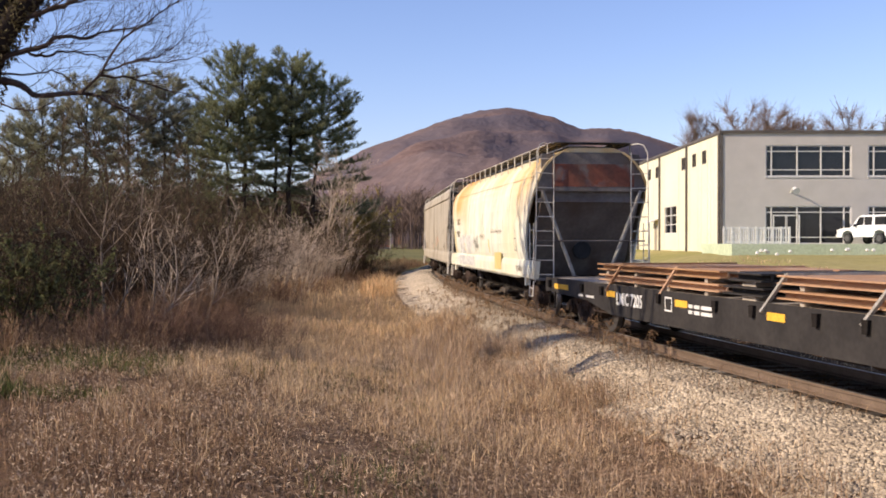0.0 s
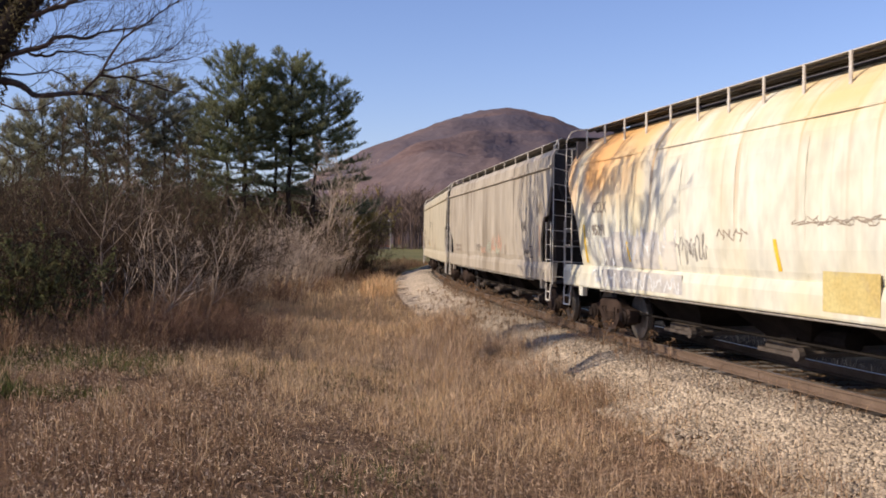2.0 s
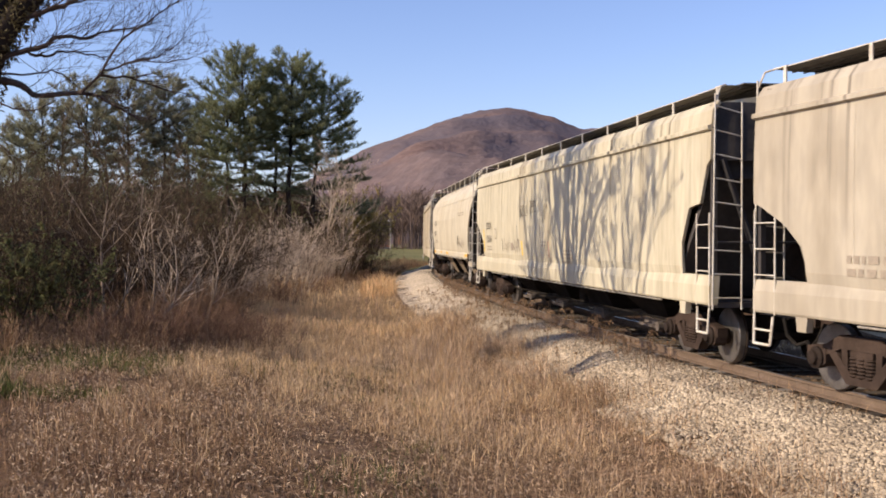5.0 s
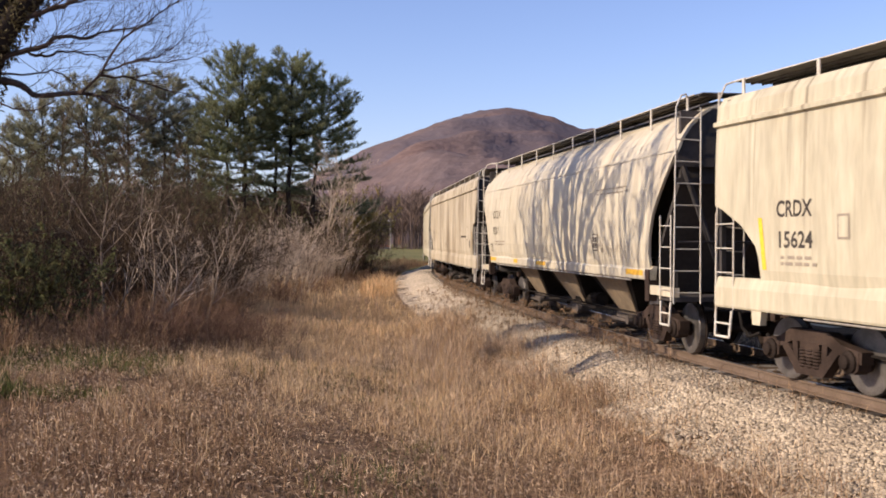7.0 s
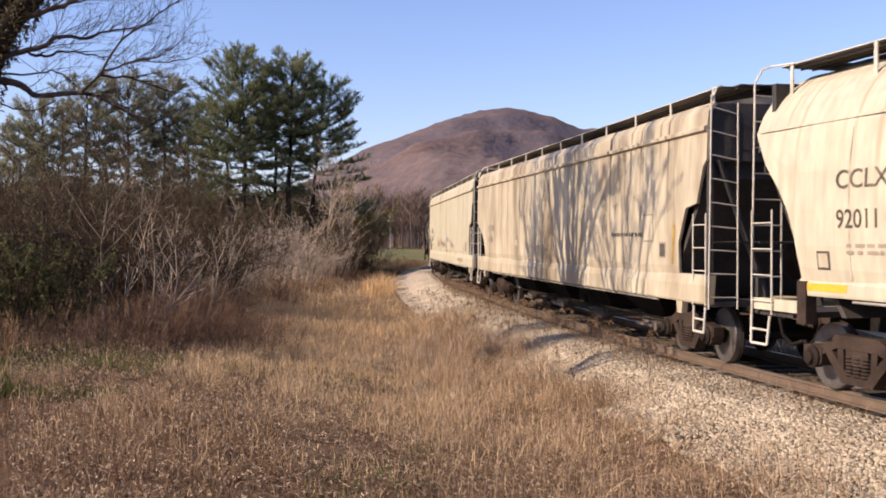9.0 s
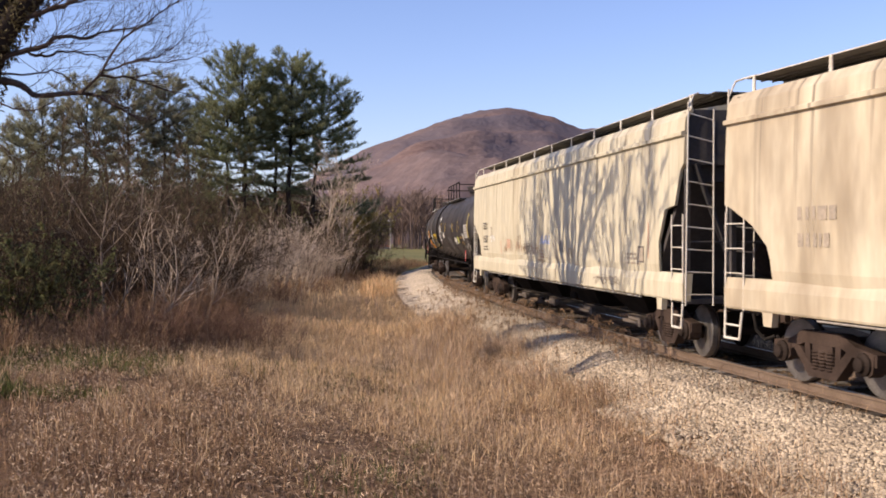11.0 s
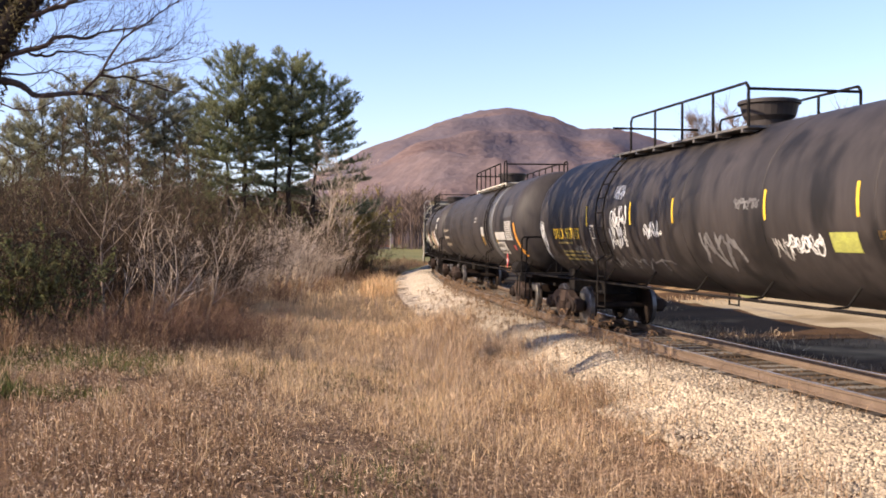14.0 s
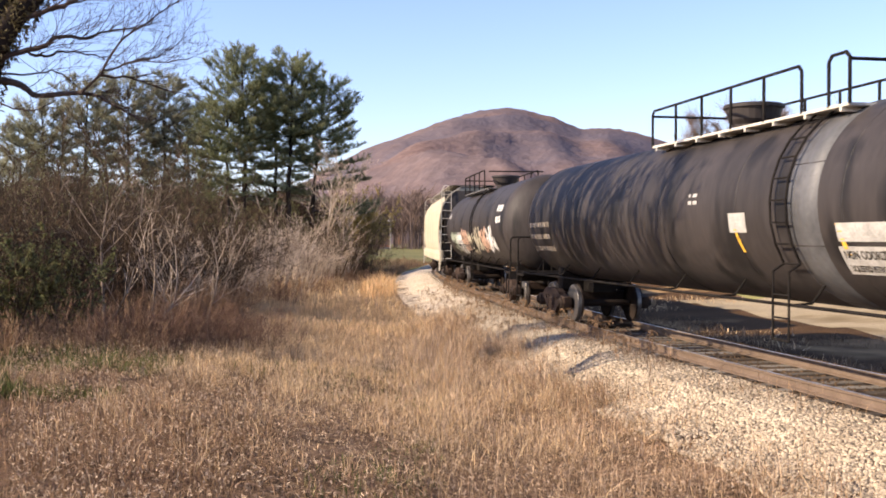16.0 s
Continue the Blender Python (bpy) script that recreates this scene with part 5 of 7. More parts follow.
def seed_heads(name, label, n, seed):
    """Small pale seed heads and curled leaves caught in the standing grass."""
    nr = np.random.default_rng(seed)
    x, y = nr.uniform(-12, 5, n), 8 + 24 * nr.random(n) ** 1.4
    d, _q = track_offset(x, y)
    keep = (d > 3.0) & (x > -0.42 * y)
    x, y = x[keep], y[keep]
    z = ground_z(x, y) + nr.uniform(0.05, 0.46, len(x))
    c = np.stack([x, y, z], -1)
    v, f = tufts(c, nr.normal(0, 1, (len(x), 3)), nr, 2, 0.042, 0.0065)
    return tagged(new(name, mesh_np(name, v, f, M["seed"])), label, "grass", kind="stuff")


seed_heads("seed_heads", "pale seed heads and curled leaves in the dry grass", 42000, 21)


def foxtails(name, label, n, seed, s_range, d_range, height):
    """Arching stalks that end in drooping bushy heads."""
    rng, nr = random.Random(seed), np.random.default_rng(seed)
    seg, tc, td = [], [], []
    for i in range(n):
        p = line(rng.uniform(*s_range), rng.uniform(*d_range))
        p.z = float(max(ground_z([p.x], [p.y])[0], p.z - 0.24)) - 0.02
        h, a = height * rng.uniform(0.55, 1.2), rng.uniform(0, 6.283)
        out = Vector((math.cos(a), math.sin(a), 0)) * h * rng.uniform(0.15, 0.6)
        arc = [p, p + out * 0.15 + Vector((0, 0, h * 0.55)), p + out * 0.5 + Vector((0, 0, h * 0.95)), p + out * 0.85 + Vector((0, 0, h)), p + out * 1.15 + Vector((0, 0, h * 0.86))]
        for k in range(4):
            seg.append((*arc[k], *arc[k + 1], 0.0035, 0.003))
        for k in range(14):
            t = k / 13
            tc.append(arc[2].lerp(arc[3], t * 2) if t < 0.5 else arc[3].lerp(arc[4], t * 2 - 1))
            td.append((arc[4] - arc[2]).normalized())
        for k in range(2):
            b = rng.uniform(0, 6.283)
            q = p.lerp(arc[1], rng.uniform(0.2, 0.9))
            seg.append((*q, *(q + Vector((math.cos(b) * 0.14, math.sin(b) * 0.14, 0.06)) * (h / 0.5)), 0.004, 0.001))
    v1, f1 = prisms(np.array(seg), 3)
    v2, f2 = tufts(np.array([tuple(p) for p in tc]), np.array([tuple(p) for p in td]), nr, 3, 0.045, 0.006)
    return tagged(new(name, mesh_np(name, np.concatenate([v1, v2]), np.concatenate([f1, f2 + len(v1)]), M["grass_fringe"])), label, "grass", kind="stuff")


foxtails("foxtail_grass", "dry foxtail stalks with drooping heads beside the rail", 340, 31, (9, 40), (0.95, 1.6), 0.55)
foxtails("foxtail_grass", "scattered dry foxtail stalks on the ballast shoulder", 130, 32, (9, 30), (1.9, 3.4), 0.5)


# ---- building beyond the track ----
def wall_x(bm, xs, zs, y0, y1, holes):
    """A wall along x with rectangular holes (x0, x1, z0, z1)."""
    ex = sorted({*xs, *[v for h in holes for v in h[:2]]})
    ez = sorted({*zs, *[v for h in holes for v in h[2:]]})
    for a, b in zip(ex, ex[1:]):
        for c, d in zip(ez, ez[1:]):
            mx, mz = (a + b) / 2, (c + d) / 2
            if not any(h[0] < mx < h[1] and h[2] < mz < h[3] for h in holes):
                box(bm, a, b, y0, y1, c, d)
    bmesh.ops.remove_doubles(bm, verts=bm.verts, dist=1e-5)
    return bm


BX, BY, PAD, ROOF = 21.0, 78.0, 1.85, 10.2
hall = thing("office_building", "two-storey metal-clad building with cream side and grey front", "building")
fx = [24.4 + 7.75 * i for i in range(5)]
holes = [(x, x + 6.5, 6.95, 9.3) for x in fx] + [(x, x + 6.5, PAD, 4.7) for x in fx]
part("wall", wall_x(bmesh.new(), (BX, BX + 44), (0.3, ROOF), BY, BY + 0.3, holes), M["grey_wall"], hall, "grey rendered front wall")
bm = bmesh.new()
side_win = [(82.3, 83.7, 8.25, 9.35), (85.6, 87.0, 8.25, 9.35), (89.4, 90.9, 8.25, 9.35), (100.3, 102.0, 8.25, 9.35), (104.2, 105.9, 8.25, 9.35), (92.8, 97.8, 2.75, 5.3)]
wall_x(bm, (BY + 0.3, 118), (0.3, ROOF), 0, 0.3, side_win)
bm.transform(Matrix(((0, 1, 0, BX), (1, 0, 0, 0), (0, 0, 1, 0), (0, 0, 0, 1))))
bmesh.ops.recalc_face_normals(bm, faces=bm.faces)
side = part("wall", bm, M["cladding"], hall, "cream ribbed metal side wall")
for y in np.arange(BY + 0.9, 117.6, 1.0):
    if any(a - 0.1 < y < b + 0.1 for a, b, *_ in side_win):
        continue
    part("rib", box(bmesh.new(), BX - 0.03, BX, y - 0.04, y + 0.04, 0.4, ROOF - 0.2), M["cladding"], side)
part("wall", box(bmesh.new(), BX, BX + 44, 118, 118.3, 0.3, ROOF), M["cladding"], hall)
part("wall", box(bmesh.new(), BX + 43.7, BX + 44, BY + 0.3, 118, 0.3, ROOF), M["cladding"], hall)
part("roof", box(bmesh.new(), BX - 0.12, BX + 44.1, BY - 0.12, 118.4, ROOF, ROOF + 0.22), M["trim_dark"], hall, "dark metal roof edge")
part("corner_trim", box(bmesh.new(), BX - 0.05, BX + 0.16, BY - 0.05, BY - 0.002, 0.5, ROOF - 0.02), M["trim_dark"], hall)
for y in (BY + 0.15, 88.6, 99.6, 110.5):
    part("downpipe", rod(bmesh.new(), (BX - 0.12, y, 0.6), (BX - 0.12, y, ROOF), 0.09), M["trim_dark"], hall)
for i, (x0, x1, z0, z1) in enumerate(holes):
    w = part("window", box(bmesh.new(), x0, x1, BY + 0.16, BY + 0.2, z0, z1), M["glass"], hall, "dark glazing in pale frames")
    bm = bmesh.new()
    for x in (x0 + 0.04, x0 + 0.45, x0 + 2.4, x0 + 4.2, x1 - 0.55, x1 - 0.04):
        box(bm, x - 0.04, x + 0.04, BY + 0.05, BY + 0.158, z0, z1)
    for z in (z0 + 0.04, z0 + 0.5, z1 - 0.45, z1 - 0.04):
        box(bm, x0, x1, BY + 0.06, BY + 0.157, z - 0.035, z + 0.035)
    part("frame", bm, M["frame_pale"], w)
    part("sill", box(bmesh.new(), x0 - 0.05, x1 + 0.05, BY - 0.06, BY + 0.05, z0 - 0.08, z0 - 0.002), M["frame_pale"], w)
bm = bmesh.new()
for x in (25.0, 25.95, 26.0, 26.95):
    box(bm, x - 0.05, x + 0.05, BY + 0.0, BY + 0.05, PAD, PAD + 2.1)
box(bm, 24.95, 27.0, BY, BY + 0.05, PAD + 2.1, PAD + 2.2)
part("door", bm, M["frame_pale"], hall, "double glass entrance door")
for (a, b, z0, z1) in side_win:
    w = part("window", box(bmesh.new(), BX + 0.12, BX + 0.16, a, b, z0, z1), M["glass"], hall)
    bm = bmesh.new()
    for y in (a + 0.04, (a + b) / 2, b - 0.04):
        box(bm, BX + 0.02, BX + 0.118, y - 0.04, y + 0.04, z0, z1)
    for z in (z0 + 0.04, z1 - 0.04) + (((z0 + z1) / 2 + 0.4, (z0 + z1) / 2 - 0.45) if b - a > 3 else ()):
        box(bm, BX + 0.03, BX + 0.117, a, b, z - 0.04, z + 0.04)
    part("frame", bm, M["trim_dark"] if b - a < 3 else M["frame_pale"], w)
part("side_door", box(bmesh.new(), BX - 0.04, BX - 0.002, 101.0, 102.3, 0.8, 3.6), M["hopper_tan"], hall, "tan metal side door")
part("awning", prism(bmesh.new(), [(BX - 0.9, 3.9), (BX - 0.002, 4.3), (BX - 0.002, 4.2), (BX - 0.9, 3.82)], 100.6, 102.7), M["frame_pale"], hall)
bm = bmesh.new()
rod(bm, (26.3, BY, 5.75), (26.3, BY - 0.5, 6.05), 0.06)
rod(bm, (26.3, BY - 0.45, 6.03), (26.3, BY - 0.95, 6.0), 0.06)
rod(bm, (26.3, BY - 0.85, 6.02), (26.3, BY - 1.3, 5.78), 0.12, 0.26, seg=12)
part("wall_lamp", bm, M["frame_pale"], hall, "gooseneck lamp on the front wall")

part("terrace", box(bmesh.new(), BX - 1.4, BX + 44, 70.0, BY - 0.002, -0.4, PAD), M["mint_wall"])
tagged(bpy.data.objects["terrace"], "raised terrace with a pale green retaining wall", "terrace", kind="structure")
r2 = random.Random(3)
bm = bmesh.new()
for i in range(70):
    c = Vector((BX - 0.5 + 44 * r2.random(), 69.6 - r2.random() * 0.5, 0.0))
    c.z = float(ground_z([c.x], [c.y])[0]) + r2.uniform(0.05, 0.4)
    lathe(bm, [(-0.12, 0.02), (-0.05, 0.14), (0.05, 0.12), (0.12, 0.02)], 6, "z", c)
tagged(part("pale_stones", bm, M["paint_white"]), "scattered white stones and litter below the terrace", "stones", kind="stuff")

fence = thing("white_fence", "white painted railing along the terrace edge", "railing")
for z in (PAD + 1.12, PAD + 0.12):
    part("rail", box(bmesh.new(), 19.7, 24.4, 72.46, 72.54, z - 0.08, z + 0.08), M["paint_white"], fence)
for i in range(9):
    x = 19.75 + i * 0.575
    part("post", box(bmesh.new(), x - 0.07, x + 0.07, 72.44, 72.56, PAD, PAD + 1.22), M["paint_white"], fence)
for i in range(26):
    x = 19.9 + i * 0.176
    part("baluster", box(bmesh.new(), x - 0.04, x + 0.04, 72.475, 72.525, PAD + 0.18, PAD + 1.06), M["paint_white"], fence)


def pickup(m):
    t = thing("pickup_truck", "white pickup truck with a canopy over the bed, parked", "truck", m)
    body = [(0.0, 0.62), (0.02, 1.0), (0.25, 1.12), (1.55, 1.2), (5.85, 1.2), (5.9, 0.6), (5.05, 0.55), (4.9, 0.9), (4.45, 1.02), (4.0, 0.9), (3.85, 0.5), (1.75, 0.5), (1.6, 0.85), (1.15, 1.0), (0.7, 0.85), (0.55, 0.5), (0.05, 0.5)]
    bm = prism(bmesh.new(), body, -0.95, 0.95)
    part("body", bm, M["car_white"], t)
    cab = [(1.45, 1.2), (2.15, 2.0), (2.5, 2.08), (5.75, 2.08), (5.85, 1.2)]
    rows = []
    for y, k in ((-0.93, 0.0), (-0.76, 1.0), (0.76, 1.0), (0.93, 0.0)):
        rows.append([(x, y, 1.2 + (z - 1.2) * (k if z > 1.3 else 1)) for x, z in cab])
    bm = bmesh.new()
    loft(bm, [[(x, -0.93 + 0.17 * (z > 1.3), z) for x, z in cab], [(x, 0.93 - 0.17 * (z > 1.3), z) for x, z in cab]])
    part("cab", bm, M["car_white"], t)
    for a, b in ((1.95, 2.75), (2.85, 3.6), (3.9, 5.4)):
        part("window", prism(bmesh.new(), [(a + (0.0 if a > 2 else -0.1), 1.27), (a + (0.05 if a > 2 else 0.4), 1.94), (b, 1.94), (b, 1.27)], -0.90, -0.84), M["glass"], t)
    for x in (1.15, 4.45):
        for y in (-0.86, 0.86):
            w = part("wheel", lathe(bmesh.new(), [(-0.13, 0.30), (-0.12, 0.40), (0.12, 0.40), (0.13, 0.30)], 20, "y", (x, y, 0.40)), M["rubber"], t)
            part("rim", lathe(bmesh.new(), [(-0.15, 0.05), (-0.145, 0.22), (0.145, 0.22), (0.15, 0.05)], 14, "y", (x, y, 0.40)), M["tank_grey"], w)
    part("bumper", box(bmesh.new(), -0.1, 0.08, -0.93, 0.93, 0.5, 0.72), M["frame_pale"], t)
    part("headlight", box(bmesh.new(), -0.02, 0.2, -0.96, -0.7, 0.85, 1.05), M["frame_pale"], t)
    part("taillight", box(bmesh.new(), 5.82, 5.93, -0.96, -0.8, 0.8, 1.15), M["paint_red"], t)
    part("mirror", box(bmesh.new(), 2.0, 2.15, -1.15, -0.95, 1.25, 1.45), M["rubber"], t)
    return t


pickup(pose(30.2, 77.0, PAD, rz=-72))


# ---- rolling stock; x runs back along the train, y towards the field, z up from the rails ----
WHEELS = []     # every wheelset, to be turned in motions()


def bogie(car, x):
    """A two-axle truck with cast side frames, springs and wheelsets."""
    b = part("bogie", box(bmesh.new(), -0.22, 0.22, -1.1, 1.1, 0.42, 0.70), M["bogie"], car)
    b.location = (x, 0, 0)
    for y in (1.02, -1.02):
        bm = bmesh.new()
        top = [(-1.12, 0.60), (-0.70, 0.66), (-0.42, 0.80), (0.42, 0.80), (0.70, 0.66), (1.12, 0.60), (1.12, 0.44), (0.72, 0.50), (0.40, 0.62), (-0.40, 0.62), (-0.72, 0.50), (-1.12, 0.44)]
        prism(bm, top, y - 0.09, y + 0.09)
        prism(bm, [(-0.66, 0.55), (-0.54, 0.60), (-0.20, 0.30), (0.20, 0.30), (0.54, 0.60), (0.66, 0.55), (0.30, 0.17), (-0.30, 0.17)], y - 0.085, y + 0.085)
        for e in (-1, 1):
            prism(bm, [(e * 0.26, 0.25), (e * 0.36, 0.25), (e * 0.40, 0.65), (e * 0.28, 0.65)], y - 0.08, y + 0.08)
            prism(bm, [(e * 0.70, 0.60), (e * 1.08, 0.60), (e * 1.06, 0.36), (e * 0.97, 0.30), (e * 0.96, 0.50), (e * 0.80, 0.50), (e * 0.79, 0.34), (e * 0.70, 0.40)], y - 0.10, y + 0.10)
        f = part("side_frame", bm, M["bogie"], b)
        for sx_ in (-0.16, 0.0, 0.16):
            coil = [(0.27 + 0.0225 * k, 0.078 if k % 2 else 0.05) for k in range(13)]
            part("spring", lathe(bmesh.new(), coil, 8, "z", (sx_, y + math.copysign(0.05, y), 0)), M["bogie"], b)
        for e in (-1, 1):
            bm = bmesh.new()
            sgn = math.copysign(1, y)
            lathe(bm, [(sgn * 0.02, 0.15), (sgn * 0.13, 0.15), (sgn * 0.16, 0.10), (sgn * 0.20, 0.09), (sgn * 0.21, 0.03)], 12, "y", (e * 0.885, y, 0.457))
            part("axle_box", bm, M["wheel"], b)
    for e in (-1, 1):
        bm = bmesh.new()
        for y in (0.753, -0.753):
            k = math.copysign(1, y)
            lathe(bm, [(y - k * 0.09, 0.10), (y - k * 0.075, 0.475), (y - k * 0.05, 0.483), (y - k * 0.035, 0.457), (y + k * 0.065, 0.452), (y + k * 0.07, 0.40),
                       (y + k * 0.03, 0.36), (y + k * 0.0, 0.20), (y + k * 0.08, 0.13), (y + k * 0.10, 0.10)], 28, "y")
        rod(bm, (0, -0.95, 0), (0, 0.95, 0), 0.085, seg=10)
        w = part("wheelset", bm, M["wheel"], b, smooth=False)
        w.location = (e * 0.885, 0, 0.457)
        for y in (0.753, -0.753):
            bm = bmesh.new()
            k = math.copysign(1, y)
            lathe(bm, [(y - k * 0.03, 0.4585), (y + k * 0.06, 0.4545), (y + k * 0.068, 0.448), (y + k * 0.0715, 0.425), (y + k * 0.0715, 0.42)], 28, "y")
            part("tread", bm, M["tread"], w, "bright worn wheel rim")
        WHEELS.append((w, e * 0.885, x))
    bm = bmesh.new()
    for e in (-1, 1):
        box(bm, e * 0.42 - 0.05, e * 0.42 + 0.05, -0.95, 0.95, 0.34, 0.46)
        for y in (0.753, -0.753):
            box(bm, e * 0.40 - 0.03, e * 0.40 + 0.03, y - 0.05, y + 0.05, 0.30, 0.58)
    part("brake_beam", bm, M["under"], b)
    return b


def coupler(car, x, e):
    bm = bmesh.new()
    box(bm, min(x, x + e * 0.45), max(x, x + e * 0.45), -0.09, 0.09, 0.78, 0.98)
    prism(bm, [(x + e * 0.40, 0.72), (x + e * 0.62, 0.70), (x + e * 0.66, 1.0), (x + e * 0.42, 1.02)], -0.17, 0.10)
    prism(bm, [(x + e * 0.45, 0.74), (x + e * 0.58, 0.72), (x + e * 0.58, 1.0), (x + e * 0.45, 1.0)], 0.10, 0.20)
    part("coupler", bm, M["bogie"], car)
    bm = bmesh.new()
    pts = [(x + e * 0.05, 0.32, 0.80), (x + e * 0.20, 0.34, 0.55), (x + e * 0.42, 0.30, 0.42), (x + e * 0.62, 0.22, 0.50)]
    pipe(bm, pts, 0.03)
    part("air_hose", bm, M["under"], car)


def ladder(car, pts_a, pts_b, rungs, material, r=0.014, name="ladder"):
    bm = bmesh.new()
    a0, a1, b0, b1 = (Vector(p) for p in (*pts_a, *pts_b))
    rod(bm, a0, a1, r)
    rod(bm, b0, b1, r)
    lad = part(name, bm, material, car)
    for i in range(rungs):
        t = (i + 0.5) / rungs
        part("rung", rod(bmesh.new(), a0.lerp(a1, t), b0.lerp(b1, t), r * 0.75), material, lad)
    return lad


PROFILE = {
    "slab": [(1.44, 1.50), (1.60, 1.53), (2.4, 1.545), (3.2, 1.54), (3.74, 1.52), (3.76, 1.58), (3.82, 1.58), (3.84, 1.52), (4.06, 1.50), (4.21, 1.39)],
    "round": [(1.36, 1.43), (1.55, 1.49), (1.9, 1.535), (2.5, 1.55), (3.1, 1.53), (3.5, 1.46), (3.8, 1.34), (4.0, 1.20), (4.18, 1.02), (4.30, 0.84)],
}
CUTS = {
    "square": [(0.0, 3.30), (0.12, 3.2), (0.36, 2.62), (0.80, 2.56), (1.12, 2.0), (1.16, 1.45), (9, 1.4)],
    "slant": [(0.0, 2.56), (0.2, 2.5), (0.75, 2.25), (1.12, 1.95), (1.2, 1.75), (1.22, 1.45), (9, 1.4)],
    "bowed": [(0.0, 3.55), (0.12, 3.4), (0.36, 3.08), (0.7, 2.72), (0.9, 2.45), (1.05, 2.1), (1.12, 1.8), (1.16, 1.5), (1.3, 1.45), (9, 1.3)],
}


SIDES = {}      # each hopper's side profile


def hopper(name, label, L, kind, lead, trail, paint, end_paint, group, posts, sill=(1.02, 1.48), bay_shade_paint=None, rust=(), platform=False):
    car = thing(name, label, "railway car", group=group)
    SIDES[car.name] = kind, platform
    prof = np.array(PROFILE[kind])
    top = prof[-1, 0]
    cuts = [np.array(sorted(CUTS[c])) for c in (lead, trail)]
    us = sorted({0.0, 0.06, 0.12, 0.2, 0.36, 0.5, 0.7, 0.8, 0.9, 1.05, 1.12, 1.16, 1.2, 1.22, 1.3, 1.7, 2.3})
    xs = [-L / 2 + u for u in us] + list(np.linspace(-L / 2 + 3, L / 2 - 3, 24)) + [L / 2 - u for u in us[::-1]]
    zt = prof[:, 0]
    sheets = []
    for k in (1, -1):
        bm = bmesh.new()
        cols = []
        for x in xs:
            u, c = (x + L / 2, cuts[0]) if x < 0 else (L / 2 - x, cuts[1])
            low = max(zt[0], float(np.interp(u, c[:, 0], c[:, 1])))
            lv = [low + (z - zt[0]) * (3.6 - low) / (3.6 - zt[0]) if z < 3.6 else z for z in (1.44 if kind == "slab" else 1.36, 1.6, 1.9, 2.4, 2.9, 3.3, 3.5)] + [z for z in zt if z >= 3.6]
            bow = 0.02 * math.sin(x * 2.1) * math.sin(x * 0.37)
            cols.append([(x, k * (float(np.interp(z, prof[:, 0], prof[:, 1])) + bow), z) for z in lv])
        loft(bm, cols, closed=False)
        bmesh.ops.solidify(bm, geom=bm.faces[:], thickness=0.05)
        bmesh.ops.recalc_face_normals(bm, faces=bm.faces)
        sheets.append(part("side_sheet", bm, paint, car, smooth=False))
        # weld seams
        for x in np.arange(-L / 2 + 2.4, L / 2 - 2, (L - 4.6) / 6):
            bm = bmesh.new()
            cs = [(x + 0.02 * q, 0.0, 0.0) for q in (-1, 1)]
            loft(bm, [[(x + q * 0.018, k * (float(np.interp(z, prof[:, 0], prof[:, 1])) + 0.02 * math.sin(x * 2.1) * math.sin(x * 0.37) + 0.004), z) for q in (-1, 1)] for z in np.linspace(sill[1] + 0.05, 3.7, 9)], closed=False)
            part("weld_seam", bm, paint, sheets[-1])
        if kind == "round":
            for z in (3.55,) if platform else (3.68,):
                bm = bmesh.new()
                yz = float(np.interp(z, prof[:, 0], prof[:, 1]))
                y2 = float(np.interp(z + 0.03, prof[:, 0], prof[:, 1]))
                loft(bm, [[(x, k * (yz + 0.024), z), (x, k * (y2 + 0.03), z + 0.03)] for x in (-L / 2 + 0.1, L / 2 - 0.1)], closed=False)
                part("roof_seam", bm, paint, sheets[-1])
    # roof with hatches
    bm = bmesh.new()
    y1 = prof[-1, 1]
    loft(bm, [[(x, -y1, top - 0.03), (x, -0.6, top + 0.10), (x, 0.6, top + 0.10), (x, y1, top - 0.03), (x, y1, top - 0.10), (x, -y1, top - 0.10)] for x in (-L / 2 + 0.05, L / 2 - 0.05)])
    part("roof", bm, paint, car)
    n = max(4, int(L / 3.6))
    trough = part("hatch_trough", box(bmesh.new(), -L / 2 + 0.5, L / 2 - 0.5, -0.52, 0.52, top + 0.04, 4.47), M["grating"], car, "long dark loading trough on the roof")
    for i in range(n):
        x = -L / 2 + 1.2 + (L - 2.4) * (i + 0.5) / n
        bm = bmesh.new()
        w = (L - 2.4) / n * 0.47
        loft(bm, [[(x - w, -0.50, 4.452), (x + w, -0.50, 4.452), (x + w, 0.50, 4.452), (x - w, 0.50, 4.452)],
                  [(x - w, -0.44, 4.56), (x + w, -0.44, 4.56), (x + w, 0.44, 4.56), (x - w, 0.44, 4.56)]])
        part("hatch_cover", bm, M["grating"], trough)
    # running boards
    zr = 4.465 if kind == "slab" else 4.52
    yo = 1.24 if kind == "slab" else 1.08
    zb = top - 0.02 if kind == "slab" else float(np.interp(-1.1, -prof[4:, 1], prof[4:, 0])) - 0.03
    for k in (1, -1):
        bm = bmesh.new()
        box(bm, -L / 2 + 0.1, L / 2 - 0.1, min(k * 0.53, k * yo), max(k * 0.53, k * yo), zr - 0.015, zr)
        for i in range(3):
            box(bm, -L / 2 + 0.1, L / 2 - 0.1, k * 0.8 - 0.2 + 0.19 * i, k * 0.8 - 0.19 + 0.19 * i, zr - 0.05, zr - 0.016)
        board = part("running_board", bm, M["grating"], car, "dark steel grating walkway along the roof")
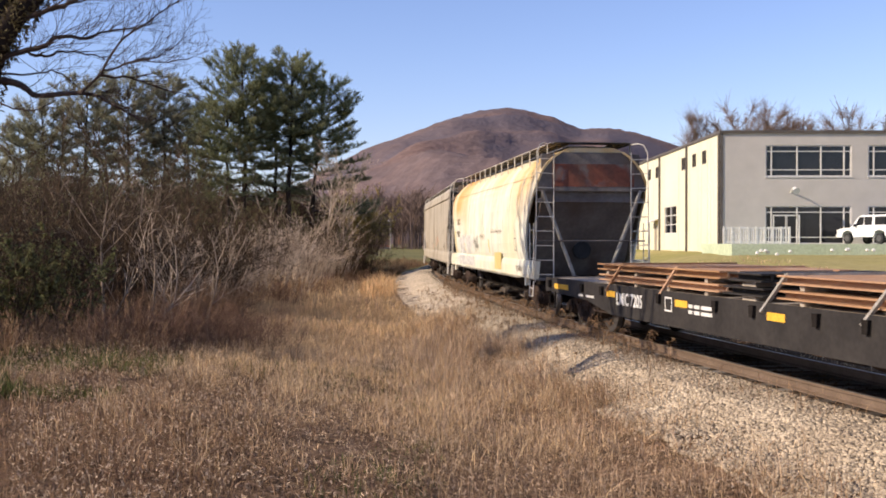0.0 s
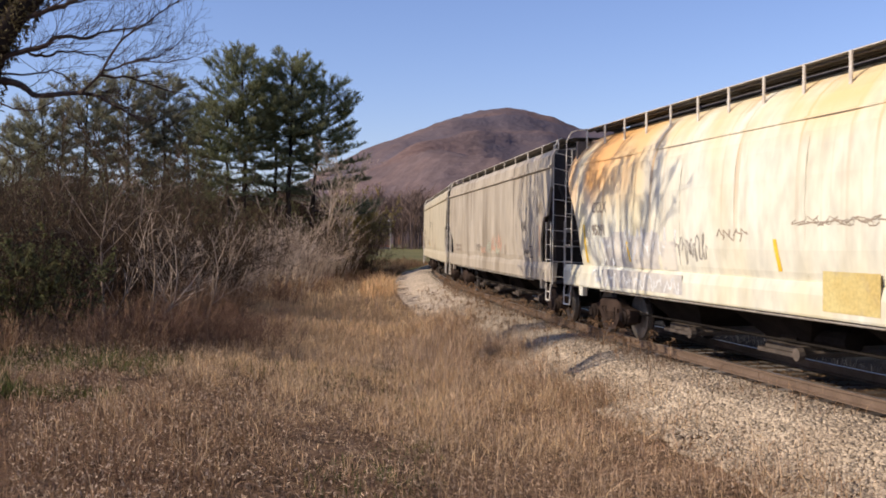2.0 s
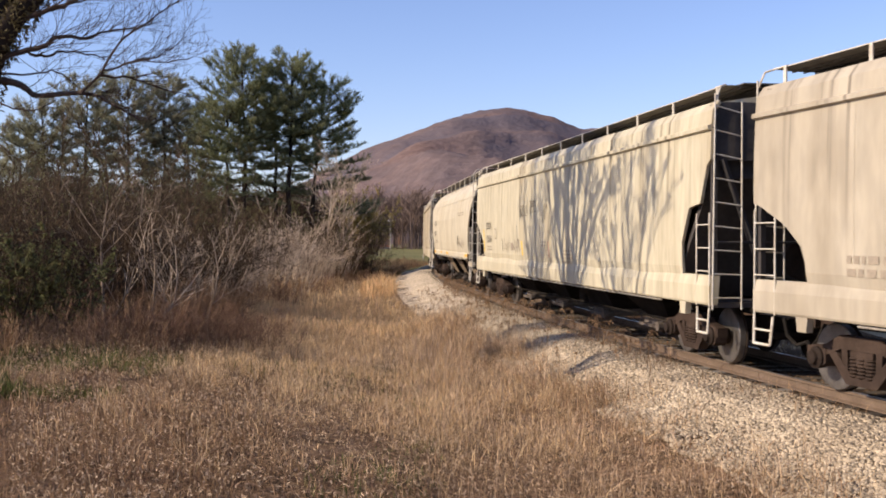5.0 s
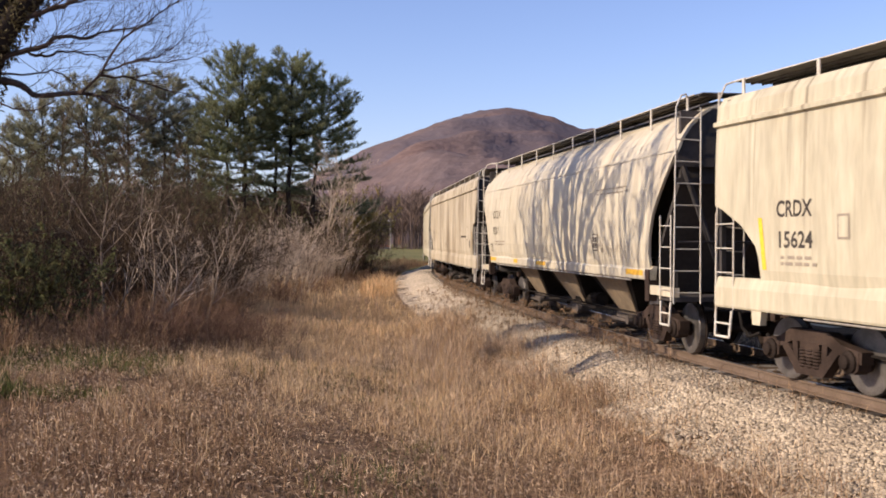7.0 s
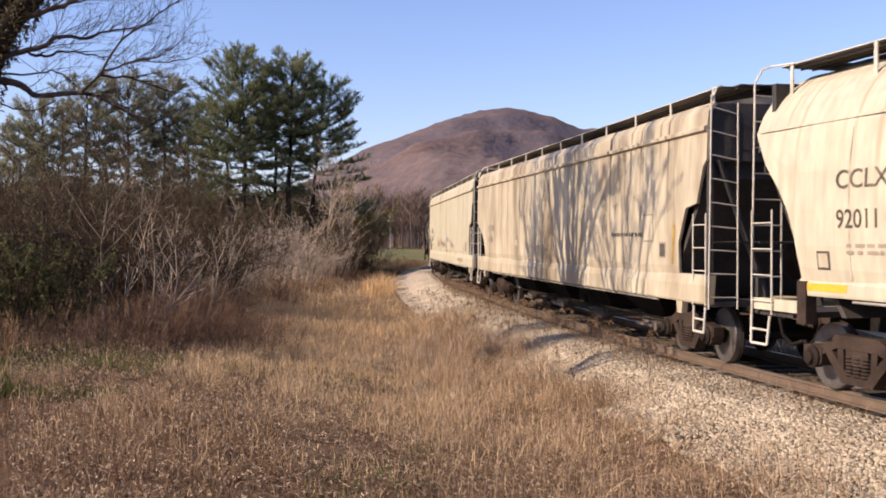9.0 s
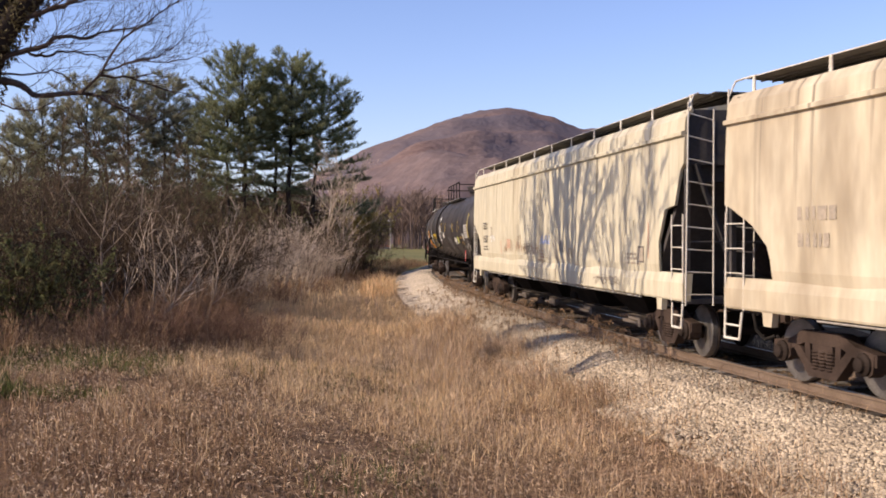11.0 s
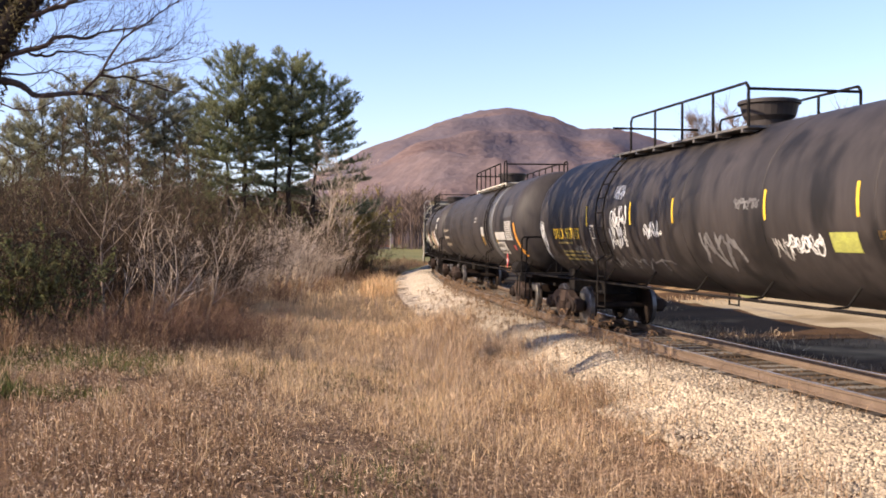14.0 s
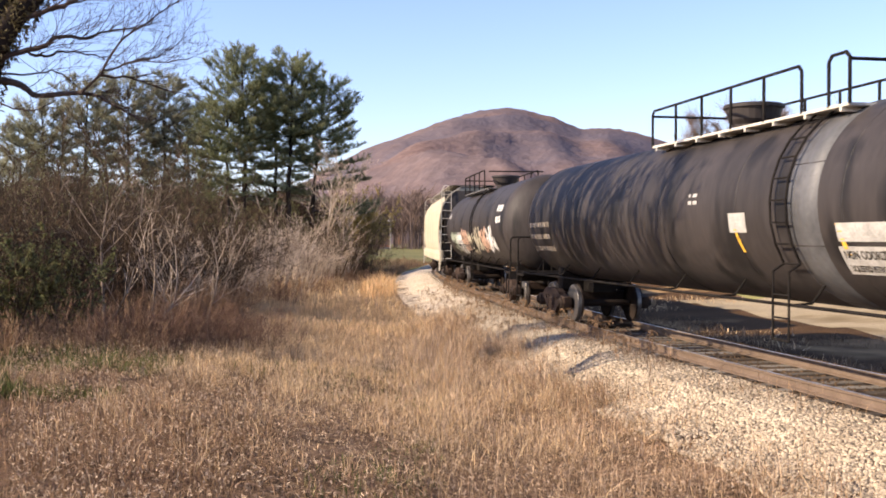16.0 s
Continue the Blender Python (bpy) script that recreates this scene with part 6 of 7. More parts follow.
        part("edge", box(bmesh.new(), -L / 2 + 0.1, L / 2 - 0.1, k * yo + (0.002 if k > 0 else -0.012), k * yo + (0.012 if k > 0 else -0.002), zr - 0.008, zr + 0.006), M["rail_white"], board)
        for x in np.arange(-L / 2 + 0.35, L / 2, (L - 0.7) / posts):
            bm = bmesh.new()
            prism(bm, [(x - 0.035, zb), (x + 0.035, zb), (x + 0.03, zr), (x - 0.03, zr)], 0, 0.02)
            for v in bm.verts:
                v.co.y = k * (v.co.y + yo + 0.014)
            bmesh.ops.recalc_face_normals(bm, faces=bm.faces)
            part("post", bm, M["rail_white"], board)
    for e in (-1, 1):
        part("end_board", box(bmesh.new(), min(e * (L / 2 - 0.55), e * (L / 2 + 0.05)), max(e * (L / 2 - 0.55), e * (L / 2 + 0.05)), -1.0, 1.0, zr + 0.003, zr + 0.02), M["grating"], car)
    # side sills
    for k in (1, -1):
        bm = bmesh.new()
        z0, z1 = sill
        if z1 - z0 > 0.4:
            sec = [(1.40, z0), (1.525, z0), (1.54, z0 + 0.03), (1.542, z0 + 0.30), (1.518, z1 - 0.06), (1.50, z1), (1.36, z1)]
        else:
            sec = [(1.38, z0), (1.49, z0), (1.50, z0 + 0.03), (1.50, z1 - 0.02), (1.44, z1 + 0.06), (1.36, z1 + 0.06)]
        s0_, s1_ = (-L / 2, L / 2) if not platform else (-L / 2 + 1.1, L / 2 - 1.1)
        loft(bm, [[(x, k * y, z) for y, z in sec] for x in (s0_, s0_ + 0.02, s1_ - 0.02, s1_)])
        part("side_sill", bm, paint, car)
        if platform:
            for e in (-1, 1):
                part("end_sill", box(bmesh.new(), min(e * (L / 2 - 1.15), e * L / 2), max(e * (L / 2 - 1.15), e * L / 2), min(k * 1.38, k * 1.5), max(k * 1.38, k * 1.5), 1.06, 1.22), paint, car)
                part("jacking_pad", box(bmesh.new(), min(e * (L / 2 - 1.3), e * (L / 2 - 1.1)), max(e * (L / 2 - 1.3), e * (L / 2 - 1.1)), min(k * 1.36, k * 1.52), max(k * 1.36, k * 1.52), 0.93, 1.5), M["bogie"], car)
        else:
            for e in (-1, 1):
                bm = bmesh.new()
                x = e * (L / 2 - 1.12)
                prism(bm, [(x - 0.13, z0), (x + 0.13, z0), (x + 0.10, z0 - 0.2), (x - 0.10, z0 - 0.2)], min(k * 1.42, k * 1.52), max(k * 1.42, k * 1.52))
                part("jacking_pad", bm, paint, car)
        part("pipe", rod(bmesh.new(), (-L / 2 + 2.2, k * 1.47, z0 - 0.035), (L / 2 - 2.2, k * 1.47, z0 - 0.035), 0.018), M["rail_dull"], car)
    # ends, in paints that carry their shade
    # ends
    for e in (-1, 1):
        X = lambda u: e * (L / 2 - u)
        bm = bmesh.new()
        poly = [(X(0.16), top - 0.05), (X(0.16), 3.05), (X(1.75), 1.05), (X(1.85), 1.05), (X(0.26), 3.1), (X(0.26), top - 0.05)]
        prism(bm, poly, -1.43 if kind == "slab" else -1.30, 1.43 if kind == "slab" else 1.30)
        part("end_sheet", bm, end_paint, car, "sloping steel end sheet, shade put into its colour")
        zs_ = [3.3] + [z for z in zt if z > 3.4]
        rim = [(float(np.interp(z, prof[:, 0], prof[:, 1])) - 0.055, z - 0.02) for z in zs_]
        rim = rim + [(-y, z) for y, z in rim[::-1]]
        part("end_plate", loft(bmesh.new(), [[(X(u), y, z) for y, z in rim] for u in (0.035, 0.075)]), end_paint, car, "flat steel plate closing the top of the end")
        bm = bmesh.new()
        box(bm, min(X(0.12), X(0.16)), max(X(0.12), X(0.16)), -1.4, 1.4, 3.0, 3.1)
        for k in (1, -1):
            # Paler braces on the white car's ends: the sunlight on them is painted.
            part("brace", rod(bmesh.new(), (X(0.06), k * 1.30, 3.30), (X(0.10), k * 0.45, 1.10), 0.055, seg=6), M["rail_dull"] if end_paint.name == "grey_shaded_end" else end_paint, car)
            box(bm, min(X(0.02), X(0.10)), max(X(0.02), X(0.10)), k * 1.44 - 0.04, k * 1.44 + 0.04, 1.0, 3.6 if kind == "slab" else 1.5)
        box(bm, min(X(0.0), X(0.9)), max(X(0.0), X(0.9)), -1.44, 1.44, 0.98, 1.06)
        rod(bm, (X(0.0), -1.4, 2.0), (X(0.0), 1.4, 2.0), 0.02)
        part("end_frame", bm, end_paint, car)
        if end_paint.name == "grey_shaded_end":
            part("rust_patch", box(bmesh.new(), min(X(0.028), X(0.034)), max(X(0.028), X(0.034)), -1.12, 1.05, 3.40, 3.98), M["rust_patch"], car, "rusty repainted band at the top of the end")
            part("round_port", rod(bmesh.new(), (X(1.0), 0, 1.75), (X(1.16), 0, 1.75), 0.24, seg=18), M["rubber"], car, "round black port in the end sheet")
        for k in (1, -1):
            y = k * 1.53
            tall = top - 0.02
            ladder(car, ((X(0.02), y, 1.0), (X(0.02), y, 2.46)), ((X(0.52), y, 1.0), (X(0.52), y, 2.46)), 4, M["rail_white"], name="side_ladder")
            ladder(car, ((X(-0.03), k * 1.50, 0.95), (X(-0.03), k * 1.46, tall + (0.12 if kind == "slab" else 0.02))), ((X(-0.03), k * 1.02, 0.95), (X(-0.03), k * 1.02, tall)), 9, M["rail_white"], r=0.015, name="end_ladder")
            bm = bmesh.new()
            pipe(bm, [(X(0.02), y, 0.98), (X(0.04), y + k * 0.02, 0.58), (X(0.44), y + k * 0.02, 0.58), (X(0.48), y, 0.98)], 0.02)
            rod(bm, (X(0.03), y + k * 0.01, 0.78), (X(0.46), y + k * 0.01, 0.78), 0.016)
            part("stirrup_step", bm, M["rail_white"], car)
            bm = bmesh.new()
            pipe(bm, [(X(-0.03), k * 1.46, tall), (X(0.0), k * 1.36, zr - 0.04), (X(0.06), k * 1.25, zr), (X(0.4), k * (yo + 0.02), zr)], 0.016)
            part("grab_rail", bm, M["rail_white"], car)
        coupler(car, X(0.0), e)
    # hand brake wheel and gear on the trailing end
    bm = bmesh.new()
    lathe(bm, [(L / 2 + 0.03, 0.26), (L / 2 + 0.05, 0.28), (L / 2 + 0.07, 0.26), (L / 2 + 0.05, 0.24)], 18, "x", (0, 0.75, 1.75))
    for a in range(4):
        rod(bm, (L / 2 + 0.05, 0.75, 1.75), (L / 2 + 0.05, 0.75 + 0.25 * math.cos(a * 1.57), 1.75 + 0.25 * math.sin(a * 1.57)), 0.015)
    part("brake_wheel", bm, M["bogie"], car)
    # underframe and bays, near-black to carry the shade below the body
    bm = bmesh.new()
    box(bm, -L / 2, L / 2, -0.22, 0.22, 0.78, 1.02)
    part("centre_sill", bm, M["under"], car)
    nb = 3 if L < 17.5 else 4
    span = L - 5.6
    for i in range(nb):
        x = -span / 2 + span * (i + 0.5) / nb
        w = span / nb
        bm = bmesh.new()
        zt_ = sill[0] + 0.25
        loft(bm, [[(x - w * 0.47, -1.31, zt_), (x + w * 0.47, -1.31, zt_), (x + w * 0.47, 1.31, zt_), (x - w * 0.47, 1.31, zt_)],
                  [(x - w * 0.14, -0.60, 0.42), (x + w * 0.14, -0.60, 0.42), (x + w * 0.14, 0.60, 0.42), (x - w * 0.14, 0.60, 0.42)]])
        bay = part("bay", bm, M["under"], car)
        if bay_shade_paint:
            for k in (1, -1):
                bm = bmesh.new()
                loft(bm, [[(x - w * 0.36, k * 1.325, zt_), (x + w * 0.30, k * 1.325, zt_), (x + w * 0.30, k * 1.31, zt_), (x - w * 0.36, k * 1.31, zt_)],
                          [(x - w * 0.12, k * 0.63, 0.43), (x + w * 0.14, k * 0.63, 0.43), (x + w * 0.14, k * 0.61, 0.43), (x - w * 0.12, k * 0.61, 0.43)]])
                part("side_plate", bm, bay_shade_paint, bay, "tan painted side of the discharge bay, darkened for shade")
        bm = bmesh.new()
        box(bm, x - 0.62, x + 0.62, -0.85, 0.85, 0.30, 0.36)
        box(bm, x - 0.55, x + 0.55, -0.75, 0.75, 0.36, 0.46)
        rod(bm, (x - 0.62, -0.72, 0.36), (x - 0.62, 0.86, 0.36), 0.05)
        rod(bm, (x - 0.62, 0.82, 0.36), (x - 0.62, 0.92, 0.36), 0.10, seg=10)
        part("outlet_gate", bm, M["gate"], bay, "grey outlet gate, darkened for the shade under the car")
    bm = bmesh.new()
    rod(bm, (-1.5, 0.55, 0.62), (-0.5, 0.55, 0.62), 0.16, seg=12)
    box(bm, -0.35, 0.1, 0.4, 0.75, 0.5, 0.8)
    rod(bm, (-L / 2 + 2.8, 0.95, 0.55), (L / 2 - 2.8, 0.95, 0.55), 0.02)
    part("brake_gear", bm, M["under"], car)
    for x in (-L / 2 + 1.78, L / 2 - 1.78):
        bogie(car, x)
    return car


def on_side(car, y=1.56):
    """Lays a mark on a hopper's side sheet or sill, a few millimetres proud of it."""
    kind, low_sill = SIDES[car.name]
    zs, ys = zip(*PROFILE[kind])
    lift = 0.005 + min(max(y - 1.56, 0.0), 0.006)
    return lambda v: Vector((v.x, (max(float(np.interp(v.z, zs, ys)) + 0.02 * math.sin(v.x * 2.1) * math.sin(v.x * 0.37), 1.503 if v.z < 1.5 and not low_sill else 0.0) if low_sill or v.z > 1.42 else 1.543) + lift, v.z))


def decal(car, x, z, w, h, material, y=1.56, name="placard", label="", bend=None):
    """A thin painted panel on the side; x is its end towards the train's head."""
    bm = bmesh.new()
    n = 4
    if not bend and car.name in SIDES and z > 1.5:
        bend = on_side(car, y)
    rows = [[(x + w * i / n, y, z), (x + w * i / n, y, z + h)] for i in range(n + 1)]
    if bend:
        rows = [[bend(Vector((x + w * i / n, 0, z + h * j / 4))) for j in range(5)] for i in range(n + 1)]
    loft(bm, rows, closed=False)
    return part(name, bm, material, car, label)


def side_text(car, words, x, z, size, material, y=1.562, bend=None, label="", squeeze=1.0, bold=0.022):
    m = Matrix(((-1, 0, 0, x), (0, 0, 1, y), (0, 1, 0, z), (0, 0, 0, 1)))
    if not bend and car.name in SIDES:
        bend = on_side(car)
    return text_part("lettering", words, material, car, m, size, label, squeeze, bend, bold)


def scrawl(car, x, z, w, h, material, seed, y=1.562, bend=None, loops=7, thick=0.022, label="sprayed graffiti scrawl"):
    """A sprayed line that loops along the side."""
    if not bend and car.name in SIDES:
        bend = on_side(car)
    rng = random.Random(seed)
    pts = []
    n = loops * 10
    p1, p2, p3 = (rng.uniform(0, 6.28) for _ in range(3))
    for i in range(n + 1):
        t = i / n
        a = t * loops * 6.283
        pts.append((x + w * (t + 0.07 * math.sin(a + p1) + 0.04 * math.sin(2.3 * a)), z + h * (0.5 + 0.38 * math.sin(a * 0.97 + p2) * math.sin(a * 0.31 + p3) + 0.14 * math.sin(2 * a))))
    bm = bmesh.new()
    rows = []
    for i, (a, b) in enumerate(pts):
        q = pts[min(i + 1, n)]
        o = pts[max(i - 1, 0)]
        tx, tz = q[0] - o[0], q[1] - o[1]
        l = math.hypot(tx, tz) + 1e-6
        nx_, nz_ = -tz / l * thick * 0.5, tx / l * thick * 0.5
        row = [Vector((a - nx_, y, b - nz_)), Vector((a + nx_, y, b + nz_))]
        rows.append([bend(v) if bend else v for v in row])
    loft(bm, rows, closed=False)
    return part("graffiti", bm, material, car, label)


TANK_Z, TANK_R = 2.52, 1.47


def on_tank(v, half=9.15):
    """Lays a mark on a tank's shell, also where its end rounds off."""
    dz, c = v.z - TANK_Z, max(0.0, abs(v.x) - half + 0.78) / 0.78
    r_ = TANK_R * math.sqrt(max(0.05, 1 - c * c)) + 0.006
    return Vector((v.x, math.sqrt(max(0.02, r_ ** 2 - dz * dz)), v.z))


def on_long_tank(v):
    return on_tank(v, 9.5)


def tank_car(name, label, L, tank_L, shift, group, paint, bands=(), dome_x=0.0, walkway=(-2.5, 2.5), ladder_x=0.0, deck=None):
    car = thing(name, label, "railway car", group=group)
    a, b = shift - tank_L / 2, shift + tank_L / 2
    prof = [(a + 0.78 * (1 - math.cos(i / 8 * math.pi / 2)) , max(0.02, TANK_R * math.sin(i / 8 * math.pi / 2))) for i in range(9)]
    tail = [(b - (h - a), r) for h, r in prof[::-1]]
    mid = [(x, TANK_R) for x in np.linspace(a + 1.2, b - 1.2, 10)]
    bm = lathe(bmesh.new(), prof + mid + tail, 48, "x", (0, 0, TANK_Z))
    tank = part("tank", bm, paint, car, smooth=True)
    for x in np.linspace(a + 0.85, b - 0.85, 7):
        part("weld_band", lathe(bmesh.new(), [(x - 0.03, TANK_R), (x - 0.02, TANK_R + 0.006), (x + 0.02, TANK_R + 0.006), (x + 0.03, TANK_R)], 40, "x", (0, 0, TANK_Z)), paint, tank)
    for x, w, mt in bands:
        part("band", lathe(bmesh.new(), [(x - w / 2, TANK_R - 0.01), (x - w / 2 + 0.001, TANK_R + 0.004), (x + w / 2 - 0.001, TANK_R + 0.004), (x + w / 2, TANK_R - 0.01)], 40, "x", (0, 0, TANK_Z)), mt, tank, "faded grey painted band", smooth=True)
    # stub sills, saddles and end platforms
    for e in (-1, 1):
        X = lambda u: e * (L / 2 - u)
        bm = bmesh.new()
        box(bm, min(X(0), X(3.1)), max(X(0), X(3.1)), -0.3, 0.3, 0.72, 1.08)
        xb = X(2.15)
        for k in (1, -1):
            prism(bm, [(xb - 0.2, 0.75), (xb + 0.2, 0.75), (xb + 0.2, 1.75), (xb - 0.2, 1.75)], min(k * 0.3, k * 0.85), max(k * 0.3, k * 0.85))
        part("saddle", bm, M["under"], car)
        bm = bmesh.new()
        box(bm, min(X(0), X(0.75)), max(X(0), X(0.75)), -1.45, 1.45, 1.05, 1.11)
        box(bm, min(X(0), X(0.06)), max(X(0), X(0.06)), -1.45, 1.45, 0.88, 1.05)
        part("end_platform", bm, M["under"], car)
        bm = bmesh.new()
        pipe(bm, [(X(0.05), 1.42, 1.1), (X(0.05), 1.42, 2.02), (X(0.05), 1.36, 2.1), (X(0.05), -1.36, 2.1), (X(0.05), -1.42, 2.02), (X(0.05), -1.42, 1.1)], 0.024, 8)
        rod(bm, (X(0.05), 0.45, 1.1), (X(0.05), 0.45, 2.1), 0.02)
        rod(bm, (X(0.05), -0.45, 1.1), (X(0.05), -0.45, 2.1), 0.02)
        part("end_handrail", bm, M["under"], car, "hooped black handrail across the end")
        for k in (1, -1):
            bm = bmesh.new()
            pipe(bm, [(X(0.1), k * 1.45, 1.05), (X(0.12), k * 1.47, 0.5), (X(0.5), k * 1.47, 0.5), (X(0.52), k * 1.45, 1.05)], 0.02)
            part("stirrup_step", bm, M["under"], car)
        coupler(car, X(0.0), e)
        bogie(car, X(2.15))
    for k in (1, -1):
        bm = bmesh.new()
        z = 1.14
        rod(bm, (-L / 2 + 0.7, k * 1.46, z), (L / 2 - 0.7, k * 1.46, z), 0.024)
        for x in np.linspace(-L / 2 + 0.9, L / 2 - 0.9, 9):
            pipe(bm, [(x, k * 1.46, z), (x, k * 1.15, z + 0.02), (x, k * 0.95, 1.42)], 0.018)
        part("side_handrail", bm, M["under"], car)
    # dome, platform, rails and ladder
    w0, w1 = walkway
    lx = ladder_x
    zt = TANK_Z + TANK_R
    bm = bmesh.new()
    lathe(bm, [(zt - 0.05, 0.34), (zt + 0.08, 0.36), (zt + 0.16, 0.44), (zt + 0.36, 0.49), (zt + 0.37, 0.53), (zt + 0.42, 0.53), (zt + 0.44, 0.49), (zt + 0.47, 0.1)], 28, "z", (dome_x, 0, 0))
    part("valve_housing", bm, M["tank_black"], car)
    bm = bmesh.new()
    for k in (1, -1):
        box(bm, w0, w1, k * 0.78 - 0.22, k * 0.78 + 0.22, zt - 0.16, zt - 0.12)
    for x in np.arange(w0 + 0.2, w1, 0.9):
        box(bm, x - 0.03, x + 0.03, -1.0, 1.0, zt - 0.22, zt - 0.161)
    part("platform", bm, deck or M["grating"], car)
    zr = zt + 0.56
    for k in (1, -1):
        y = k * 0.99
        for a0, a1 in ((w0, lx - 0.35), (lx + 0.35, w1)):
            if a1 - a0 < 0.5:
                continue
            bm = bmesh.new()
            pipe(bm, [(a0, y, zt - 0.14), (a0, y, zr - 0.08), (a0 + 0.08, y, zr), (a1 - 0.08, y, zr), (a1, y, zr - 0.08), (a1, y, zt - 0.14)], 0.026)
            m_ = max(1, int((a1 - a0) / 1.1))
            for q in range(1, m_):
                x = a0 + (a1 - a0) * q / m_
                rod(bm, (x, y, zt - 0.14), (x, y, zr), 0.026)
            part("safety_rail", bm, M["under"], car)
    for x in (w0, w1):
        part("safety_rail", rod(bmesh.new(), (x, -0.99, zr - 0.1), (x, 0.99, zr - 0.1), 0.024), M["under"], car)
    for k in (1, -1):
        bm = bmesh.new()
        arcs = []
        for x in (lx - 0.22, lx + 0.22):
            arc = [(x, k * (TANK_R + 0.09) * math.cos(t), TANK_Z + (TANK_R + 0.09) * math.sin(t)) for t in np.linspace(-0.55, 1.05, 9)]
            pipe(bm, [(x, k * 1.5, 0.62)] + [(x, k * 1.5, 1.6)] + arc, 0.018)
            arcs.append(arc)
        lad = part("ladder", bm, M["under"], car)
        for q0, q1 in zip(*arcs):
            part("rung", rod(bmesh.new(), q0, q1, 0.014), M["under"], lad)
        for z in (0.64, 0.95, 1.27):
            part("rung", rod(bmesh.new(), (lx - 0.22, k * 1.5, z), (lx + 0.22, k * 1.5, z), 0.014), M["under"], lad)
    return car


def flat_car(name, label, L):
    car = thing(name, label, "railway car")
    bm = bmesh.new()
    box(bm, -L / 2, L / 2, -1.40, 1.40, 1.04, 1.10)
    part("deck", bm, M["pole_wood"], car, "worn plank deck")
    for k in (1, -1):
        bm = bmesh.new()
        poly = [(-L / 2, 1.12), (L / 2, 1.12), (L / 2, 0.78), (L / 2 - 2.9, 0.72), (L / 2 - 4.4, 0.50), (-L / 2 + 4.4, 0.50), (-L / 2 + 2.9, 0.72), (-L / 2, 0.78)]
        prism(bm, poly, min(k * 1.40, k * 1.44), max(k * 1.40, k * 1.44))
        sill_ = part("side_sill", bm, M["flat_black"], car)
        for x in (-9.0, -7.8, -6.6, -5.4, -4.2, -3.0, -1.9, -0.2, 1.0, 3.2, 6.1, 7.3, 9.6):
            bm = bmesh.new()
            prism(bm, [(x - 0.07, 1.06), (x + 0.07, 1.06), (x + 0.05, 0.88), (x - 0.05, 0.88)], min(k * 1.442, k * 1.50), max(k * 1.442, k * 1.50))
            part("stake_pocket", bm, M["under"], sill_)
    bm = bmesh.new()
    box(bm, -L / 2 + 0.05, L / 2 - 0.05, -0.3, 0.3, 0.66, 1.04)
    for e in (-1, 1):
        box(bm, min(e * (L / 2 - 0.1), e * L / 2), max(e * (L / 2 - 0.1), e * L / 2), -1.4, 1.4, 0.80, 1.10)
        coupler(car, e * L / 2, e)
        bogie(car, e * (L / 2 - 1.9))
    part("centre_sill", bm, M["under"], car)
    bm = bmesh.new()
    rod(bm, (-3.6, 0.9, 0.55), (-2.5, 0.9, 0.55), 0.2, seg=12)
    rod(bm, (-2.2, 0.9, 0.5), (-1.5, 0.9, 0.5), 0.13, seg=12)
    rod(bm, (-L / 2 + 3, 1.3, 0.5), (L / 2 - 3, 1.3, 0.5), 0.02)
    part("brake_gear", bm, M["bogie"], car)
    for e in (-1, 1):
        bm = bmesh.new()
        x = e * (L / 2 - 0.6)
        pipe(bm, [(x - 0.2, 1.45, 0.8), (x - 0.2, 1.47, 0.42), (x + 0.2, 1.47, 0.42), (x + 0.2, 1.45, 0.8)], 0.018)
        part("stirrup_step", bm, M["under"], car)
    return car


GR = "cars of the goods train"
BLACK, FADED, WHITE = M["paint_dark"], M["paint_faded"], M["paint_white"]
TRAIN = []      # car, its place along the track at 8 s, half the distance between its bogies

flat = flat_car("flat_car", "black flat car loaded with rusty steel beams", 20.0)
TRAIN.append((flat, -70.65, 8.1))
side_text(flat, "LMIC 7205", 5.32, 0.74, 0.34, WHITE, 1.445, squeeze=0.86)
for x, w_ in ((8.3, 1.0), (5.4, 0.45), (2.06, 0.5), (-1.08, 0.5), (-6.2, 0.5)):
    decal(flat, x, 0.87, w_, 0.12, M["ochre"], 1.446, "reflector", "orange reflector strip")
decal(flat, 2.68, 0.76, 0.30, 0.26, WHITE, 1.4445, "placard")
decal(flat, 2.71, 0.79, 0.24, 0.20, M["flat_black"], 1.4465, "placard")
for z in (0.88, 0.78):
    for a, w in ((1.14, 0.4), (1.6, 0.2), (1.86, 0.15)):
        decal(flat, a, z, w, 0.06, WHITE, 1.446, "stencil", "row of small white stencilled marks")
for a, w in ((6.6, 0.5), (7.3, 0.3)):
    decal(flat, a, 0.78, w, 0.05, WHITE, 1.446, "stencil", "row of small white stencilled marks")


